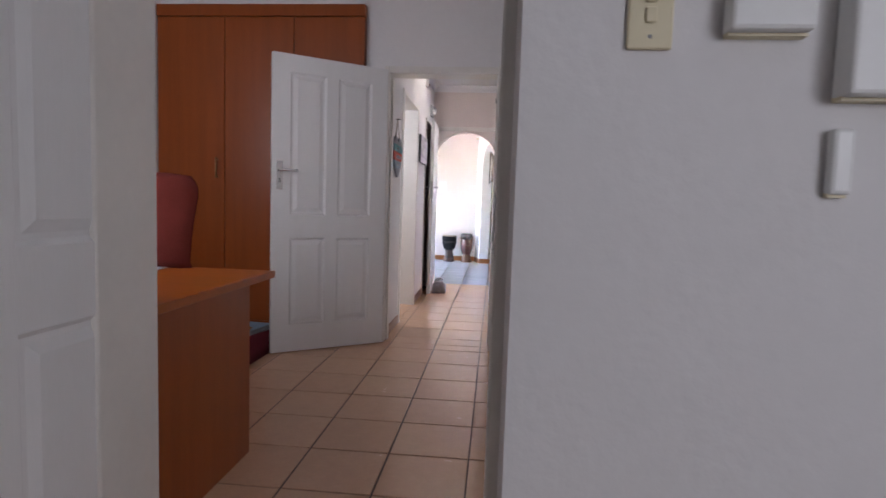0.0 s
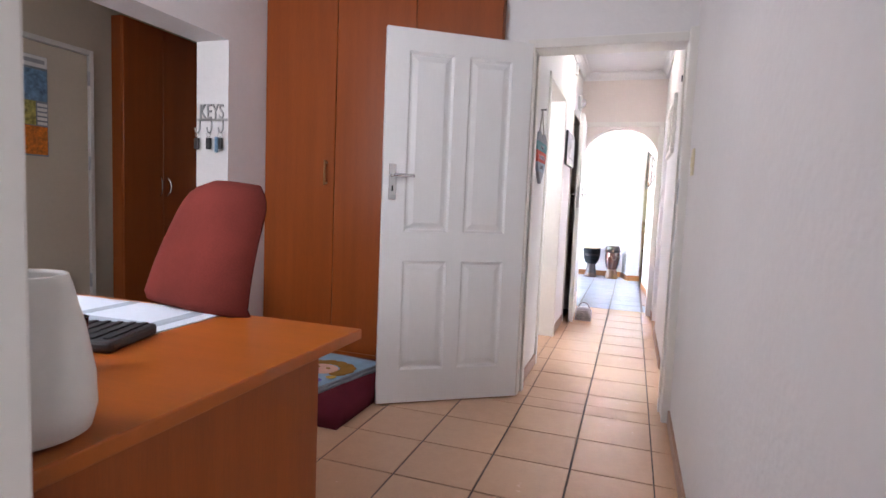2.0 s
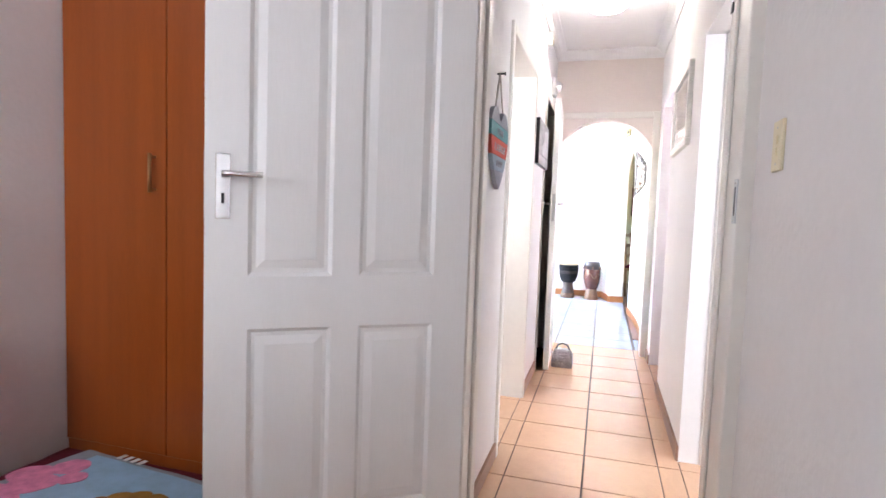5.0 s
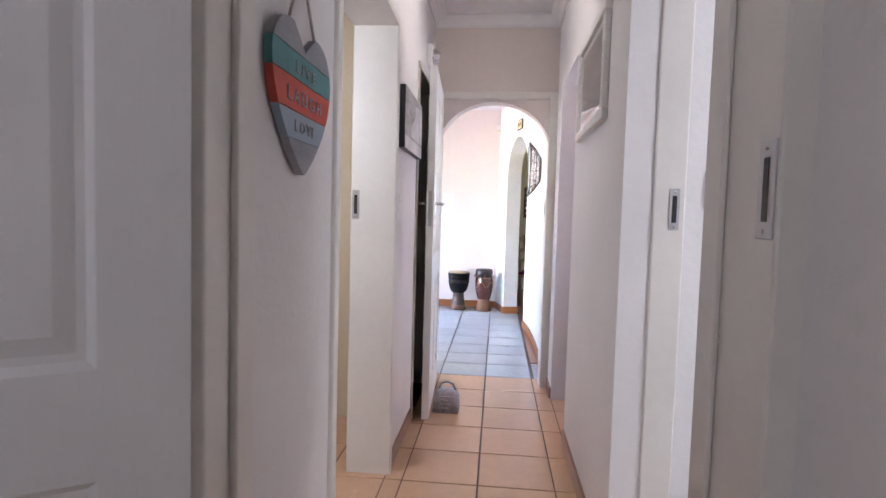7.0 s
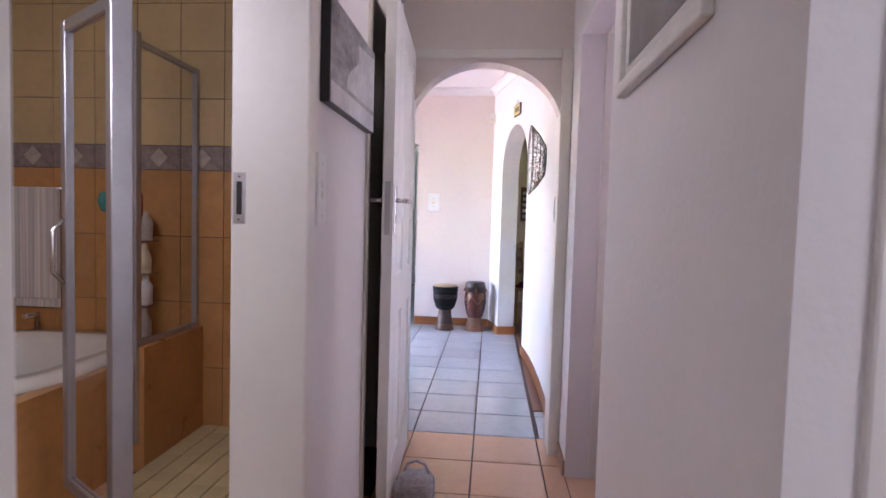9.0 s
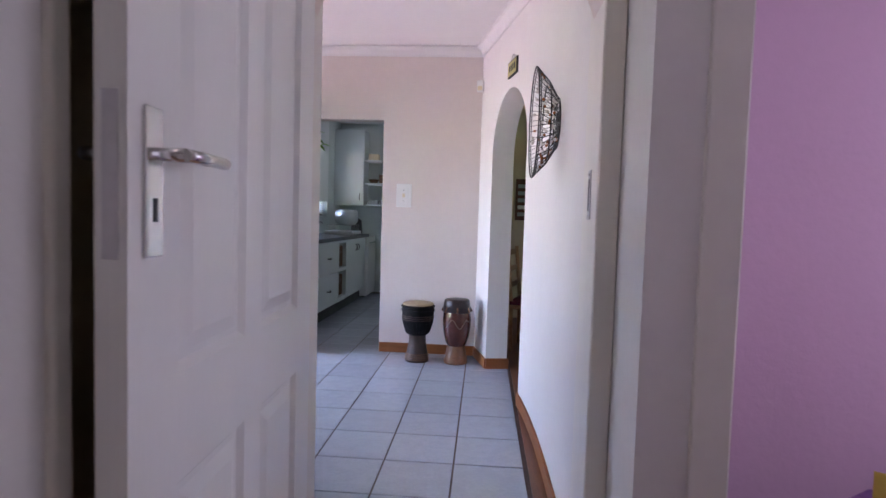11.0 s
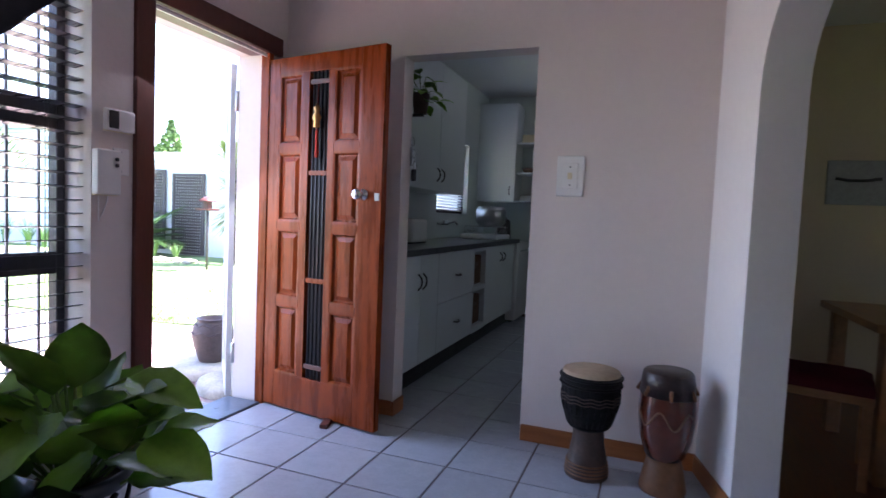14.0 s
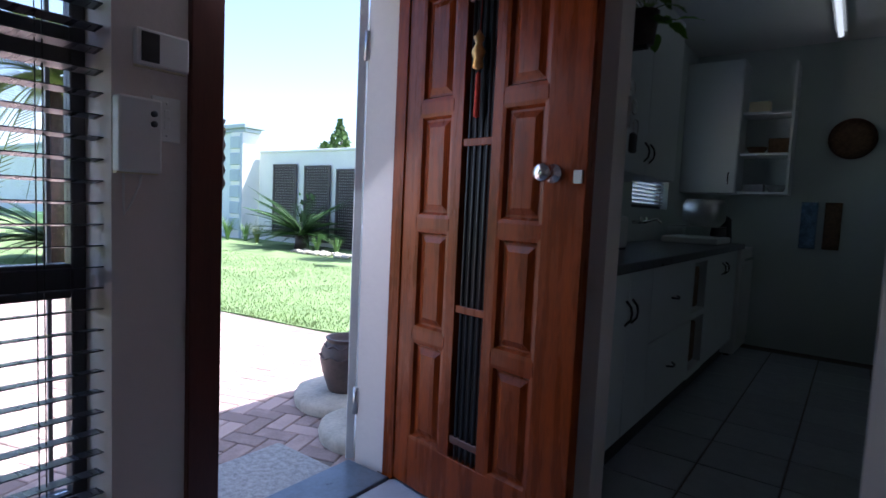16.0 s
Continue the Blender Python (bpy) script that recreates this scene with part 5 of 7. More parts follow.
part("skin", lathe([(0.112, 0.435), (0.116, 0.43), (0.111, 0.49), (0.104, 0.525), (0.096, 0.533), (0, 0.53)], 32, wob=0.02), DRUM_HIDE, d2, "dark hide drum skin")
for k in range(7):
    a = k * 2 * math.pi / 7 + 0.3
    part("peg", tube([(0.108 * math.cos(a), 0.108 * math.sin(a), 0.47), (0.128 * math.cos(a), 0.128 * math.sin(a), 0.43)], 0.008, 7), DRUM_TAN, d2)
part("carving", tube([(0.1205 * math.cos(a), 0.1205 * math.sin(a), 0.34 + 0.035 * math.sin(6 * a)) for a in [-2.7 + k * 0.1 for k in range(22)]], 0.004, 5), DRUM_TAN, d2)

# ---- hall: wall pieces ----
pr = thing("motion_sensor", "small white motion sensor in the corner", "sensor", pose(0.045, 3.19, 2.335, 0, 0, 170))
part("housing", boxes((-0.03, 0, -0.05, 0.03, 0.035, 0.05), bevel=0.008, seg=2), PLASTIC_WHITE, pr)
part("lens", boxes((-0.02, 0.034, -0.036, 0.02, 0.038, -0.002), bevel=0.001), PLASTIC_CREAM, pr)
slant = yaw_of(0.366, 1.95, 0.160, 2.80)
SIGN_YELLOW = mat("sign_cream", (0.62, 0.55, 0.22), 0.5, vary=0.1, scale=12)
sn = thing("wall_sign", "small black framed cream sign on a wire hanger", "sign", pose(0.282, 2.30, 2.255, 0, 0, slant))
part("board", boxes((-0.105, 0.0, -0.055, 0.105, 0.014, 0.055), bevel=0.002), BLACK, sn)
part("face", boxes((-0.095, 0.014, -0.046, 0.095, 0.0155, 0.046)), SIGN_YELLOW, sn)
for k in range(4):
    part("text_bar", boxes((-0.075 + 0.04 * k, 0.0155, -0.02, -0.052 + 0.04 * k, 0.0165, 0.025)), RUBBER, sn)
part("hanger", tube([(-0.05, 0.008, 0.055), (-0.02, 0.008, 0.085), (0, 0.008, 0.095), (0.02, 0.008, 0.085), (0.05, 0.008, 0.055)], 0.003, 6), STEEL, sn)

WIRE = mat("black_wire", (0.03, 0.026, 0.026), 0.45, vary=0.2, scale=20)
BEAD_O = mat("amber_bead", (0.35, 0.14, 0.05), 0.25, vary=0.3, scale=40)
BEAD_W = mat("pearl_bead", (0.62, 0.58, 0.54), 0.25, vary=0.2, scale=40)
bk = thing("wire_bowl", "round black wire bowl with beads hung as wall decoration", "wall decoration", pose(0.428, 0.87, 1.625, 0, 0, 90))
# local: +y away from the wall; rim at y 0.115, base near the wall
R = 0.238
for rr, yy, th in ((R, 0.115, 0.0032), (R - 0.006, 0.107, 0.0022), (0.11, 0.015, 0.004), (0.175, 0.06, 0.003)):
    part("ring", tube([(rr * math.cos(a), yy, rr * math.sin(a)) for a in [k * math.pi / 24 for k in range(49)]], th, 6), WIRE, bk)
rng = random.Random(5)
for k in range(60):
    a = k * 2 * math.pi / 60
    b = a + rng.uniform(-0.2, 0.2)
    part("wire", tube([(R * math.cos(a), 0.113, R * math.sin(a)), (0.18 * math.cos((a + b) / 2), 0.058, 0.18 * math.sin((a + b) / 2)), (0.105 * math.cos(b), 0.012, 0.105 * math.sin(b))], 0.0013, 5), WIRE, bk)
for k in range(14):
    a = rng.uniform(0, 2 * math.pi)
    b = a + rng.uniform(1.4, 3.0)
    part("wire", tube([(0.11 * math.cos(a), 0.014, 0.11 * math.sin(a)), (0.11 * math.cos(b), 0.014, 0.11 * math.sin(b))], 0.002, 5), WIRE, bk)
bead_a = mesh_of("bead", lathe([(0, -0.006), (0.005, -0.004), (0.007, 0), (0.005, 0.004), (0, 0.006)], 8), BEAD_O)
bead_b = mesh_of("bead", lathe([(0, -0.009), (0.006, -0.005), (0.008, 0), (0.006, 0.005), (0, 0.009)], 8), BEAD_W)
for k in range(110):
    a, r_ = rng.uniform(0, 2 * math.pi), rng.uniform(0.11, 0.225)
    o = new("bead", bead_b if k % 3 else bead_a)
    o.parent = bk
    o.matrix_basis = pose(r_ * math.cos(a), 0.02 + 0.092 * (r_ - 0.11) / 0.125, r_ * math.sin(a), 30 * k, 20 * k, 0)

# ---- hall: side table with red runner, tray, plant ----
RUNNER = mat("red_runner", (0.40, 0.012, 0.022), 0.85, vary=0.12, scale=12, fine=200, bump=0.4, bump_scale=350, spec=0.15)
LACQUER = mat("black_lacquer", (0.012, 0.013, 0.018), 0.18, vary=0.2, scale=6, coat=0.3)
st_ = thing("side_table", "black lacquered side cabinet with a dark wood shelf", "side table", pose(0, 0, 0))
part("top", boxes((-1.80, 0.30, 0.665, -1.02, 0.985, 0.69), bevel=0.006, seg=2), LACQUER, st_)
part("body", boxes((-1.78, 0.32, 0.485, -1.05, 0.965, 0.665), bevel=0.003), LACQUER, st_)
part("ledge", boxes((-1.79, 0.31, 0.46, -1.03, 0.985, 0.485), bevel=0.004), LACQUER, st_)
part("shelf", boxes((-1.82, 0.26, 0.425, -1.06, 1.18, 0.455), bevel=0.004), WOOD_DARK, st_)
for x in (-1.76, -1.14):
    for y in (0.36, 0.78):
        part("leg", boxes((x - 0.018, y - 0.018, 0, x + 0.018, y + 0.018, 0.425), bevel=0.004), BLACK, st_)
rn = thing("table_runner", "red cloth runner with cut-out circles over the table", "table runner", pose(0, 0, 0))
bm = bmesh.new()
for r_ in ((-1.75, 0.42, 0.691, -0.995, 0.83, 0.694), (-1.000, 0.42, 0.47, -0.995, 0.83, 0.691)):
    box(bm, *r_)
part("cloth", bm, RUNNER, rn)
for k in range(9):
    y, z = 0.45 + 0.041 * k, 0.525 + 0.022 * math.sin(k * 2.1)
    part("circle", tube([(-0.992, y + 0.02 * math.cos(a), z + 0.02 * math.sin(a)) for a in [q * math.pi / 8 for q in range(17)]], 0.003, 5), mat("runner_thread", (0.30, 0.10, 0.06), 0.8) if k == 0 else bpy.data.materials["runner_thread"], rn)
    if k % 2:
        part("spot", lathe([(0.013, 0), (0.013, 0.001), (0, 0.0012)], 12), BEAD_W if k % 4 == 1 else WOOD_DARK, rn, m=pose(-0.994, y, z, 0, 90, 0))
bt = thing("wire_tray", "black wire tray on the side table", "tray", pose(-1.33, 0.72, 0.694, 0, 0, 35))
part("rim", tube([(0.2, -0.11, 0.11), (0.21, 0.1, 0.115), (-0.2, 0.11, 0.095), (-0.21, -0.1, 0.09), (0.2, -0.11, 0.11)], 0.009, 7), BLACK, bt)
for k in range(13):
    x = -0.19 + 0.03 * k
    part("wire", tube([(x, -0.105, 0.1), (x * 0.8, -0.05, 0.03), (x * 0.8, 0.05, 0.03), (x, 0.105, 0.1)], 0.002, 5), BLACK, bt)
for x in (-0.12, 0.12):
    for y in (-0.05, 0.05):
        part("foot", tube([(x, y, 0.0), (x, y, 0.034)], 0.004, 6), BLACK, bt)

LEAF = mat("pothos_leaf", (0.19, 0.37, 0.045), 0.35, vary=0.35, scale=9, fine=50, rnd=0.5, bump=0.12, bump_scale=30, spec=0.5)
LEAF_Y = mat("pothos_leaf_yellow", (0.42, 0.33, 0.08), 0.45, vary=0.25, scale=9, fine=50)
STEM = mat("green_stem", (0.12, 0.20, 0.04), 0.5, vary=0.2, scale=20)


def leaf_mesh(l, w, material, droop=0.25, n=8):
    """A pointed oval leaf along +x with a sunk midrib."""
    bm = bmesh.new()
    rows = []
    for i in range(n + 1):
        u = i / n
        half = w / 2 * math.sin(math.pi * u ** 0.75) ** 0.8 if 0 < u < 1 else 0.0008
        x, z = l * u, -droop * l * u * u
        rows.append([bm.verts.new((x, s * half, z + abs(s) * half * 0.22 + 0.003 * math.sin(u * 20) * abs(s))) for s in (-1, -0.5, 0, 0.5, 1)])
    for a, b in zip(rows, rows[1:]):
        for k in range(4):
            f = bm.faces.new((a[k], b[k], b[k + 1], a[k + 1]))
            f.smooth = True
    bmesh.ops.solidify(bm, geom=bm.faces[:], thickness=0.0012)
    return mesh_of("leaf", bm, material, True)


pl = thing("potted_plant", "leafy green trailing plant in a zebra patterned pot", "plant", pose(-1.20, 1.09, 0.455))
POT_Z = mat("pot_white_glaze", (0.62, 0.62, 0.62), 0.3, vary=0.08, scale=8)
pot = part("pot", lathe([(0, 0.012), (0.07, 0.012), (0.075, 0.02), (0.095, 0.17), (0.098, 0.19), (0.09, 0.19), (0.085, 0.16), (0, 0.16)], 32), POT_Z, pl, "white pot with black zebra stripes")
for k in range(12):
    a0 = k * 2 * math.pi / 12
    part("stripe", tube([((0.0765 + 0.108 * (z - 0.02) * 1.22) * math.cos(a0 + 0.5 * math.sin(z * 28 + k)), (0.0765 + 0.108 * (z - 0.02) * 1.22) * math.sin(a0 + 0.5 * math.sin(z * 28 + k)), z) for z in [0.03 + 0.012 * q for q in range(12)]], 0.007, 5), BLACK, pot)
part("rim", lathe([(0.099, 0.165), (0.102, 0.17), (0.102, 0.19), (0.098, 0.195), (0.09, 0.193)], 32), BLACK, pl)
part("saucer", lathe([(0, 0), (0.09, 0), (0.12, 0.014), (0.117, 0.017), (0.088, 0.006), (0, 0.006)], 32), POT_Z, pl)
part("soil", lathe([(0.088, 0.165), (0, 0.168)], 16), mat("potting_soil", (0.05, 0.032, 0.02), 0.95, vary=0.4, scale=40, bump=0.8), pl)
lm_a, lm_b, lm_y = leaf_mesh(0.155, 0.115, LEAF, 0.12), leaf_mesh(0.13, 0.09, LEAF, 0.2), leaf_mesh(0.17, 0.07, LEAF_Y, 0.2)
rng = random.Random(11)
for k in range(46):
    a = k * 2.399
    r_ = 0.03 + 0.09 * (k / 46) ** 0.7
    h = 0.345 - 0.20 * (k / 46) + rng.uniform(-0.05, 0.05)
    p = Vector((r_ * math.cos(a), r_ * math.sin(a), h))
    part("stem", tube([(0.02 * math.cos(a), 0.02 * math.sin(a), 0.16), (p.x * 0.55, p.y * 0.55, h * 0.8), tuple(p)], 0.003, 5), STEM, pl)
    o = new("leaf", lm_y if k == 33 else (lm_a if k % 3 else lm_b))
    o.parent = pl
    o.matrix_basis = Matrix.Translation(p) @ Euler((rng.uniform(-0.5, 0.5), rng.uniform(-1.1, 0.15), a + rng.uniform(-0.5, 0.5))).to_matrix().to_4x4()
for ax, ay, az, yaw in ((0.15, 0.03, 0.27, 5), (0.08, 0.05, 0.37, 20), (-0.1, -0.05, 0.34, 190), (0.06, -0.09, 0.34, -60), (-0.03, -0.1, 0.30, -100)):
    part("stem", tube([(0, 0, 0.16), (ax * 0.6, ay * 0.6, az * 0.95), (ax, ay, az)], 0.003, 5), STEM, pl)
    o = new("leaf", lm_a)
    o.parent = pl
    o.matrix_basis = pose(ax, ay, az, 12, 14, yaw)

# ---- kitchen ----
CAB_WHITE = mat("cabinet_white", (0.74, 0.78, 0.78), 0.4, vary=0.02, scale=4)
COUNTER = mat("counter_dark", (0.06, 0.062, 0.07), 0.3, vary=0.4, scale=40, fine=150)
BASKET = mat("basket_weave", (0.16, 0.09, 0.05), 0.8, vary=0.4, scale=40, fine=120, bump=0.8, bump_scale=120)


def bow_handle(parent, p, along, l=0.11):
    """A dark bow handle on a +x face."""
    y, z = p
    if along == "z":
        pts = [(0, y, z - l / 2), (0.022, y + 0.006, z - l / 4), (0.026, y + 0.008, z), (0.022, y + 0.006, z + l / 4), (0, y, z + l / 2)]
    else:
        pts = [(0, y - l / 2, z), (0.022, y - l / 4, z - 0.004), (0.026, y, z - 0.006), (0.022, y + l / 4, z - 0.004), (0, y + l / 2, z)]
    part("handle", tube(pts, 0.0055, 7), BLACK, parent, "black bow handle")


def base_unit(y0, y1, style, label):
    u = thing("base_cabinet", label, "cabinet", pose(-1.62, y0, 0), "kitchen base units")
    w = y1 - y0
    if style == "niche":
        part("back_board", boxes((-0.56, 0, 0.15, -0.5, w, 0.9)), CAB_WHITE, u)
        for y_ in (0, w - 0.02):
            part("side_board", boxes((-0.5, y_, 0.15, 0, y_ + 0.02, 0.9)), CAB_WHITE, u)
        for z0, z1 in ((0.15, 0.2), (0.52, 0.56), (0.87, 0.9)):
            part("shelf_board", boxes((-0.5, 0.02, z0, 0, w - 0.02, z1)), CAB_WHITE, u)
    else:
        part("body", boxes((-0.56, 0, 0.15, -0.02, w, 0.9)), CAB_WHITE, u)
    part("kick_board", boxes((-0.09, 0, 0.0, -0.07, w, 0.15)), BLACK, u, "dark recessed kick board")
    if style == "doors":
        for k in range(2):
            d_ = part("door", boxes((-0.018, 0.002 + k * w / 2, 0.155, 0, (k + 1) * w / 2 - 0.002, 0.895), bevel=0.003), CAB_WHITE, u)
            bow_handle(d_, (w / 2 + (0.04 if k else -0.04), 0.72), "z")
    elif style == "drawers":
        for z0, z1 in ((0.155, 0.52), (0.525, 0.895)):
            d_ = part("drawer", boxes((-0.018, 0.002, z0, 0, w - 0.002, z1), bevel=0.003), CAB_WHITE, u)
            bow_handle(d_, (w / 2, (z0 + z1) / 2), "y")
    elif style == "mixed":
        d_ = part("door", boxes((-0.018, 0.002, 0.155, 0, w - 0.002, 0.895), bevel=0.003), CAB_WHITE, u)
        for k in (-0.06, 0.06):
            bow_handle(d_, (w / 2 + k, 0.78), "z", 0.09)
    return u


base_unit(3.42, 4.08, "doors", "white kitchen base cabinet with two doors")
base_unit(4.08, 4.92, "drawers", "white kitchen cabinet with two wide drawers")
base_unit(4.92, 5.30, "niche", "open white kitchen niche holding two baskets")
base_unit(5.30, 6.39, "mixed", "white kitchen base cabinet with dark bow handles")
for z in (0.205, 0.565):
    b_ = thing("storage_basket", "brown woven storage basket in the kitchen niche", "basket", pose(-1.66, 4.95, z))
    part("body", boxes((-0.38, 0.0, 0.0, 0.0, 0.32, 0.26), bevel=0.012, seg=2), BASKET, b_)
    part("grip", boxes((0.0, 0.10, 0.17, 0.006, 0.22, 0.20), bevel=0.003), WOOD_DARK, b_)
single("worktop", boxes((-2.2, 3.40, 0.902, -1.585, 6.5, 0.945), bevel=0.006, seg=2), COUNTER, "dark speckled kitchen worktop", "worktop")
dw = thing("appliance", "white kitchen appliance at the end of the worktop", "appliance", pose(-1.6, 6.45, 0))
part("body", boxes((-0.58, 0, 0.02, 0, 0.6, 0.9), bevel=0.008, seg=2), PLASTIC_WHITE, dw)
part("door", boxes((0, 0.01, 0.1, 0.012, 0.59, 0.78), bevel=0.004), PLASTIC_WHITE, dw)
part("handle", boxes((0.012, 0.1, 0.80, 0.03, 0.5, 0.82), bevel=0.004), CHROME, dw)
for x_ in (-0.5, -0.06):
    part("foot", boxes((x_ - 0.02, 0.03, 0, x_ + 0.02, 0.07, 0.02)), RUBBER, dw)
wu = thing("wall_cabinet", "white kitchen wall cabinet with two doors", "cabinet", pose(-1.86, 4.0, 1.37))
part("body", boxes((-0.34, 0, 0, -0.018, 1.25, 1.03)), CAB_WHITE, wu)
for k in range(2):
    d_ = part("door", boxes((-0.018, 0.002 + 0.625 * k, 0, 0, 0.623 + 0.625 * k, 1.03), bevel=0.003), CAB_WHITE, wu)
    bow_handle(d_, (0.625 + (0.05 if k else -0.05), 0.13), "z")
es = thing("corner_shelf", "small rounded white end shelf beside the wall cabinet", "shelf", pose(-1.9, 3.99, 1.37))
for z in (0.0, 0.34, 0.7):
    part("shelf", boxes((-0.30, -0.22, z, 0.0, 0.0, z + 0.018), bevel=0.008), CAB_WHITE, es)
wu2 = thing("wall_cabinet", "white wall cabinet in the far kitchen corner", "cabinet", pose(-2.2, 6.75, 1.37))
part("body", boxes((0, 0.02, 0, 0.46, 0.35, 1.15)), CAB_WHITE, wu2)
d_ = part("door", boxes((0.002, 0, 0, 0.455, 0.018, 1.15), bevel=0.003), CAB_WHITE, wu2)
part("handle", tube([(0.40, 0, 0.08), (0.40, -0.024, 0.12), (0.40, 0, 0.18)], 0.005, 7), BLACK, d_)
os_ = thing("open_shelf", "open white kitchen shelf stacked with bowls and books", "shelf", pose(-1.73, 6.8, 1.37))
part("board", boxes((0, 0, 0, 0.38, 0.3, 0.02), (0, 0, 0.33, 0.38, 0.3, 0.35), (0, 0, 0.68, 0.38, 0.3, 0.70), (0.36, 0, 0.02, 0.38, 0.3, 1.1)), CAB_WHITE, os_)
for k in range(5):
    z = (0.02, 0.35, 0.70)[k % 3]
    bm = lathe([(0, 0), (0.05, 0), (0.085, 0.06), (0.08, 0.06), (0.045, 0.008), (0, 0.008)], 20) if k % 2 else boxes((-0.08, -0.06, 0, 0.08, 0.06, 0.07 + 0.015 * k), bevel=0.004)
    single("kitchen_bowl" if k % 2 else "book_stack", bm, (PRINT_GREY, BASKET, PLASTIC_CREAM)[k % 3], "small bowl on the kitchen shelf" if k % 2 else "small stack of books on the kitchen shelf", "bowl" if k % 2 else "books", pose(-1.62 + 0.17 * (k // 3), 6.93, 1.37 + z))
wr = thing("woven_plate", "round woven plate hung on the far kitchen wall", "wall decoration", pose(-0.95, 7.1, 1.85, 90, 0, 0))
part("disc", lathe([(0, 0.004), (0.1, 0.006), (0.16, 0.03), (0.165, 0.034), (0.1, 0.014), (0, 0.012)], 28), BASKET, wr)
part("rim", tube([(0.163 * math.cos(a), 0.163 * math.sin(a), 0.032) for a in [k * math.pi / 14 for k in range(29)]], 0.006, 6), WOOD_DARK, wr)
for x_, c_ in ((-1.2, PRINT_BLUE), (-1.03, BASKET)):
    single("kitchen_cloth", cushion(0.12, 0.4, 0.03, 0.03, 10), c_, "kitchen cloth hanging on the wall", "cloth", pose(x_, 7.098, 1.12, 90, 0, 0))
w2 = tagged(new("window_2"), "small kitchen window with a white blind", "window", kind="structure")
for r_ in ((-2.3, 5.45, 1.2, -2.26, 5.49, 1.97), (-2.3, 6.36, 1.2, -2.26, 6.4, 1.97), (-2.3, 5.49, 1.2, -2.26, 6.36, 1.24), (-2.3, 5.49, 1.93, -2.26, 6.36, 1.97)):
    part("window_frame", boxes(r_, bevel=0.003), WINDOW_DARK, w2)
part("pane", boxes((-2.282, 5.49, 1.24, -2.278, 6.36, 1.93)), GLASS, w2).visible_shadow = False
kb_ = thing("venetian_blind", "white slatted kitchen blind, slats open", "blind", pose(-2.24, 0, 0))
sl2 = mesh_of("slat", boxes((-0.014, 5.47, -0.001, 0.014, 6.38, 0.001)), PLASTIC_WHITE)
for k in range(24):
    o = new("slat", sl2)
    o.parent = kb_
    o.matrix_basis = pose(0, 0, 1.23 + 0.03 * k, 0, -25, 0)
tp = thing("tap", "chrome wall-mounted kitchen tap", "tap", pose(-2.2, 5.5, 1.09))
part("spout", tube([(0, 0.06, 0), (0.06, 0.06, 0), (0.16, 0.06, 0.03), (0.19, 0.06, 0.0)], 0.009, 8), CHROME, tp)
for y_ in (0, 0.12):
    part("valve", tube([(0, y_, 0), (0.06, y_, 0), (0.06, y_, 0.04)], 0.012, 8), CHROME, tp)
part("bridge", tube([(0.05, 0, 0), (0.05, 0.12, 0)], 0.009, 8), CHROME, tp)
tst = thing("toaster", "white bread toaster on the worktop", "toaster", pose(-1.98, 4.35, 0.945))
part("body", boxes((-0.09, -0.15, 0.01, 0.09, 0.15, 0.19), bevel=0.025, seg=3), PLASTIC_WHITE, tst)
part("slot", boxes((-0.05, -0.11, 0.188, -0.02, 0.11, 0.191), (0.02, -0.11, 0.188, 0.05, 0.11, 0.191)), BLACK, tst)
part("foot", boxes((-0.08, -0.14, 0, 0.08, 0.14, 0.01)), RUBBER, tst)
dr_ = thing("dish_rack", "white dish rack with metal bowl and dishes", "dish rack", pose(-1.88, 6.15, 0.945))
part("tray", boxes((-0.2, -0.3, 0, 0.2, 0.25, 0.05), bevel=0.012, seg=2), PLASTIC_WHITE, dr_)
for k in range(8):
    part("wire", tube([(-0.17, -0.26 + 0.065 * k, 0.05), (-0.17, -0.26 + 0.065 * k, 0.13), (0.17, -0.26 + 0.065 * k, 0.13), (0.17, -0.26 + 0.065 * k, 0.05)], 0.003, 5), CHROME, dr_)
single("metal_pot", lathe([(0, 0), (0.12, 0), (0.16, 0.05), (0.165, 0.17), (0.14, 0.215), (0, 0.225)], 28), STEEL, "upturned metal pot on the dish rack", "pot", pose(-1.86, 6.22, 1.075))
single("kettle", lathe([(0, 0), (0.08, 0), (0.085, 0.02), (0.07, 0.2), (0.03, 0.225), (0.015, 0.25), (0, 0.255)], 24), RUBBER, "black kettle at the end of the worktop", "kettle", pose(-1.76, 6.42, 0.945))
yb = single("yellow_bottle", lathe([(0, 0), (0.035, 0), (0.037, 0.1), (0.015, 0.15), (0.014, 0.19), (0, 0.195)], 16), mat("yellow_plastic", (0.6, 0.45, 0.05), 0.4), "yellow bottle on the worktop", "bottle", pose(-2.02, 3.75, 0.945))
fl = thing("tube_light", "fluorescent tube light on the kitchen ceiling", "ceiling light", pose(-1.08, 6.05, HH))
part("base", boxes((-0.04, -0.62, -0.05, 0.04, 0.62, 0), bevel=0.004), PLASTIC_WHITE, fl)
part("tube", tube([(0, -0.6, -0.075), (0, 0.6, -0.075)], 0.018, 12), glow("lit_tube", (0.95, 1.0, 0.98), 0.3), fl, "dimly glowing tube")
for y_ in (-0.6, 0.6):
    part("holder", boxes((-0.02, y_ - 0.012, -0.095, 0.02, y_ + 0.012, -0.05)), PLASTIC_WHITE, fl)
hp = thing("hanging_plant", "small trailing plant in a wall pot at the kitchen opening", "plant", pose(-1.56, 3.50, 1.90))
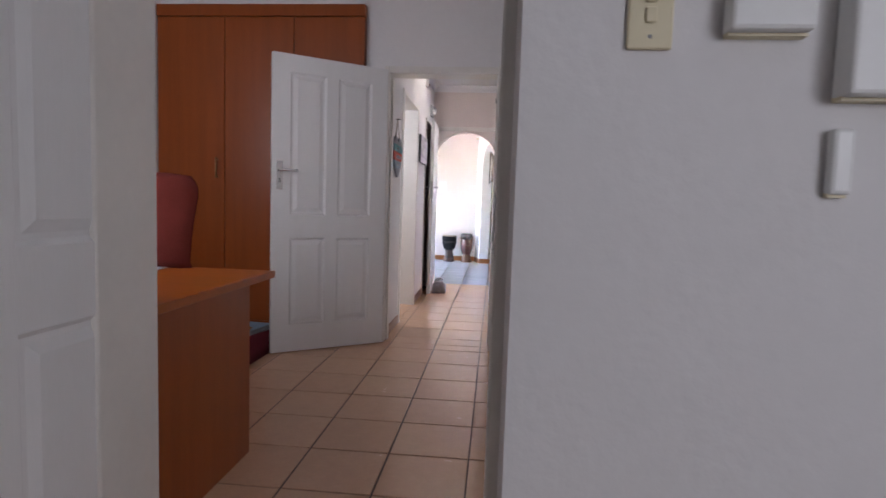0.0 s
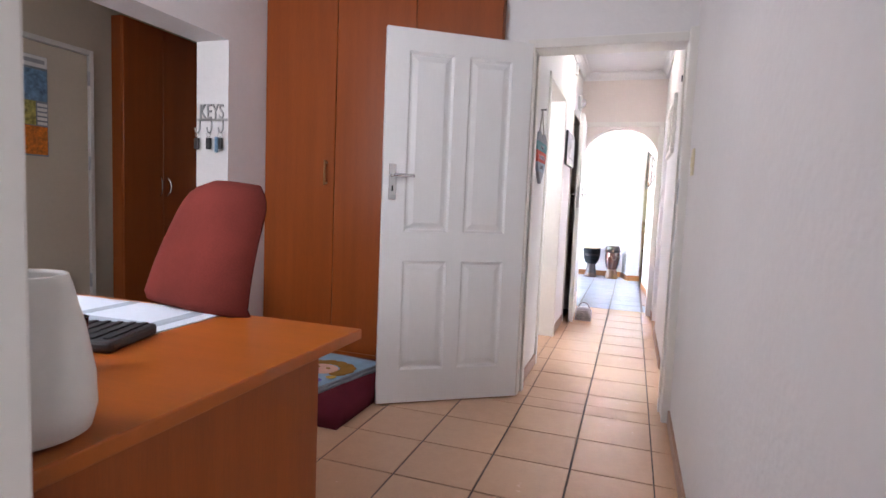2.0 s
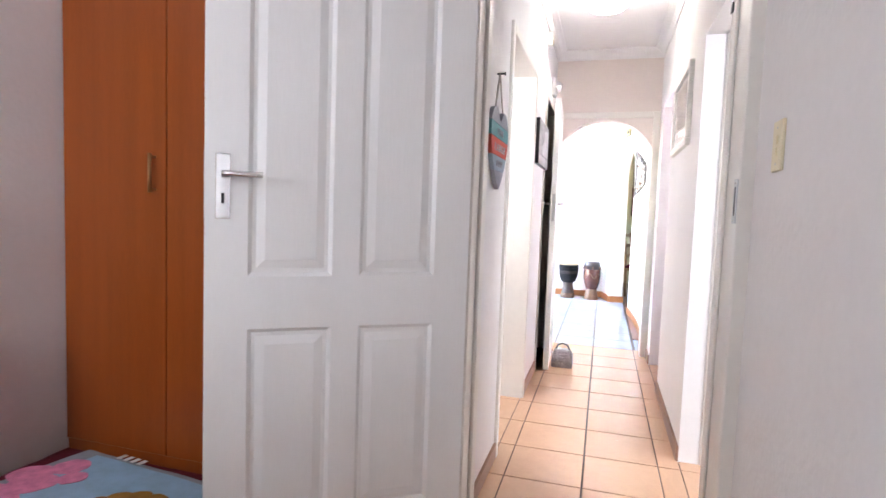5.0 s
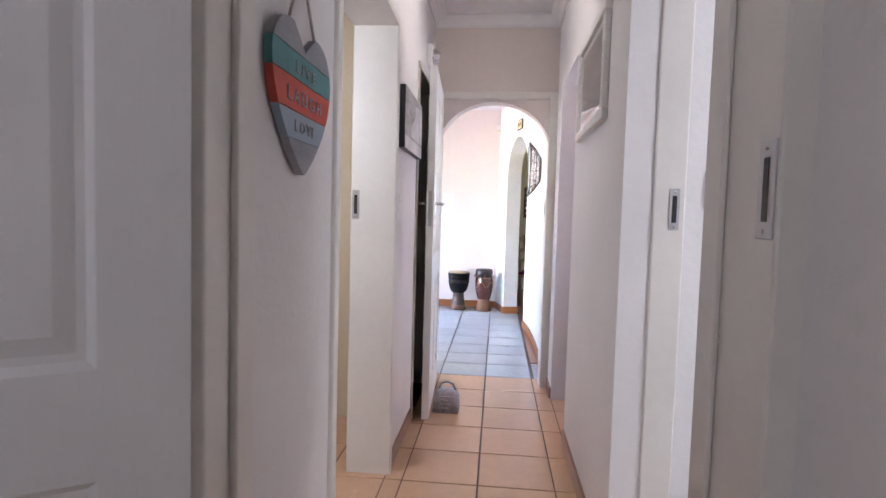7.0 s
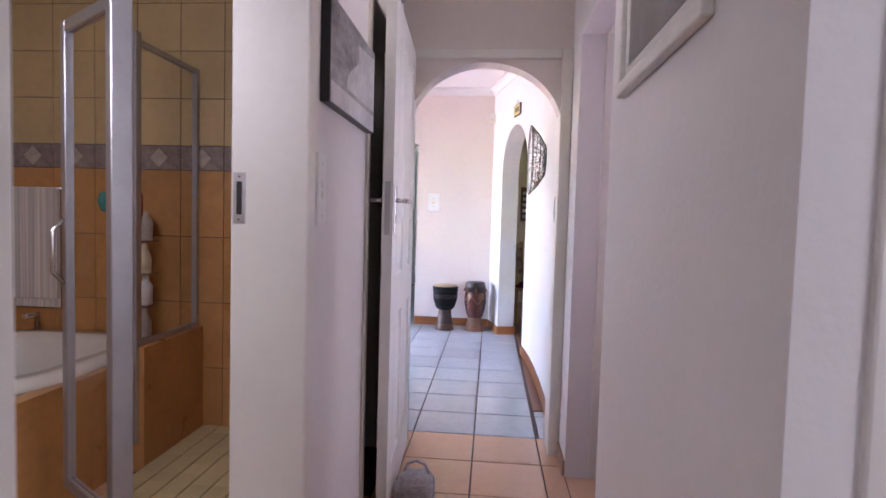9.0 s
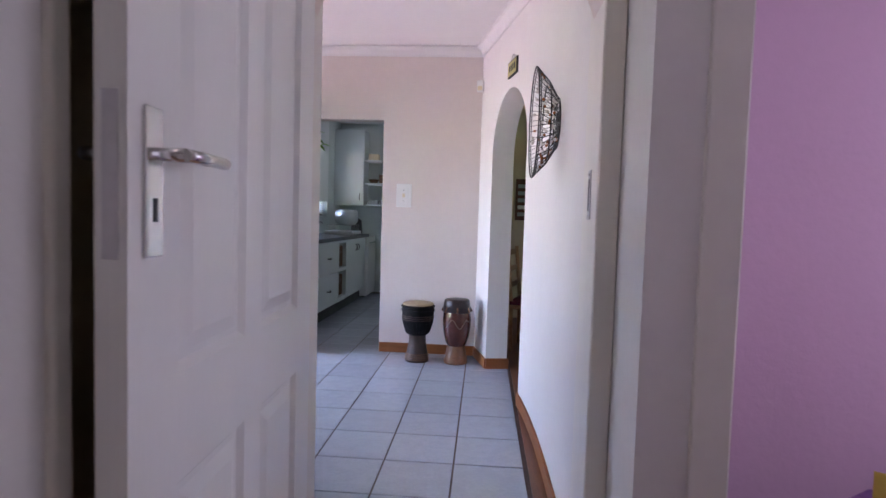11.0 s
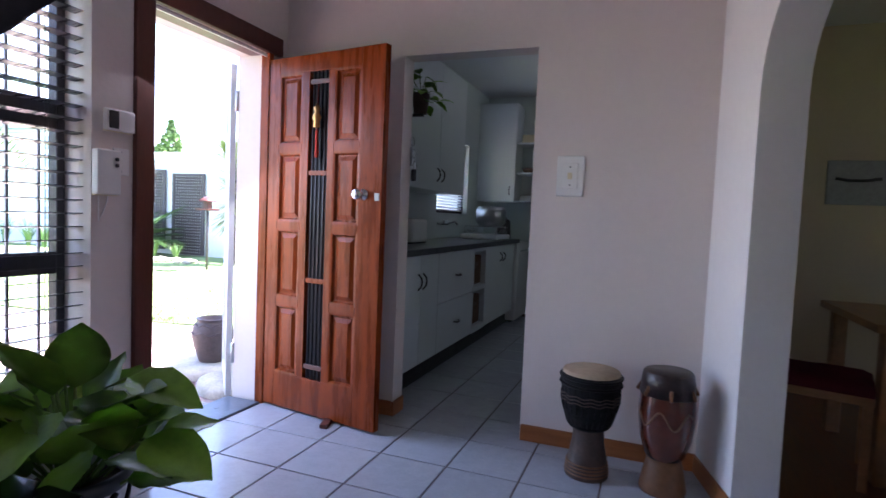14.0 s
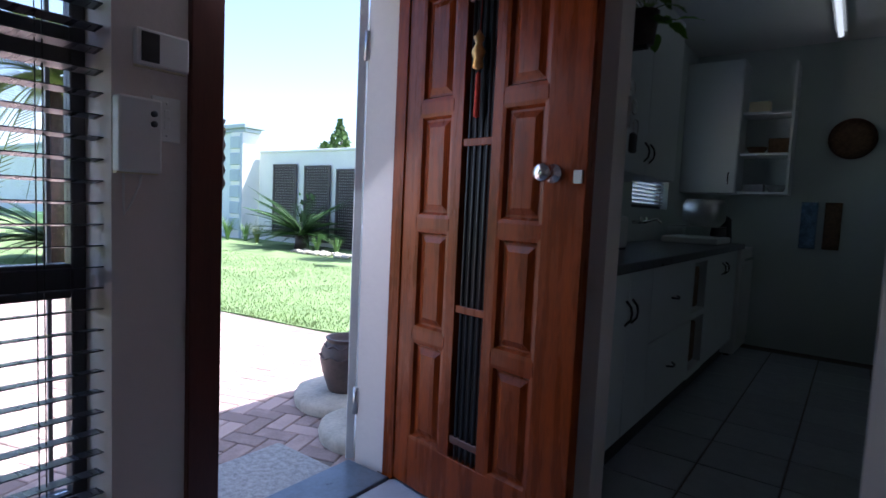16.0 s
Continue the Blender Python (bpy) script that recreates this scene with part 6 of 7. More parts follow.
part("pot", lathe([(0, -0.12), (0.04, -0.12), (0.055, 0.0), (0.05, 0.0), (0, -0.01)], 18), DRUM_STEM, hp)
part("bracket", boxes((-0.68, -0.012, -0.135, 0.02, 0.012, -0.12)), BLACK, hp)
lm_s = leaf_mesh(0.09, 0.06, LEAF, 0.3, 6)
for k in range(22):
    a = k * 2.399
    rr = 0.03 + 0.004 * k
    p = Vector((rr * math.cos(a), rr * math.sin(a), 0.10 - 0.008 * k + 0.03 * math.sin(k)))
    part("stem", tube([(0, 0, 0), tuple(p)], 0.002, 5), STEM, hp)
    o = new("leaf", lm_s)
    o.parent = hp
    o.matrix_basis = Matrix.Translation(p) @ Euler((0.3 * math.sin(k), 0.4 * math.cos(k * 2), a)).to_matrix().to_4x4()
hk = thing("key_hook", "wall hook with dangling keys and rings at the opening", "key hook", pose(-1.54, 3.335, 1.50, 0, 0, 90))
part("plate", boxes((-0.004, -0.01, -0.05, 0.004, 0.0, 0.06)), STEEL, hk)
for k in range(3):
    part("ring", tube([(0.026 * math.cos(a), -0.012 - 0.01 * k, 0.09 - 0.07 * k + 0.026 * math.sin(a)) for a in [q * math.pi / 8 for q in range(17)]], 0.002, 5), CHROME, hk)
part("fob", boxes((-0.02, -0.035, -0.14, 0.02, -0.015, -0.07), bevel=0.006), RUBBER, hk)

# ---- dining room ----
DARK_FLOOR = mat("dining_wood_floor", (0.20, 0.075, 0.03), 0.35, vary=0.3, scale=4, fine=25, stretch=(8, 0.8, 1))
setting("floor_dining", boxes((0.36, 0.43, 0.001, 3.5, 5.2, 0.006)), DARK_FLOOR, "dark reddish wooden dining floor", "floor")
for x_, z_, w_, h_, a_ in ((0.63, 1.46, 0.29, 0.5, "brown framed poster with blocks of writing"), (1.17, 1.53, 0.38, 0.32, "grey box canvas with a dark swash")):
    f_ = thing("picture", a_, "picture", pose(x_, 5.2, z_, 0, 0, 180))
    part("block", boxes((-w_ / 2, 0, -h_ / 2, w_ / 2, 0.025, h_ / 2), bevel=0.003), WOOD_DARK if w_ < 0.3 else PRINT_GREY, f_)
    if w_ < 0.3:
        for k in range(5):
            part("text_bar", boxes((-w_ * 0.4, 0.025, -0.2 + 0.085 * k, w_ * 0.4, 0.0265, -0.155 + 0.085 * k)), PRINT_GREY if k != 1 else WHITE_INK, f_)
    else:
        part("swash", tube([(-0.14, 0.026, 0.03), (-0.05, 0.026, 0.015), (0.05, 0.026, 0.015), (0.14, 0.026, 0.03)], 0.012, 6), RUBBER, f_)
WOOD_MID = mat("wood_light_pine", (0.35, 0.19, 0.09), 0.45, vary=0.25, scale=4, stretch=(6, 1, 6))
dt = thing("dining_table", "light wooden dining table in the dim room", "table", pose(1.35, 3.75, 0))
part("tabletop", boxes((-0.58, -0.4, 0.72, 0.6, 0.5, 0.76), bevel=0.005, seg=2), WOOD_MID, dt)
for x_ in (-0.5, 0.5):
    for y_ in (-0.32, 0.42):
        part("leg", boxes((x_ - 0.035, y_ - 0.035, 0.006, x_ + 0.035, y_ + 0.035, 0.72), bevel=0.004), WOOD_MID, dt)


def dining_chair(m):
    c = thing("dining_chair", "wooden dining chair with a slatted back and dark seat", "chair", m, "dining chairs")
    part("seat", cushion(0.42, 0.42, 0.05, 0.04, 10), FABRIC_MAROON, c, m=pose(0, 0, 0.43))
    part("seat_frame", boxes((-0.21, -0.21, 0.39, 0.21, 0.21, 0.43), bevel=0.004), WOOD_MID, c)
    for x_ in (-0.19, 0.19):
        part("leg", boxes((x_ - 0.018, -0.205, 0, x_ + 0.018, -0.17, 0.39)), WOOD_MID, c)
        part("back_post", tube([(x_, 0.19, 0), (x_, 0.195, 0.45), (x_, 0.24, 0.95)], 0.018, 8), WOOD_MID, c)
    for z in (0.6, 0.75, 0.9):
        part("back_slat", boxes((-0.18, 0.2 + (z - 0.45) * 0.09, z - 0.025, 0.18, 0.215 + (z - 0.45) * 0.09, z + 0.025), bevel=0.003), WOOD_MID, c)
    return c


dc = dining_chair(pose(0.62, 3.55, 0.006, 0, 0, 75))
copy_thing(dc, pose(1.1, 3.0, 0.006, 0, 0, 185))
dl = thing("downlight", "small bright ceiling downlight in the dining room", "ceiling light", pose(1.2, 4.2, HH))
part("trim", lathe([(0.05, -0.004), (0.055, 0), (0.03, -0.002)], 20), PLASTIC_WHITE, dl)
part("lamp", lathe([(0.038, -0.006), (0, -0.007)], 20), glow("lit_downlight", (1.0, 0.9, 0.75), 0.5), dl)

# ---- bathroom ----
BTILE = mat("bath_tile_tan", (0.50, 0.25, 0.09), 0.3, vary=0.16, scale=5, fine=24, rnd=0.2)
BTILE_PALE = mat("bath_tile_sand", (0.55, 0.40, 0.20), 0.35, vary=0.1, scale=4, fine=24, rnd=0.15)
BORDER = mat("bath_border", (0.26, 0.21, 0.19), 0.4, vary=0.35, scale=18, fine=60)
BORDER_LIGHT = mat("bath_border_light", (0.45, 0.38, 0.33), 0.4, vary=0.2, scale=18, fine=60)
ALU = mat("aluminium_frame", (0.50, 0.50, 0.53), 0.35, metal=0.85, vary=0.06, scale=12)
TUB = mat("bath_enamel", (0.72, 0.68, 0.60), 0.2, vary=0.03, scale=4)
bw = setting("wall_bath_north", boxes((-2.62, -0.18, -0.02, -0.87, -0.152, HH)), GROUT, "tan tiled bathroom wall", "wall")
bw2 = setting("wall_bath_west", boxes((-2.62, -2.54, -0.02, -2.6, -0.18, HH)), GROUT, "tan tiled bathroom wall", "wall")
bw3 = setting("wall_bath_closet", boxes((-0.885, -1.0, -0.02, -0.87, -0.18, HH)), GROUT, "tan tiled shower wall", "wall")
bt_me = {}


def bath_tile(parent, m, w, h, material):
    key = (round(w, 3), round(h, 3), material.name)
    if key not in bt_me:
        bt_me[key] = mesh_of("tile", boxes((0.002, 0, 0.002, w - 0.002, 0.006, h - 0.002), bevel=0.0015), material)
    o = new("tile", bt_me[key])
    o.parent = parent
    o.matrix_world = m


def tile_wall(parent, origin, yaw, length):
    """Wall tiles with a patterned border; the wall faces +y after the turn."""
    base = pose(*origin, 0, 0, yaw)
    n = max(1, round(length / 0.25))
    w = length / n
    for i in range(n):
        for j in range(4):
            bath_tile(parent, base @ Matrix.Translation((i * w, 0, 0.355 * j)), w, 0.355, BTILE)
        bath_tile(parent, base @ Matrix.Translation((i * w, 0, 1.42)), w, 0.13, BORDER)
        d_ = new("border_diamond", bath_diamond)
        d_.parent = parent
        d_.matrix_world = base @ Matrix.Translation((i * w + w / 2, 0.006, 1.485))
        for j in range(4):
            bath_tile(parent, base @ Matrix.Translation((i * w, 0, 1.55 + 0.25 * j)), w, 0.25, BTILE_PALE)


bmd = boxes((-0.037, -0.0005, -0.037, 0.037, 0.003, 0.037), bevel=0.001)
bmesh.ops.rotate(bmd, verts=bmd.verts, cent=(0, 0, 0), matrix=Matrix.Rotation(math.pi / 4, 3, "Y"))
bath_diamond = mesh_of("border_diamond", bmd, BORDER_LIGHT)
bpy.context.view_layer.update()
tile_wall(bw, (-0.885, -0.18, 0), 180, 1.7)
tile_wall(bw2, (-2.6, -0.19, 0), -90, 1.4)
tile_wall(bw3, (-0.885, -0.99, 0), 90, 0.8)
tubo = thing("bathtub", "built-in cream bathtub in a tan tiled surround", "bathtub", pose(-2.09, -0.74, 0))
part("surround", boxes((-0.50, -0.54, 0, 0.50, -0.47, 0.50), (0.43, -0.47, 0, 0.50, 0.53, 0.50), (-0.50, 0.46, 0, 0.43, 0.53, 0.50), (-0.50, -0.47, 0, -0.44, 0.46, 0.5)), BTILE, tubo)
bm = bmesh.new()
rings = []
for sx, sy, z in ((0.47, 0.51, 0.502), (0.47, 0.51, 0.535), (0.37, 0.40, 0.54), (0.35, 0.38, 0.50), (0.28, 0.31, 0.2), (0.2, 0.24, 0.15)):
    rings.append([bm.verts.new((sx * (abs(math.cos(a)) ** 0.45) * (1 if math.cos(a) > 0 else -1), sy * (abs(math.sin(a)) ** 0.45) * (1 if math.sin(a) > 0 else -1), z)) for a in [k * math.pi / 20 for k in range(40)]])
for a, b in zip(rings, rings[1:]):
    for i in range(40):
        bm.faces.new((a[i], a[(i + 1) % 40], b[(i + 1) % 40], b[i])).smooth = True
bm.faces.new(rings[-1])
part("tub", bm, TUB, tubo, "cream enamel tub")
part("tap", tube([(-0.3, 0.49, 0.54), (-0.3, 0.49, 0.62), (-0.3, 0.40, 0.62)], 0.014, 8), CHROME, tubo)
bm = boxes((-0.13, -0.014, 0, 0.13, 0.0, 0.66), (-0.13, -0.03, 0.05, 0.13, -0.016, 0.66), bevel=0.006, seg=2)
TOWEL_STRIPE = mat("towel_striped", (0.72, 0.66, 0.60), 0.95, vary=0.35, scale=5, fine=12, stretch=(12, 1, 0.1), bump=0.6, bump_scale=300)
tw2 = thing("bath_towel", "striped beige towel hanging on the bathroom wall", "towel", pose(-2.42, -0.2, 0.65))
part("cloth", bm, TOWEL_STRIPE, tw2)
part("rail", tube([(-0.2, -0.012, 0.655), (0.2, -0.012, 0.655)], 0.008, 8), CHROME, tw2)
# shower
sh = thing("shower_enclosure", "aluminium framed glass shower with its door open", "shower", pose(0, 0, 0))
part("dwarf_wall", boxes((-1.56, -0.70, 0.006, -1.48, -0.19, 0.58)), BTILE, sh)
for r_ in ((-1.545, -0.72, 0.14, -1.505, -0.68, 1.98), (-1.535, -0.215, 0.58, -1.505, -0.19, 1.95), (-1.535, -0.68, 0.58, -1.505, -0.215, 0.605), (-1.535, -0.68, 1.925, -1.505, -0.215, 1.95)):
    part("frame_bar", boxes(r_, bevel=0.003), ALU, sh)
part("glass", boxes((-1.522, -0.68, 0.605, -1.518, -0.215, 1.925)), GLASS, sh).visible_shadow = False
D0 = Vector((-1.40, -1.25))
P1 = Vector((-1.02, -1.50))
sd = thing("shower_door", "open aluminium framed glass shower door", "shower door", pose(D0.x, D0.y, 0.22, 0, 0, yaw_of(D0.x, D0.y, P1.x, P1.y)))
L = (P1 - D0).length
for r_ in ((0, -0.015, 0, 0.04, 0.015, 1.60), (L - 0.04, -0.03, 0, L, 0.03, 1.60), (0.04, -0.015, 0, L - 0.04, 0.015, 0.04), (0.04, -0.015, 1.56, L - 0.04, 0.015, 1.60)):
    part("frame_bar", boxes(r_, bevel=0.003), ALU, sd)
part("handle", tube([(0.03, -0.016, 0.72), (0.03, -0.05, 0.76), (0.03, -0.05, 0.90), (0.03, -0.016, 0.94)], 0.008, 8), CHROME, sd)
part("glass", boxes((0.04, -0.002, 0.04, L - 0.04, 0.002, 1.56)), GLASS, sd).visible_shadow = False
SHFLOOR = mat("shower_floor_tile", (0.52, 0.42, 0.22), 0.4, vary=0.12, scale=6, fine=30, rnd=0.25)
sf = setting("floor_shower", boxes((-1.48, -1.2, 0.006, -0.89, -0.19, 0.03)), GROUT, "small sand coloured shower floor tiles", "floor")
sft = mesh_of("tile", boxes((0.003, 0.003, 0, 0.095, 0.095, 0.006), bevel=0.0015), SHFLOOR)
for i in range(6):
    for j in range(11):
        o = new("tile", sft)
        o.parent = sf
        o.location = (-1.48 + 0.098 * i, -1.2 + 0.092 * j, 0.03)
single("drain", lathe([(0, 0), (0.045, 0), (0.045, 0.004), (0.03, 0.005), (0, 0.004)], 20), CHROME, "round chrome shower drain", "drain", pose(-1.15, -0.45, 0.036))
part("rose", lathe([(0.05, 0), (0.05, 0.012), (0.015, 0.03), (0, 0.03)], 20), CHROME, sh, "chrome shower rose", m=pose(-1.0, -0.45, 1.93, 200, 20, 0))
part("arm", tube([(-0.885, -0.45, 1.97), (-0.95, -0.45, 1.99), (-1.0, -0.45, 1.96)], 0.009, 8), CHROME, sh)
TEAL = mat("teal_puff", (0.02, 0.30, 0.28), 0.9, vary=0.4, scale=40)
single("bath_puff", lathe([(0, -0.06), (0.04, -0.05), (0.06, 0), (0.045, 0.045), (0, 0.06)], 16, wob=0.15), TEAL, "teal bath puff hanging in the shower", "bath puff", pose(-1.98, -0.24, 1.24))
single("wash_cloth", cushion(0.07, 0.34, 0.02, 0.02, 8), PAD_RED, "red wash cloth hanging in the bathroom", "cloth", pose(-1.86, -0.19, 1.12, 90, 0, 0))
fz = thing("shampoo_shelf", "tall rack of white bath bottles in the shower", "shelf", pose(-1.80, -0.30, 0.33) @ Matrix.Scale(1.05, 4))
for k in range(4):
    for q in range(2):
        part("bottle", lathe([(0, 0), (0.03, 0), (0.032, 0.09 - 0.02 * ((k + q) % 2)), (0.014, 0.12), (0.014, 0.14), (0, 0.145)], 14), (PLASTIC_WHITE, PLASTIC_CREAM, BORDER_LIGHT)[(k + 2 * q) % 3], fz, m=pose(-0.01 + 0.065 * q, 0.01 * (k % 2), 0.2 + 0.16 * k))
    part("shelf", boxes((-0.05, -0.05, 0.19 + 0.16 * k, 0.10, 0.05, 0.2 + 0.16 * k)), CHROME, fz)
part("post", tube([(-0.04, 0.045, 0.19), (-0.04, 0.045, 0.9)], 0.006, 6), CHROME, fz)

# ---- pink room and bedroom glimpses ----
BED_PURPLE = mat("purple_bedding", (0.32, 0.16, 0.42), 0.9, vary=0.3, scale=6, fine=60, bump=0.5, bump_scale=200)
BED_YELLOW = mat("yellow_pillow", (0.70, 0.50, 0.08), 0.9, vary=0.15, scale=8, bump=0.4, bump_scale=200)
bd = thing("bed", "single bed with striped purple bedding", "bed", pose(1.9, -0.65, 0))
part("base", boxes((-1.0, -0.45, 0.08, 0.95, 0.45, 0.34), bevel=0.01), BED_PURPLE, bd)
part("mattress", cushion(1.96, 0.92, 0.24, 0.06), BED_PURPLE, bd, m=pose(-0.02, 0, 0.34))
for k in range(4):
    part("foot", boxes((-0.95 + 1.8 * (k % 2), -0.4 + 0.75 * (k // 2), 0, -0.88 + 1.8 * (k % 2), -0.33 + 0.75 * (k // 2), 0.08)), WOOD_DARK, bd)
single("pillow", cushion(0.36, 0.5, 0.13, 0.08), BED_YELLOW, "yellow pillow on the bed", "pillow", pose(1.15, -0.62, 0.585))

# ---- outdoors ----
GZ = -0.13
GRASS_BASE = mat("lawn_soil_green", (0.17, 0.24, 0.10), 0.9, vary=0.35, scale=1.5, fine=40, bump=0.8, bump_scale=120, spec=0.15)
bm = bmesh.new()
bmesh.ops.create_grid(bm, x_segments=2, y_segments=2, size=400, matrix=Matrix.Translation((0, 0, GZ - 0.02)))
setting("ground", bm, GRASS_BASE, "open grassy ground", "ground")
# lawn: uneven raised sheet with blades
def lawn_edge(x):
    return 4.93 + 0.20 * (x + 5) if x > -5 else 4.93 + 0.13 * (x + 5) + 0.006 * (x + 5) ** 2


bm = bmesh.new()
cols = []
for i in range(49):
    x = -3.0 - 20.0 * i / 48
    e = lawn_edge(x) + 0.03 * noise.noise(Vector((x * 5, 0, 0)))
    far = 9.3 + 0.10 * (-3 - x) + 0.5 * math.sin(x * 0.7)
    cols.append([bm.verts.new((x, e, GZ - 0.02))] + [bm.verts.new((x, e + (far - e) * j / 14, GZ + 0.012 + 0.015 * noise.noise(Vector((x, j, 2))))) for j in range(15)])
for a, b in zip(cols, cols[1:]):
    for j in range(15):
        bm.faces.new((a[j], b[j], b[j + 1], a[j + 1]))
setting("ground_lawn", bm, GRASS_BASE, "short mown green lawn", "lawn")
rng = random.Random(3)
verts, faces = [], []
for k in range(26000):
    x = -3.2 - 9.5 * rng.random() ** 1.3
    e = lawn_edge(x)
    y = e + 0.01 + (8.6 - e) * rng.random() ** 1.5
    a, h = rng.uniform(0, 6.28), rng.uniform(0.018, 0.04)
    w = 0.006
    dx, dy = math.cos(a) * w, math.sin(a) * w
    lx, ly = rng.uniform(-0.015, 0.015), rng.uniform(-0.015, 0.015)
    n = len(verts)
    verts += [(x - dx, y - dy, GZ), (x + dx, y + dy, GZ), (x + lx, y + ly, GZ + 0.012 + h)]
    faces.append((n, n + 1, n + 2))
me = bpy.data.meshes.new("grass")
me.from_pydata(verts, [], faces)
GRASS = mat("grass_blades", (0.20, 0.29, 0.10), 0.7, vary=0.4, scale=2, fine=30)
me.materials.append(GRASS)
tagged(new("grass", me), "short green lawn grass blades", "grass", kind="stuff")

# paving bed; the bricks are laid at the end of the file
JOINT = mat("paving_sand", (0.22, 0.18, 0.15), 0.95, vary=0.3, scale=10, fine=80, bump=0.5)
bm = bmesh.new()
top = [(-3.0 - 0.5 * i, lawn_edge(-3.0 - 0.5 * i) - 0.01) for i in range(0, 19)]
prism(bm, [(-2.56, -3.0), (-2.56, 5.6), (-3.0, 5.4)] + top + [(-12.0, -3.0)], GZ - 0.06, GZ - 0.004)
pave = setting("pavement", bm, JOINT, "herringbone brick paving outside the entrance", "pavement")
STONE = mat("aggregate_step", (0.36, 0.35, 0.33), 0.85, vary=0.4, scale=40, fine=160, bump=0.9, bump_scale=180)
single("door_step", boxes((-3.05, 2.2, GZ, -2.58, 3.02, -0.05), bevel=0.012, seg=2), STONE, "pebbled concrete doorstep outside the entrance", "step")
ROCK = mat("pale_rock", (0.48, 0.43, 0.35), 0.9, vary=0.25, scale=6, fine=50, bump=0.8, bump_scale=50)


def stone_disc(x, y, r, seed, label):
    bm = bmesh.new()
    rings = []
    for f, z in ((1.0, 0.0), (1.02, 0.04), (0.97, 0.075), (0.6, 0.085)):
        rings.append([bm.verts.new((r * f * (1 + 0.07 * noise.noise(Vector((math.cos(a), math.sin(a), seed)))) * math.cos(a), r * f * (1 + 0.07 * noise.noise(Vector((math.cos(a), math.sin(a), seed)))) * math.sin(a), z + 0.006 * noise.noise(Vector((3 * math.cos(a), 3 * math.sin(a), seed))))) for a in [k * math.pi / 16 for k in range(32)]])
    for a, b in zip(rings, rings[1:]):
        for i in range(32):
            bm.faces.new((a[i], a[(i + 1) % 32], b[(i + 1) % 32], b[i])).smooth = True
    bm.faces.new(rings[-1])
    return single("stepping_stone", bm, ROCK, label, "stone", pose(x, y, GZ + 0.004), "stepping stones")


stone_disc(-3.37, 3.80, 0.34, 1, "round pale stone slab under the clay pot")
stone_disc(-2.90, 3.50, 0.27, 5, "round pale stone slab near the entrance")
CLAY = mat("dark_clay", (0.075, 0.05, 0.045), 0.5, vary=0.35, scale=6, fine=50, bump=0.4, bump_scale=40)
op = thing("clay_pot", "dark glazed clay pot with a moulded band outdoors", "plant pot", pose(-3.37, 3.75, GZ + 0.09) @ Matrix.Scale(0.84, 4))
part("body", lathe([(0, 0), (0.115, 0), (0.125, 0.02), (0.165, 0.14), (0.185, 0.24), (0.175, 0.32), (0.135, 0.365), (0.13, 0.375), (0.145, 0.39), (0.15, 0.40), (0.13, 0.402), (0.12, 0.37), (0, 0.30)], 36), CLAY, op)
for z, r_ in ((0.345, 0.156), (0.27, 0.186)):
    part("band", tube([(r_ * math.cos(a), r_ * math.sin(a), z + 0.012 * math.sin(8 * a)) for a in [k * math.pi / 40 for k in range(81)]], 0.007, 6), CLAY, op)

# garden wall, pillar, house wall
gw = thing("garden_wall", "white plastered garden wall", "wall", pose(0, 11.75, GZ))
part("wall", boxes((-15.9, 0, -0.1, 2.0, 0.24, 2.65)), PLASTER_OUT, gw)
part("coping", boxes((-15.9, -0.03, 2.65, 2.0, 0.27, 2.72), bevel=0.01), PLASTER_OUT, gw)
BLUE_GREY = mat("plaster_blue_grey", (0.40, 0.46, 0.52), 0.8, vary=0.08, scale=2, fine=20, bump=0.3)
hw = thing("boundary_wall", "tall pale wall with blue-grey quoins and coping", "wall", pose(-16.6, 11.3, GZ))
part("wall", boxes((-30, 0, -0.1, 0.0, 0.4, 3.25)), mat("plaster_pale_blue", (0.62, 0.66, 0.69), 0.8, vary=0.06, scale=1.5, fine=20, bump=0.3), hw)
part("pier", boxes((0.0, -0.1, -0.1, 0.62, 0.5, 3.25)), PLASTER_OUT, hw)
part("coping", boxes((-30, -0.08, 3.25, 0.7, 0.5, 3.36), (-30, -0.16, 3.36, 0.78, 0.58, 3.50), bevel=0.02), BLUE_GREY, hw)
for k in range(6):
    part("quoin", boxes((-0.02, -0.14, 0.25 + 0.5 * k, 0.5, -0.1, 0.62 + 0.5 * k), bevel=0.02), BLUE_GREY, hw)
part("quoin_strip", boxes((0.52, -0.13, 0, 0.6, -0.1, 3.2)), BLUE_GREY, hw)
LATTICE = mat("lattice_brown", (0.07, 0.055, 0.055), 0.7, vary=0.25, scale=10)
for x_, z_ in ((-14.55, 0.15), (-13.1, 0.1), (-11.75, 0.0)):
    tr_ = thing("trellis", "dark brown lattice trellis against the garden wall", "trellis", pose(x_, 11.66, GZ + z_), "trellis panels")
    part("trellis_frame", boxes((-0.55, 0, 0, -0.49, 0.04, 2.15), (0.49, 0, 0, 0.55, 0.04, 2.15), (-0.49, 0, 0, 0.49, 0.04, 0.06), (-0.49, 0, 2.09, 0.49, 0.04, 2.15)), LATTICE, tr_)
    for k in range(13):
        part("lath", boxes((-0.47 + 0.076 * k, 0.01, 0.06, -0.43 + 0.076 * k, 0.02, 2.09)), LATTICE, tr_)
    for k in range(26):
        part("lath", boxes((-0.49, 0.02, 0.09 + 0.077 * k, 0.49, 0.03, 0.13 + 0.077 * k)), LATTICE, tr_)

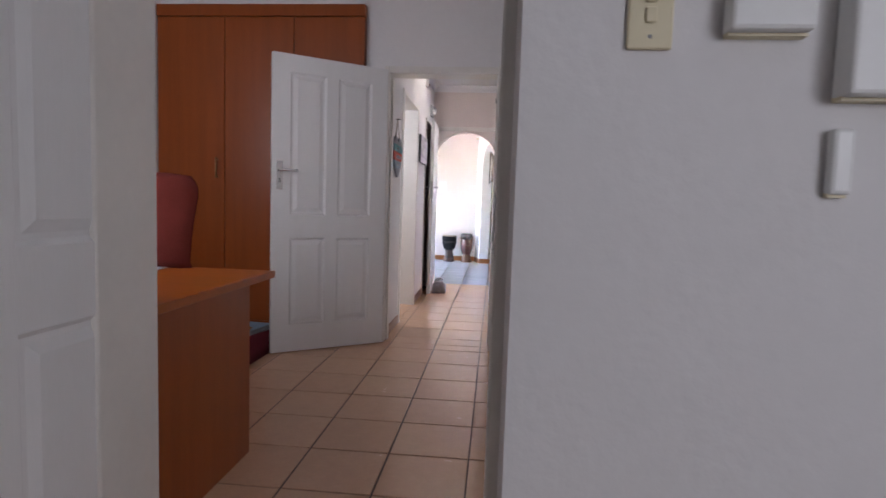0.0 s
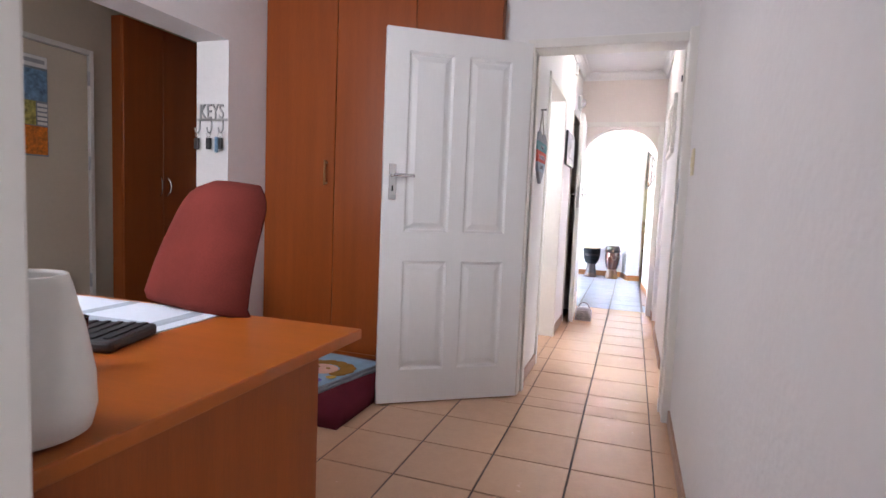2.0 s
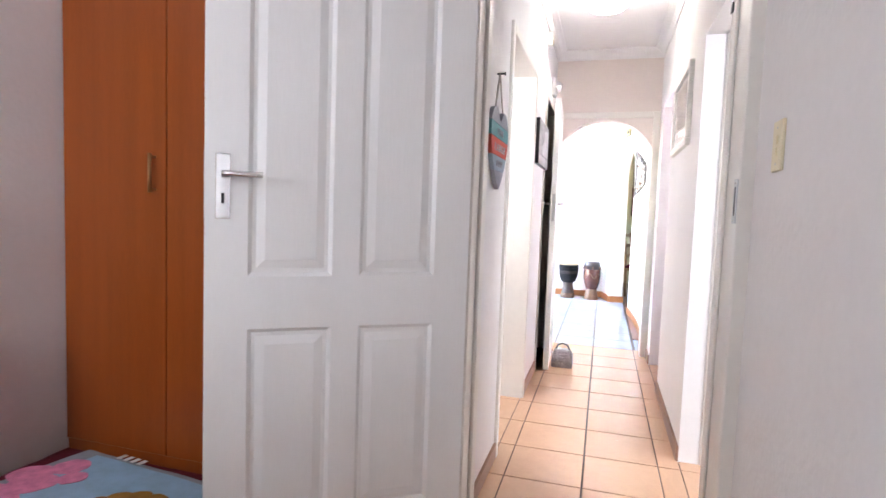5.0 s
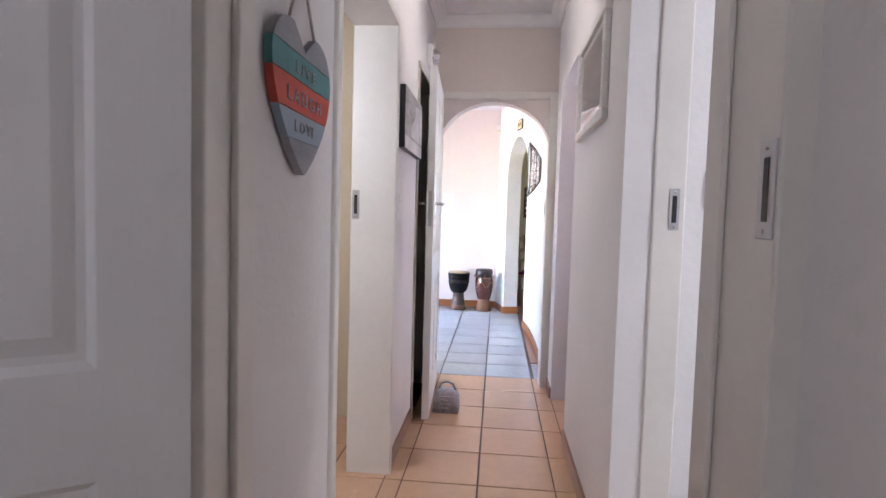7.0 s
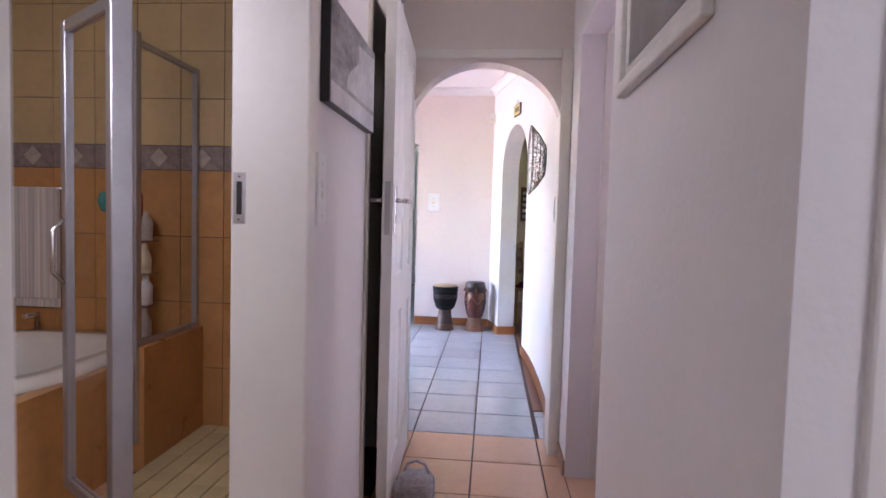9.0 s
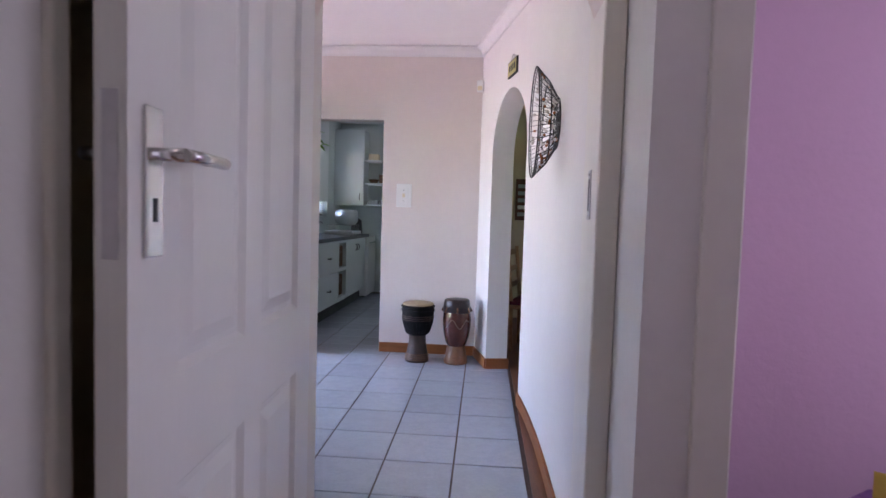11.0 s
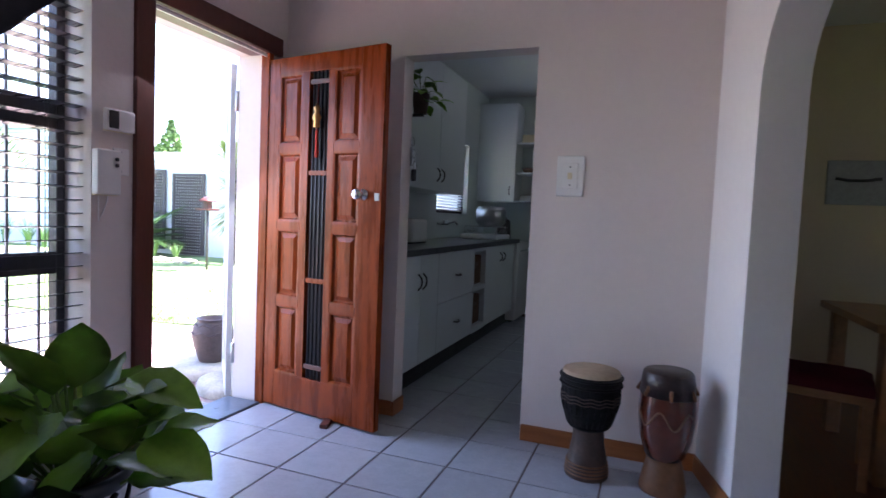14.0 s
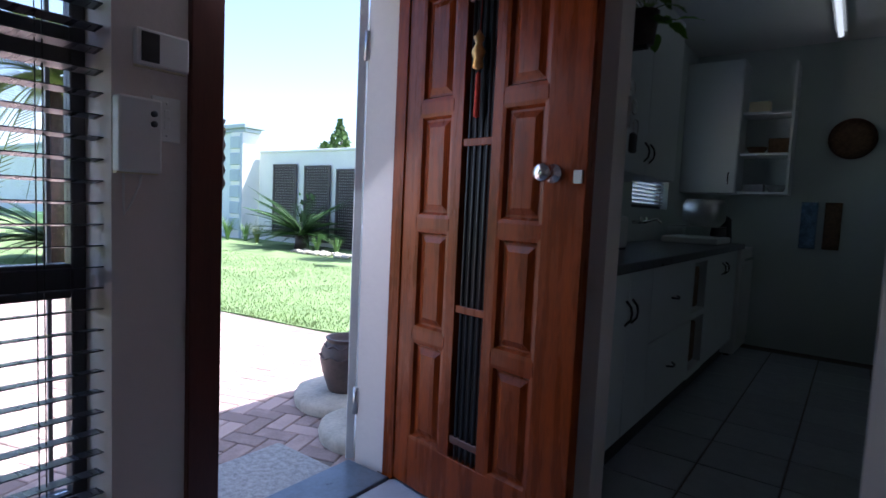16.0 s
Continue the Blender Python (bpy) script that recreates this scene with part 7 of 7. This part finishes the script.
FROND = mat("cycad_leaf", (0.05, 0.115, 0.025), 0.5, vary=0.4, scale=6, fine=40, rnd=0.4)
FROND_L = mat("palm_leaf", (0.16, 0.21, 0.05), 0.5, vary=0.4, scale=6, fine=40, rnd=0.4)


def frond(l, lift, droop, pairs, leaflet, material):
    """A feather leaf along +x: a curved rib with leaflets both sides."""
    bm = bmesh.new()
    pts = []
    for i in range(13):
        u = i / 12
        pts.append(Vector((l * u * math.cos(lift * (1 - u)), 0, l * (math.sin(lift) * u - droop * u * u))))
    tube(pts, 0.014, 5, bm, taper=0.004)
    for k in range(pairs):
        u = 0.12 + 0.86 * k / pairs
        i = min(11, int(u * 12))
        p = pts[i].lerp(pts[i + 1], u * 12 - i)
        ll = leaflet * math.sin(math.pi * (0.15 + 0.8 * u)) + 0.03
        for s in (-1, 1):
            tip = p + Vector((ll * 0.55, s * ll * 0.85, ll * 0.22))
            w = Vector((0.016, 0, 0.002))
            v = [bm.verts.new(q_) for q_ in (p - w, p + w, p.lerp(tip, 0.6) + w, tip, p.lerp(tip, 0.6) - w)]
            bm.faces.new(v)
    return mesh_of("frond", bm, material)


def crown(name, label, cat, x, y, z, l, leaflet, n, material, trunk_h, trunk_r, lifts, droop, pairs=26, seed=1):
    t = thing(name, label, cat, pose(x, y, z))
    r = random.Random(seed)
    part("trunk", tube([(0, 0, -0.05), (0.02, 0.01, trunk_h * 0.5), (0, 0, trunk_h)], trunk_r, 12, taper=trunk_r * 0.85), DRUM_STEM, t)
    meshes = [frond(l, a, droop, pairs, leaflet, material) for a in lifts]
    for k in range(n):
        o = new("frond", meshes[k % len(meshes)])
        o.parent = t
        o.matrix_basis = pose(0, 0, trunk_h, r.uniform(-12, 12), r.uniform(-8, 8), k * 137.5 + r.uniform(-10, 10)) @ Matrix.Scale(r.uniform(0.8, 1.1), 4)
    return t


crown("cycad", "spiky dark green cycad in the garden bed", "plant", -12.55, 10.75, GZ, 1.45, 0.20, 60, FROND, 0.35, 0.2, (1.25, 0.95, 0.6, 0.3, 0.1), 0.25, 30, 2)
crown("palm", "tall palm with drooping fronds beyond the window", "palm", -10.5, 4.5, GZ, 1.9, 0.5, 46, FROND_L, 2.9, 0.16, (1.1, 0.7, 0.3, 0.0, -0.2), 0.75, 40, 4)
crown("cycad", "green cycad near the hall window", "plant", -12.0, 4.95, GZ + 0.02, 1.15, 0.24, 48, FROND, 0.3, 0.18, (1.2, 0.8, 0.5, 0.2), 0.35, 30, 6)
BLADE = mat("strap_leaf", (0.12, 0.22, 0.06), 0.6, vary=0.35, scale=10)


def tuft(x, y, h, n, seed, material=BLADE):
    r = random.Random(seed)
    bm = bmesh.new()
    for k in range(n):
        a, l = r.uniform(0, 6.28), h * r.uniform(0.6, 1.1)
        o = r.uniform(0.1, 0.55)
        pts = [Vector((0.04 * math.cos(a), 0.04 * math.sin(a), 0)) + Vector((o * l * math.cos(a) * u * u, o * l * math.sin(a) * u * u, l * (u - 0.35 * o * u * u))) for u in (0, 0.35, 0.7, 1)]
        w = Vector((-math.sin(a), math.cos(a), 0)) * 0.018
        row = [(bm.verts.new(p - w * (1 - i / 3.2)), bm.verts.new(p + w * (1 - i / 3.2))) for i, p in enumerate(pts)]
        for (a0, a1), (b0, b1) in zip(row, row[1:]):
            bm.faces.new((a0, a1, b1, b0))
    return single("strap_plant", bm, material, "tuft of green strap-leaved plant in the bed", "plant", pose(x, y, GZ), "strap-leaved tufts")


for k, (x_, y_, h_) in enumerate(((-16.4, 10.6, 0.85), (-15.6, 10.5, 0.8), (-15.0, 10.7, 0.6), (-14.3, 10.6, 0.65), (-17.2, 10.5, 0.9), (-11.4, 10.3, 0.5), (-18.0, 10.6, 0.8), (-10.9, 10.5, 0.45))):
    tuft(x_, y_, h_, 60, k, BLADE if k != 3 else FROND_L)
rk = random.Random(8)
bm = bmesh.new()
for k in range(70):
    p = Vector((-11.9 + 1.9 * rk.random(), 9.85 + 0.5 * rk.random(), GZ + 0.02))
    s_ = rk.uniform(0.03, 0.09)
    r_ = bmesh.ops.create_icosphere(bm, subdivisions=1, radius=s_, matrix=Matrix.Translation(p) @ Matrix.Diagonal((1.2, 1, 0.7, 1)))
tagged(new("pebbles", mesh_of("pebbles", bm, ROCK)), "pale pebbles in the garden bed", "stones", kind="stuff")
bf = thing("bird_feeder", "small dark brown bird feeder on a post", "bird feeder", pose(-8.6, 9.1, GZ))
part("post", tube([(0, 0, 0), (0, 0, 1.25)], 0.025, 8), LATTICE, bf)
part("tray", boxes((-0.16, -0.16, 1.22, 0.16, 0.16, 1.26), bevel=0.004), WOOD_DARK, bf)
part("feeder_post", boxes((-0.06, -0.06, 1.26, 0.06, 0.06, 1.40)), WOOD_DARK, bf)
part("roof", lathe([(0.24, 1.40), (0.24, 1.42), (0.09, 1.49), (0, 1.50)], 4), WOOD_DARK, bf)
bb = thing("bird_bath", "dark bird bath on the lawn", "bird bath", pose(-12.5, 6.02, GZ))
part("bowl", lathe([(0.05, 0.72), (0.32, 0.80), (0.33, 0.83), (0.25, 0.80), (0, 0.78)], 24), CLAY, bb)
part("pillar", lathe([(0.2, 0), (0.18, 0.05), (0.06, 0.1), (0.05, 0.6), (0.08, 0.74)], 16), CLAY, bb)
ob_ = thing("obelisk_trellis", "brown wooden garden obelisk on the lawn", "trellis", pose(-13.5, 7.02, GZ))
for sx in (-1, 1):
    for sy in (-1, 1):
        part("post", tube([(0.27 * sx, 0.27 * sy, 0), (0.07 * sx, 0.07 * sy, 1.5)], 0.018, 6), WOOD_DARK, ob_)
for k in range(8):
    h_ = 0.15 + 0.17 * k
    w_ = 0.27 - 0.2 * h_ / 1.5
    for sx in (-1, 1):
        part("slat", boxes((-w_, sx * w_ - 0.008, h_, w_, sx * w_ + 0.008, h_ + 0.03)), WOOD_DARK, ob_)
        part("slat", boxes((sx * w_ - 0.008, -w_, h_, sx * w_ + 0.008, w_, h_ + 0.03)), WOOD_DARK, ob_)
part("cap", boxes((-0.09, -0.09, 1.5, 0.09, 0.09, 1.54), bevel=0.006), WOOD_DARK, ob_)

yc = thing("yucca", "tall spiky yucca in the bed by the garden wall", "plant", pose(-9.15, 10.4, GZ))
part("trunk", tube([(0, 0, -0.05), (0.05, 0, 1.0), (0.0, 0.03, 2.5)], 0.09, 10, taper=0.06), DRUM_STEM, yc)
ry = random.Random(21)
bm = bmesh.new()
for k in range(560):
    a, h_ = ry.uniform(0, 6.28), 0.9 + 1.9 * ry.random()
    l = ry.uniform(0.45, 0.8)
    up = -0.5 + 1.3 * (h_ - 0.9) / 1.9 + ry.uniform(-0.3, 0.3)
    d = Vector((math.cos(a) * math.cos(up), math.sin(a) * math.cos(up), math.sin(up)))
    w = Vector((-math.sin(a), math.cos(a), 0)) * 0.016
    p = Vector((0.04 * math.cos(a), 0.04 * math.sin(a), min(h_, 2.5)))
    q_ = p + d * l * 0.5 + Vector((0, 0, 0.02))
    v = [bm.verts.new(c_) for c_ in (p - w, p + w, q_ + w, p + d * l, q_ - w)]
    bm.faces.new(v)
part("crown", bm, FROND_L, yc, "crown of long pointed leaves")
LEAFY = mat("tree_foliage", (0.07, 0.13, 0.03), 0.8, vary=0.5, scale=3, fine=20)


def tree(x, y, h, w, seed, label):
    t = thing("tree", label, "tree", pose(x, y, GZ))
    r = random.Random(seed)
    part("trunk", tube([(0, 0, -0.1), (0.1, 0, h * 0.4), (0, 0.1, h * 0.85)], 0.16, 8, taper=0.04), DRUM_STEM, t)
    for k in range(5):
        a = k * 1.3
        part("limb", tube([(0.05, 0, h * (0.35 + 0.08 * k)), (w * 0.4 * math.cos(a), w * 0.4 * math.sin(a), h * (0.5 + 0.08 * k))], 0.05, 6, taper=0.015), DRUM_STEM, t)
    vs_, fs_ = [], []
    for k in range(1500):
        u = r.random()
        rad = w * (1 - u) ** 0.6 * (0.55 + 0.5 * r.random()) * (1 + 0.25 * math.sin(u * 17 + seed))
        a = r.uniform(0, 6.28)
        p = Vector((rad * math.cos(a), rad * math.sin(a), h * (0.25 + 0.78 * u)))
        s = r.uniform(0.06, 0.16)
        d = Vector((r.uniform(-1, 1), r.uniform(-1, 1), r.uniform(-1, 1))).normalized()
        e = d.orthogonal().normalized() * s * 0.5
        n = len(vs_)
        vs_ += [tuple(p - e), tuple(p + d * s), tuple(p + e), tuple(p - d * s)]
        fs_.append((n, n + 1, n + 2, n + 3))
    me_ = bpy.data.meshes.new("crown")
    me_.from_pydata(vs_, [], fs_)
    me_.materials.append(LEAFY)
    c_ = new("crown", me_)
    c_.parent = t
    return t


tree(-19.4, 18.2, 4.7, 0.8, 1, "slim green tree beyond the garden wall")
tree(-24.5, 14.5, 4.2, 1.4, 2, "small tree beyond the boundary wall")
tree(-13.6, 12.4, 2.85, 0.8, 3, "flowering shrub above the garden wall")

# outer wall of the house by the entrance
setting("wall_outer", boxes((-2.58, 3.34, -0.15, -2.34, 5.4, 2.9), (-2.58, 6.45, -0.15, -2.34, 7.3, 2.9), (-2.58, 5.4, -0.15, -2.34, 6.45, 1.15), (-2.58, 5.4, 2.0, -2.34, 6.45, 2.9)), PLASTER_OUT, "plastered outer house wall", "wall")
# unseen slab added to block sun; its west edge sets the paving's shade
setting("roof", boxes((-2.75, -9.8, 2.92, 3.9, 7.6, 3.0)), LATTICE, "unseen flat slab added over the rooms to block sun", "roof")

# ---- floor tiles ----
tile_meshes = {}
for m_ in (TILE_TERRA, TILE_GREY):
    bm = bmesh.new()
    t_ = 0.1668
    rings = [[bm.verts.new((sx * k, sy * k, z)) for sx, sy in ((-1, -1), (1, -1), (1, 1), (-1, 1))] for k, z in ((t_, -0.007), (t_, -0.0015), (t_ - 0.002, 0.0))]
    for a, b in zip(rings, rings[1:]):
        for i in range(4):
            bm.faces.new((a[i], a[(i + 1) % 4], b[(i + 1) % 4], b[i]))
    bm.faces.new(rings[-1])
    tile_meshes[m_.name] = mesh_of("tile", bm, m_)


def lay_tiles(x0, y0, x1, y1, material):
    """Tiles on the one grid of the house, cut at the room's edges."""
    for i in range(math.floor(x0 / S), math.ceil(x1 / S)):
        for j in range(math.floor(y0 / S), math.ceil(y1 / S)):
            a, b = max(x0, i * S), min(x1, (i + 1) * S)
            c, d = max(y0, j * S), min(y1, (j + 1) * S)
            if b - a < 0.02 or d - c < 0.02:
                continue
            o = new("tile", tile_meshes[material.name])
            o.parent = floor_ob
            o.location = ((a + b) / 2, (c + d) / 2, 0)
            o.scale = ((b - a) / S, (d - c) / S, 1)


lay_tiles(-2.18, -6.55, 0.44, -3.27, TILE_TERRA)
lay_tiles(-2.6, -7.2, 0.9, -6.56, TILE_TERRA)
lay_tiles(-0.42, -3.27, 0.44, 0.0, TILE_TERRA)
lay_tiles(-1.6, -2.54, -0.421, -0.75, TILE_TERRA)
lay_tiles(0.441, -3.06, 0.62, -2.27, TILE_TERRA)
lay_tiles(0.441, -1.15, 0.62, -0.45, TILE_TERRA)
lay_tiles(-2.33, 0.0, 0.36, 3.25, TILE_GREY)
lay_tiles(-1.70, 3.25, -0.3, 6.9, TILE_GREY)
lay_tiles(0.361, 0.0, 0.44, 1.9, TILE_GREY)

# ---- paving bricks in herringbone ----
BRICK = mat("paving_brick", (0.40, 0.30, 0.265), 0.85, vary=0.25, scale=8, fine=60, rnd=0.7, bump=0.5, bump_scale=70, spec=0.2)
BL, BW = 0.222, 0.111
bm = bmesh.new()
rings = [[bm.verts.new((sx * (BL / 2 - k), sy * (BW / 2 - k), z)) for sx, sy in ((-1, -1), (1, -1), (1, 1), (-1, 1))] for k, z in ((0.003, -0.05), (0.003, -0.004), (0.008, 0.0))]
for a, b in zip(rings, rings[1:]):
    for i in range(4):
        bm.faces.new((a[i], a[(i + 1) % 4], b[(i + 1) % 4], b[i]))
bm.faces.new(rings[-1])
brick_me = mesh_of("brick", bm, BRICK)
spots = []
c45, s45 = math.cos(radians(20)), math.sin(radians(20))
for i in range(-60, 61):
    for j in range(-60, 61):
        k = (i - j) % 4
        if k not in (0, 2):
            continue
        # one brick each way per cell of the herringbone
        if k == 0:
            u, v, turn = (i + 1.0) * BW, (j + 0.5) * BW, 0
        else:
            u, v, turn = (i + 0.5) * BW, (j + 0.0) * BW, 90
        x, y = -4.0 + u * c45 - v * s45, 3.2 + u * s45 + v * c45
        if x > -2.72 or y > lawn_edge(x) - 0.14 or y < 0.0 or x < -9.5:
            continue
        if -3.15 < x < -2.6 and 2.1 < y < 3.05:
            continue
        spots.append((x, y, turn))
near = sorted(spots, key=lambda p: abs(p[0] + 3.6) + abs(p[1] - 3.5))
for x, y, turn in near[:300]:
    o = new("brick", brick_me)
    o.parent = pave
    o.location = (x, y, GZ + 0.004 + 0.003 * noise.noise(Vector((x * 3, y * 3, 0))))
    o.rotation_euler = (0, 0, radians(20 + turn))
vs_, fs_ = [], []
for x, y, turn in near[300:]:
    m_ = pose(x, y, GZ + 0.004, 0, 0, 20 + turn)
    n = len(vs_)
    vs_ += [tuple(m_ @ v.co) for v in brick_me.vertices]
    fs_ += [tuple(n + i for i in p.vertices) for p in brick_me.polygons]
me = bpy.data.meshes.new("far_bricks")
me.from_pydata(vs_, [], fs_)
me.materials.append(BRICK)
fb_ = new("brick_field", me)
fb_.parent = pave
tagged(fb_, kind="stuff")
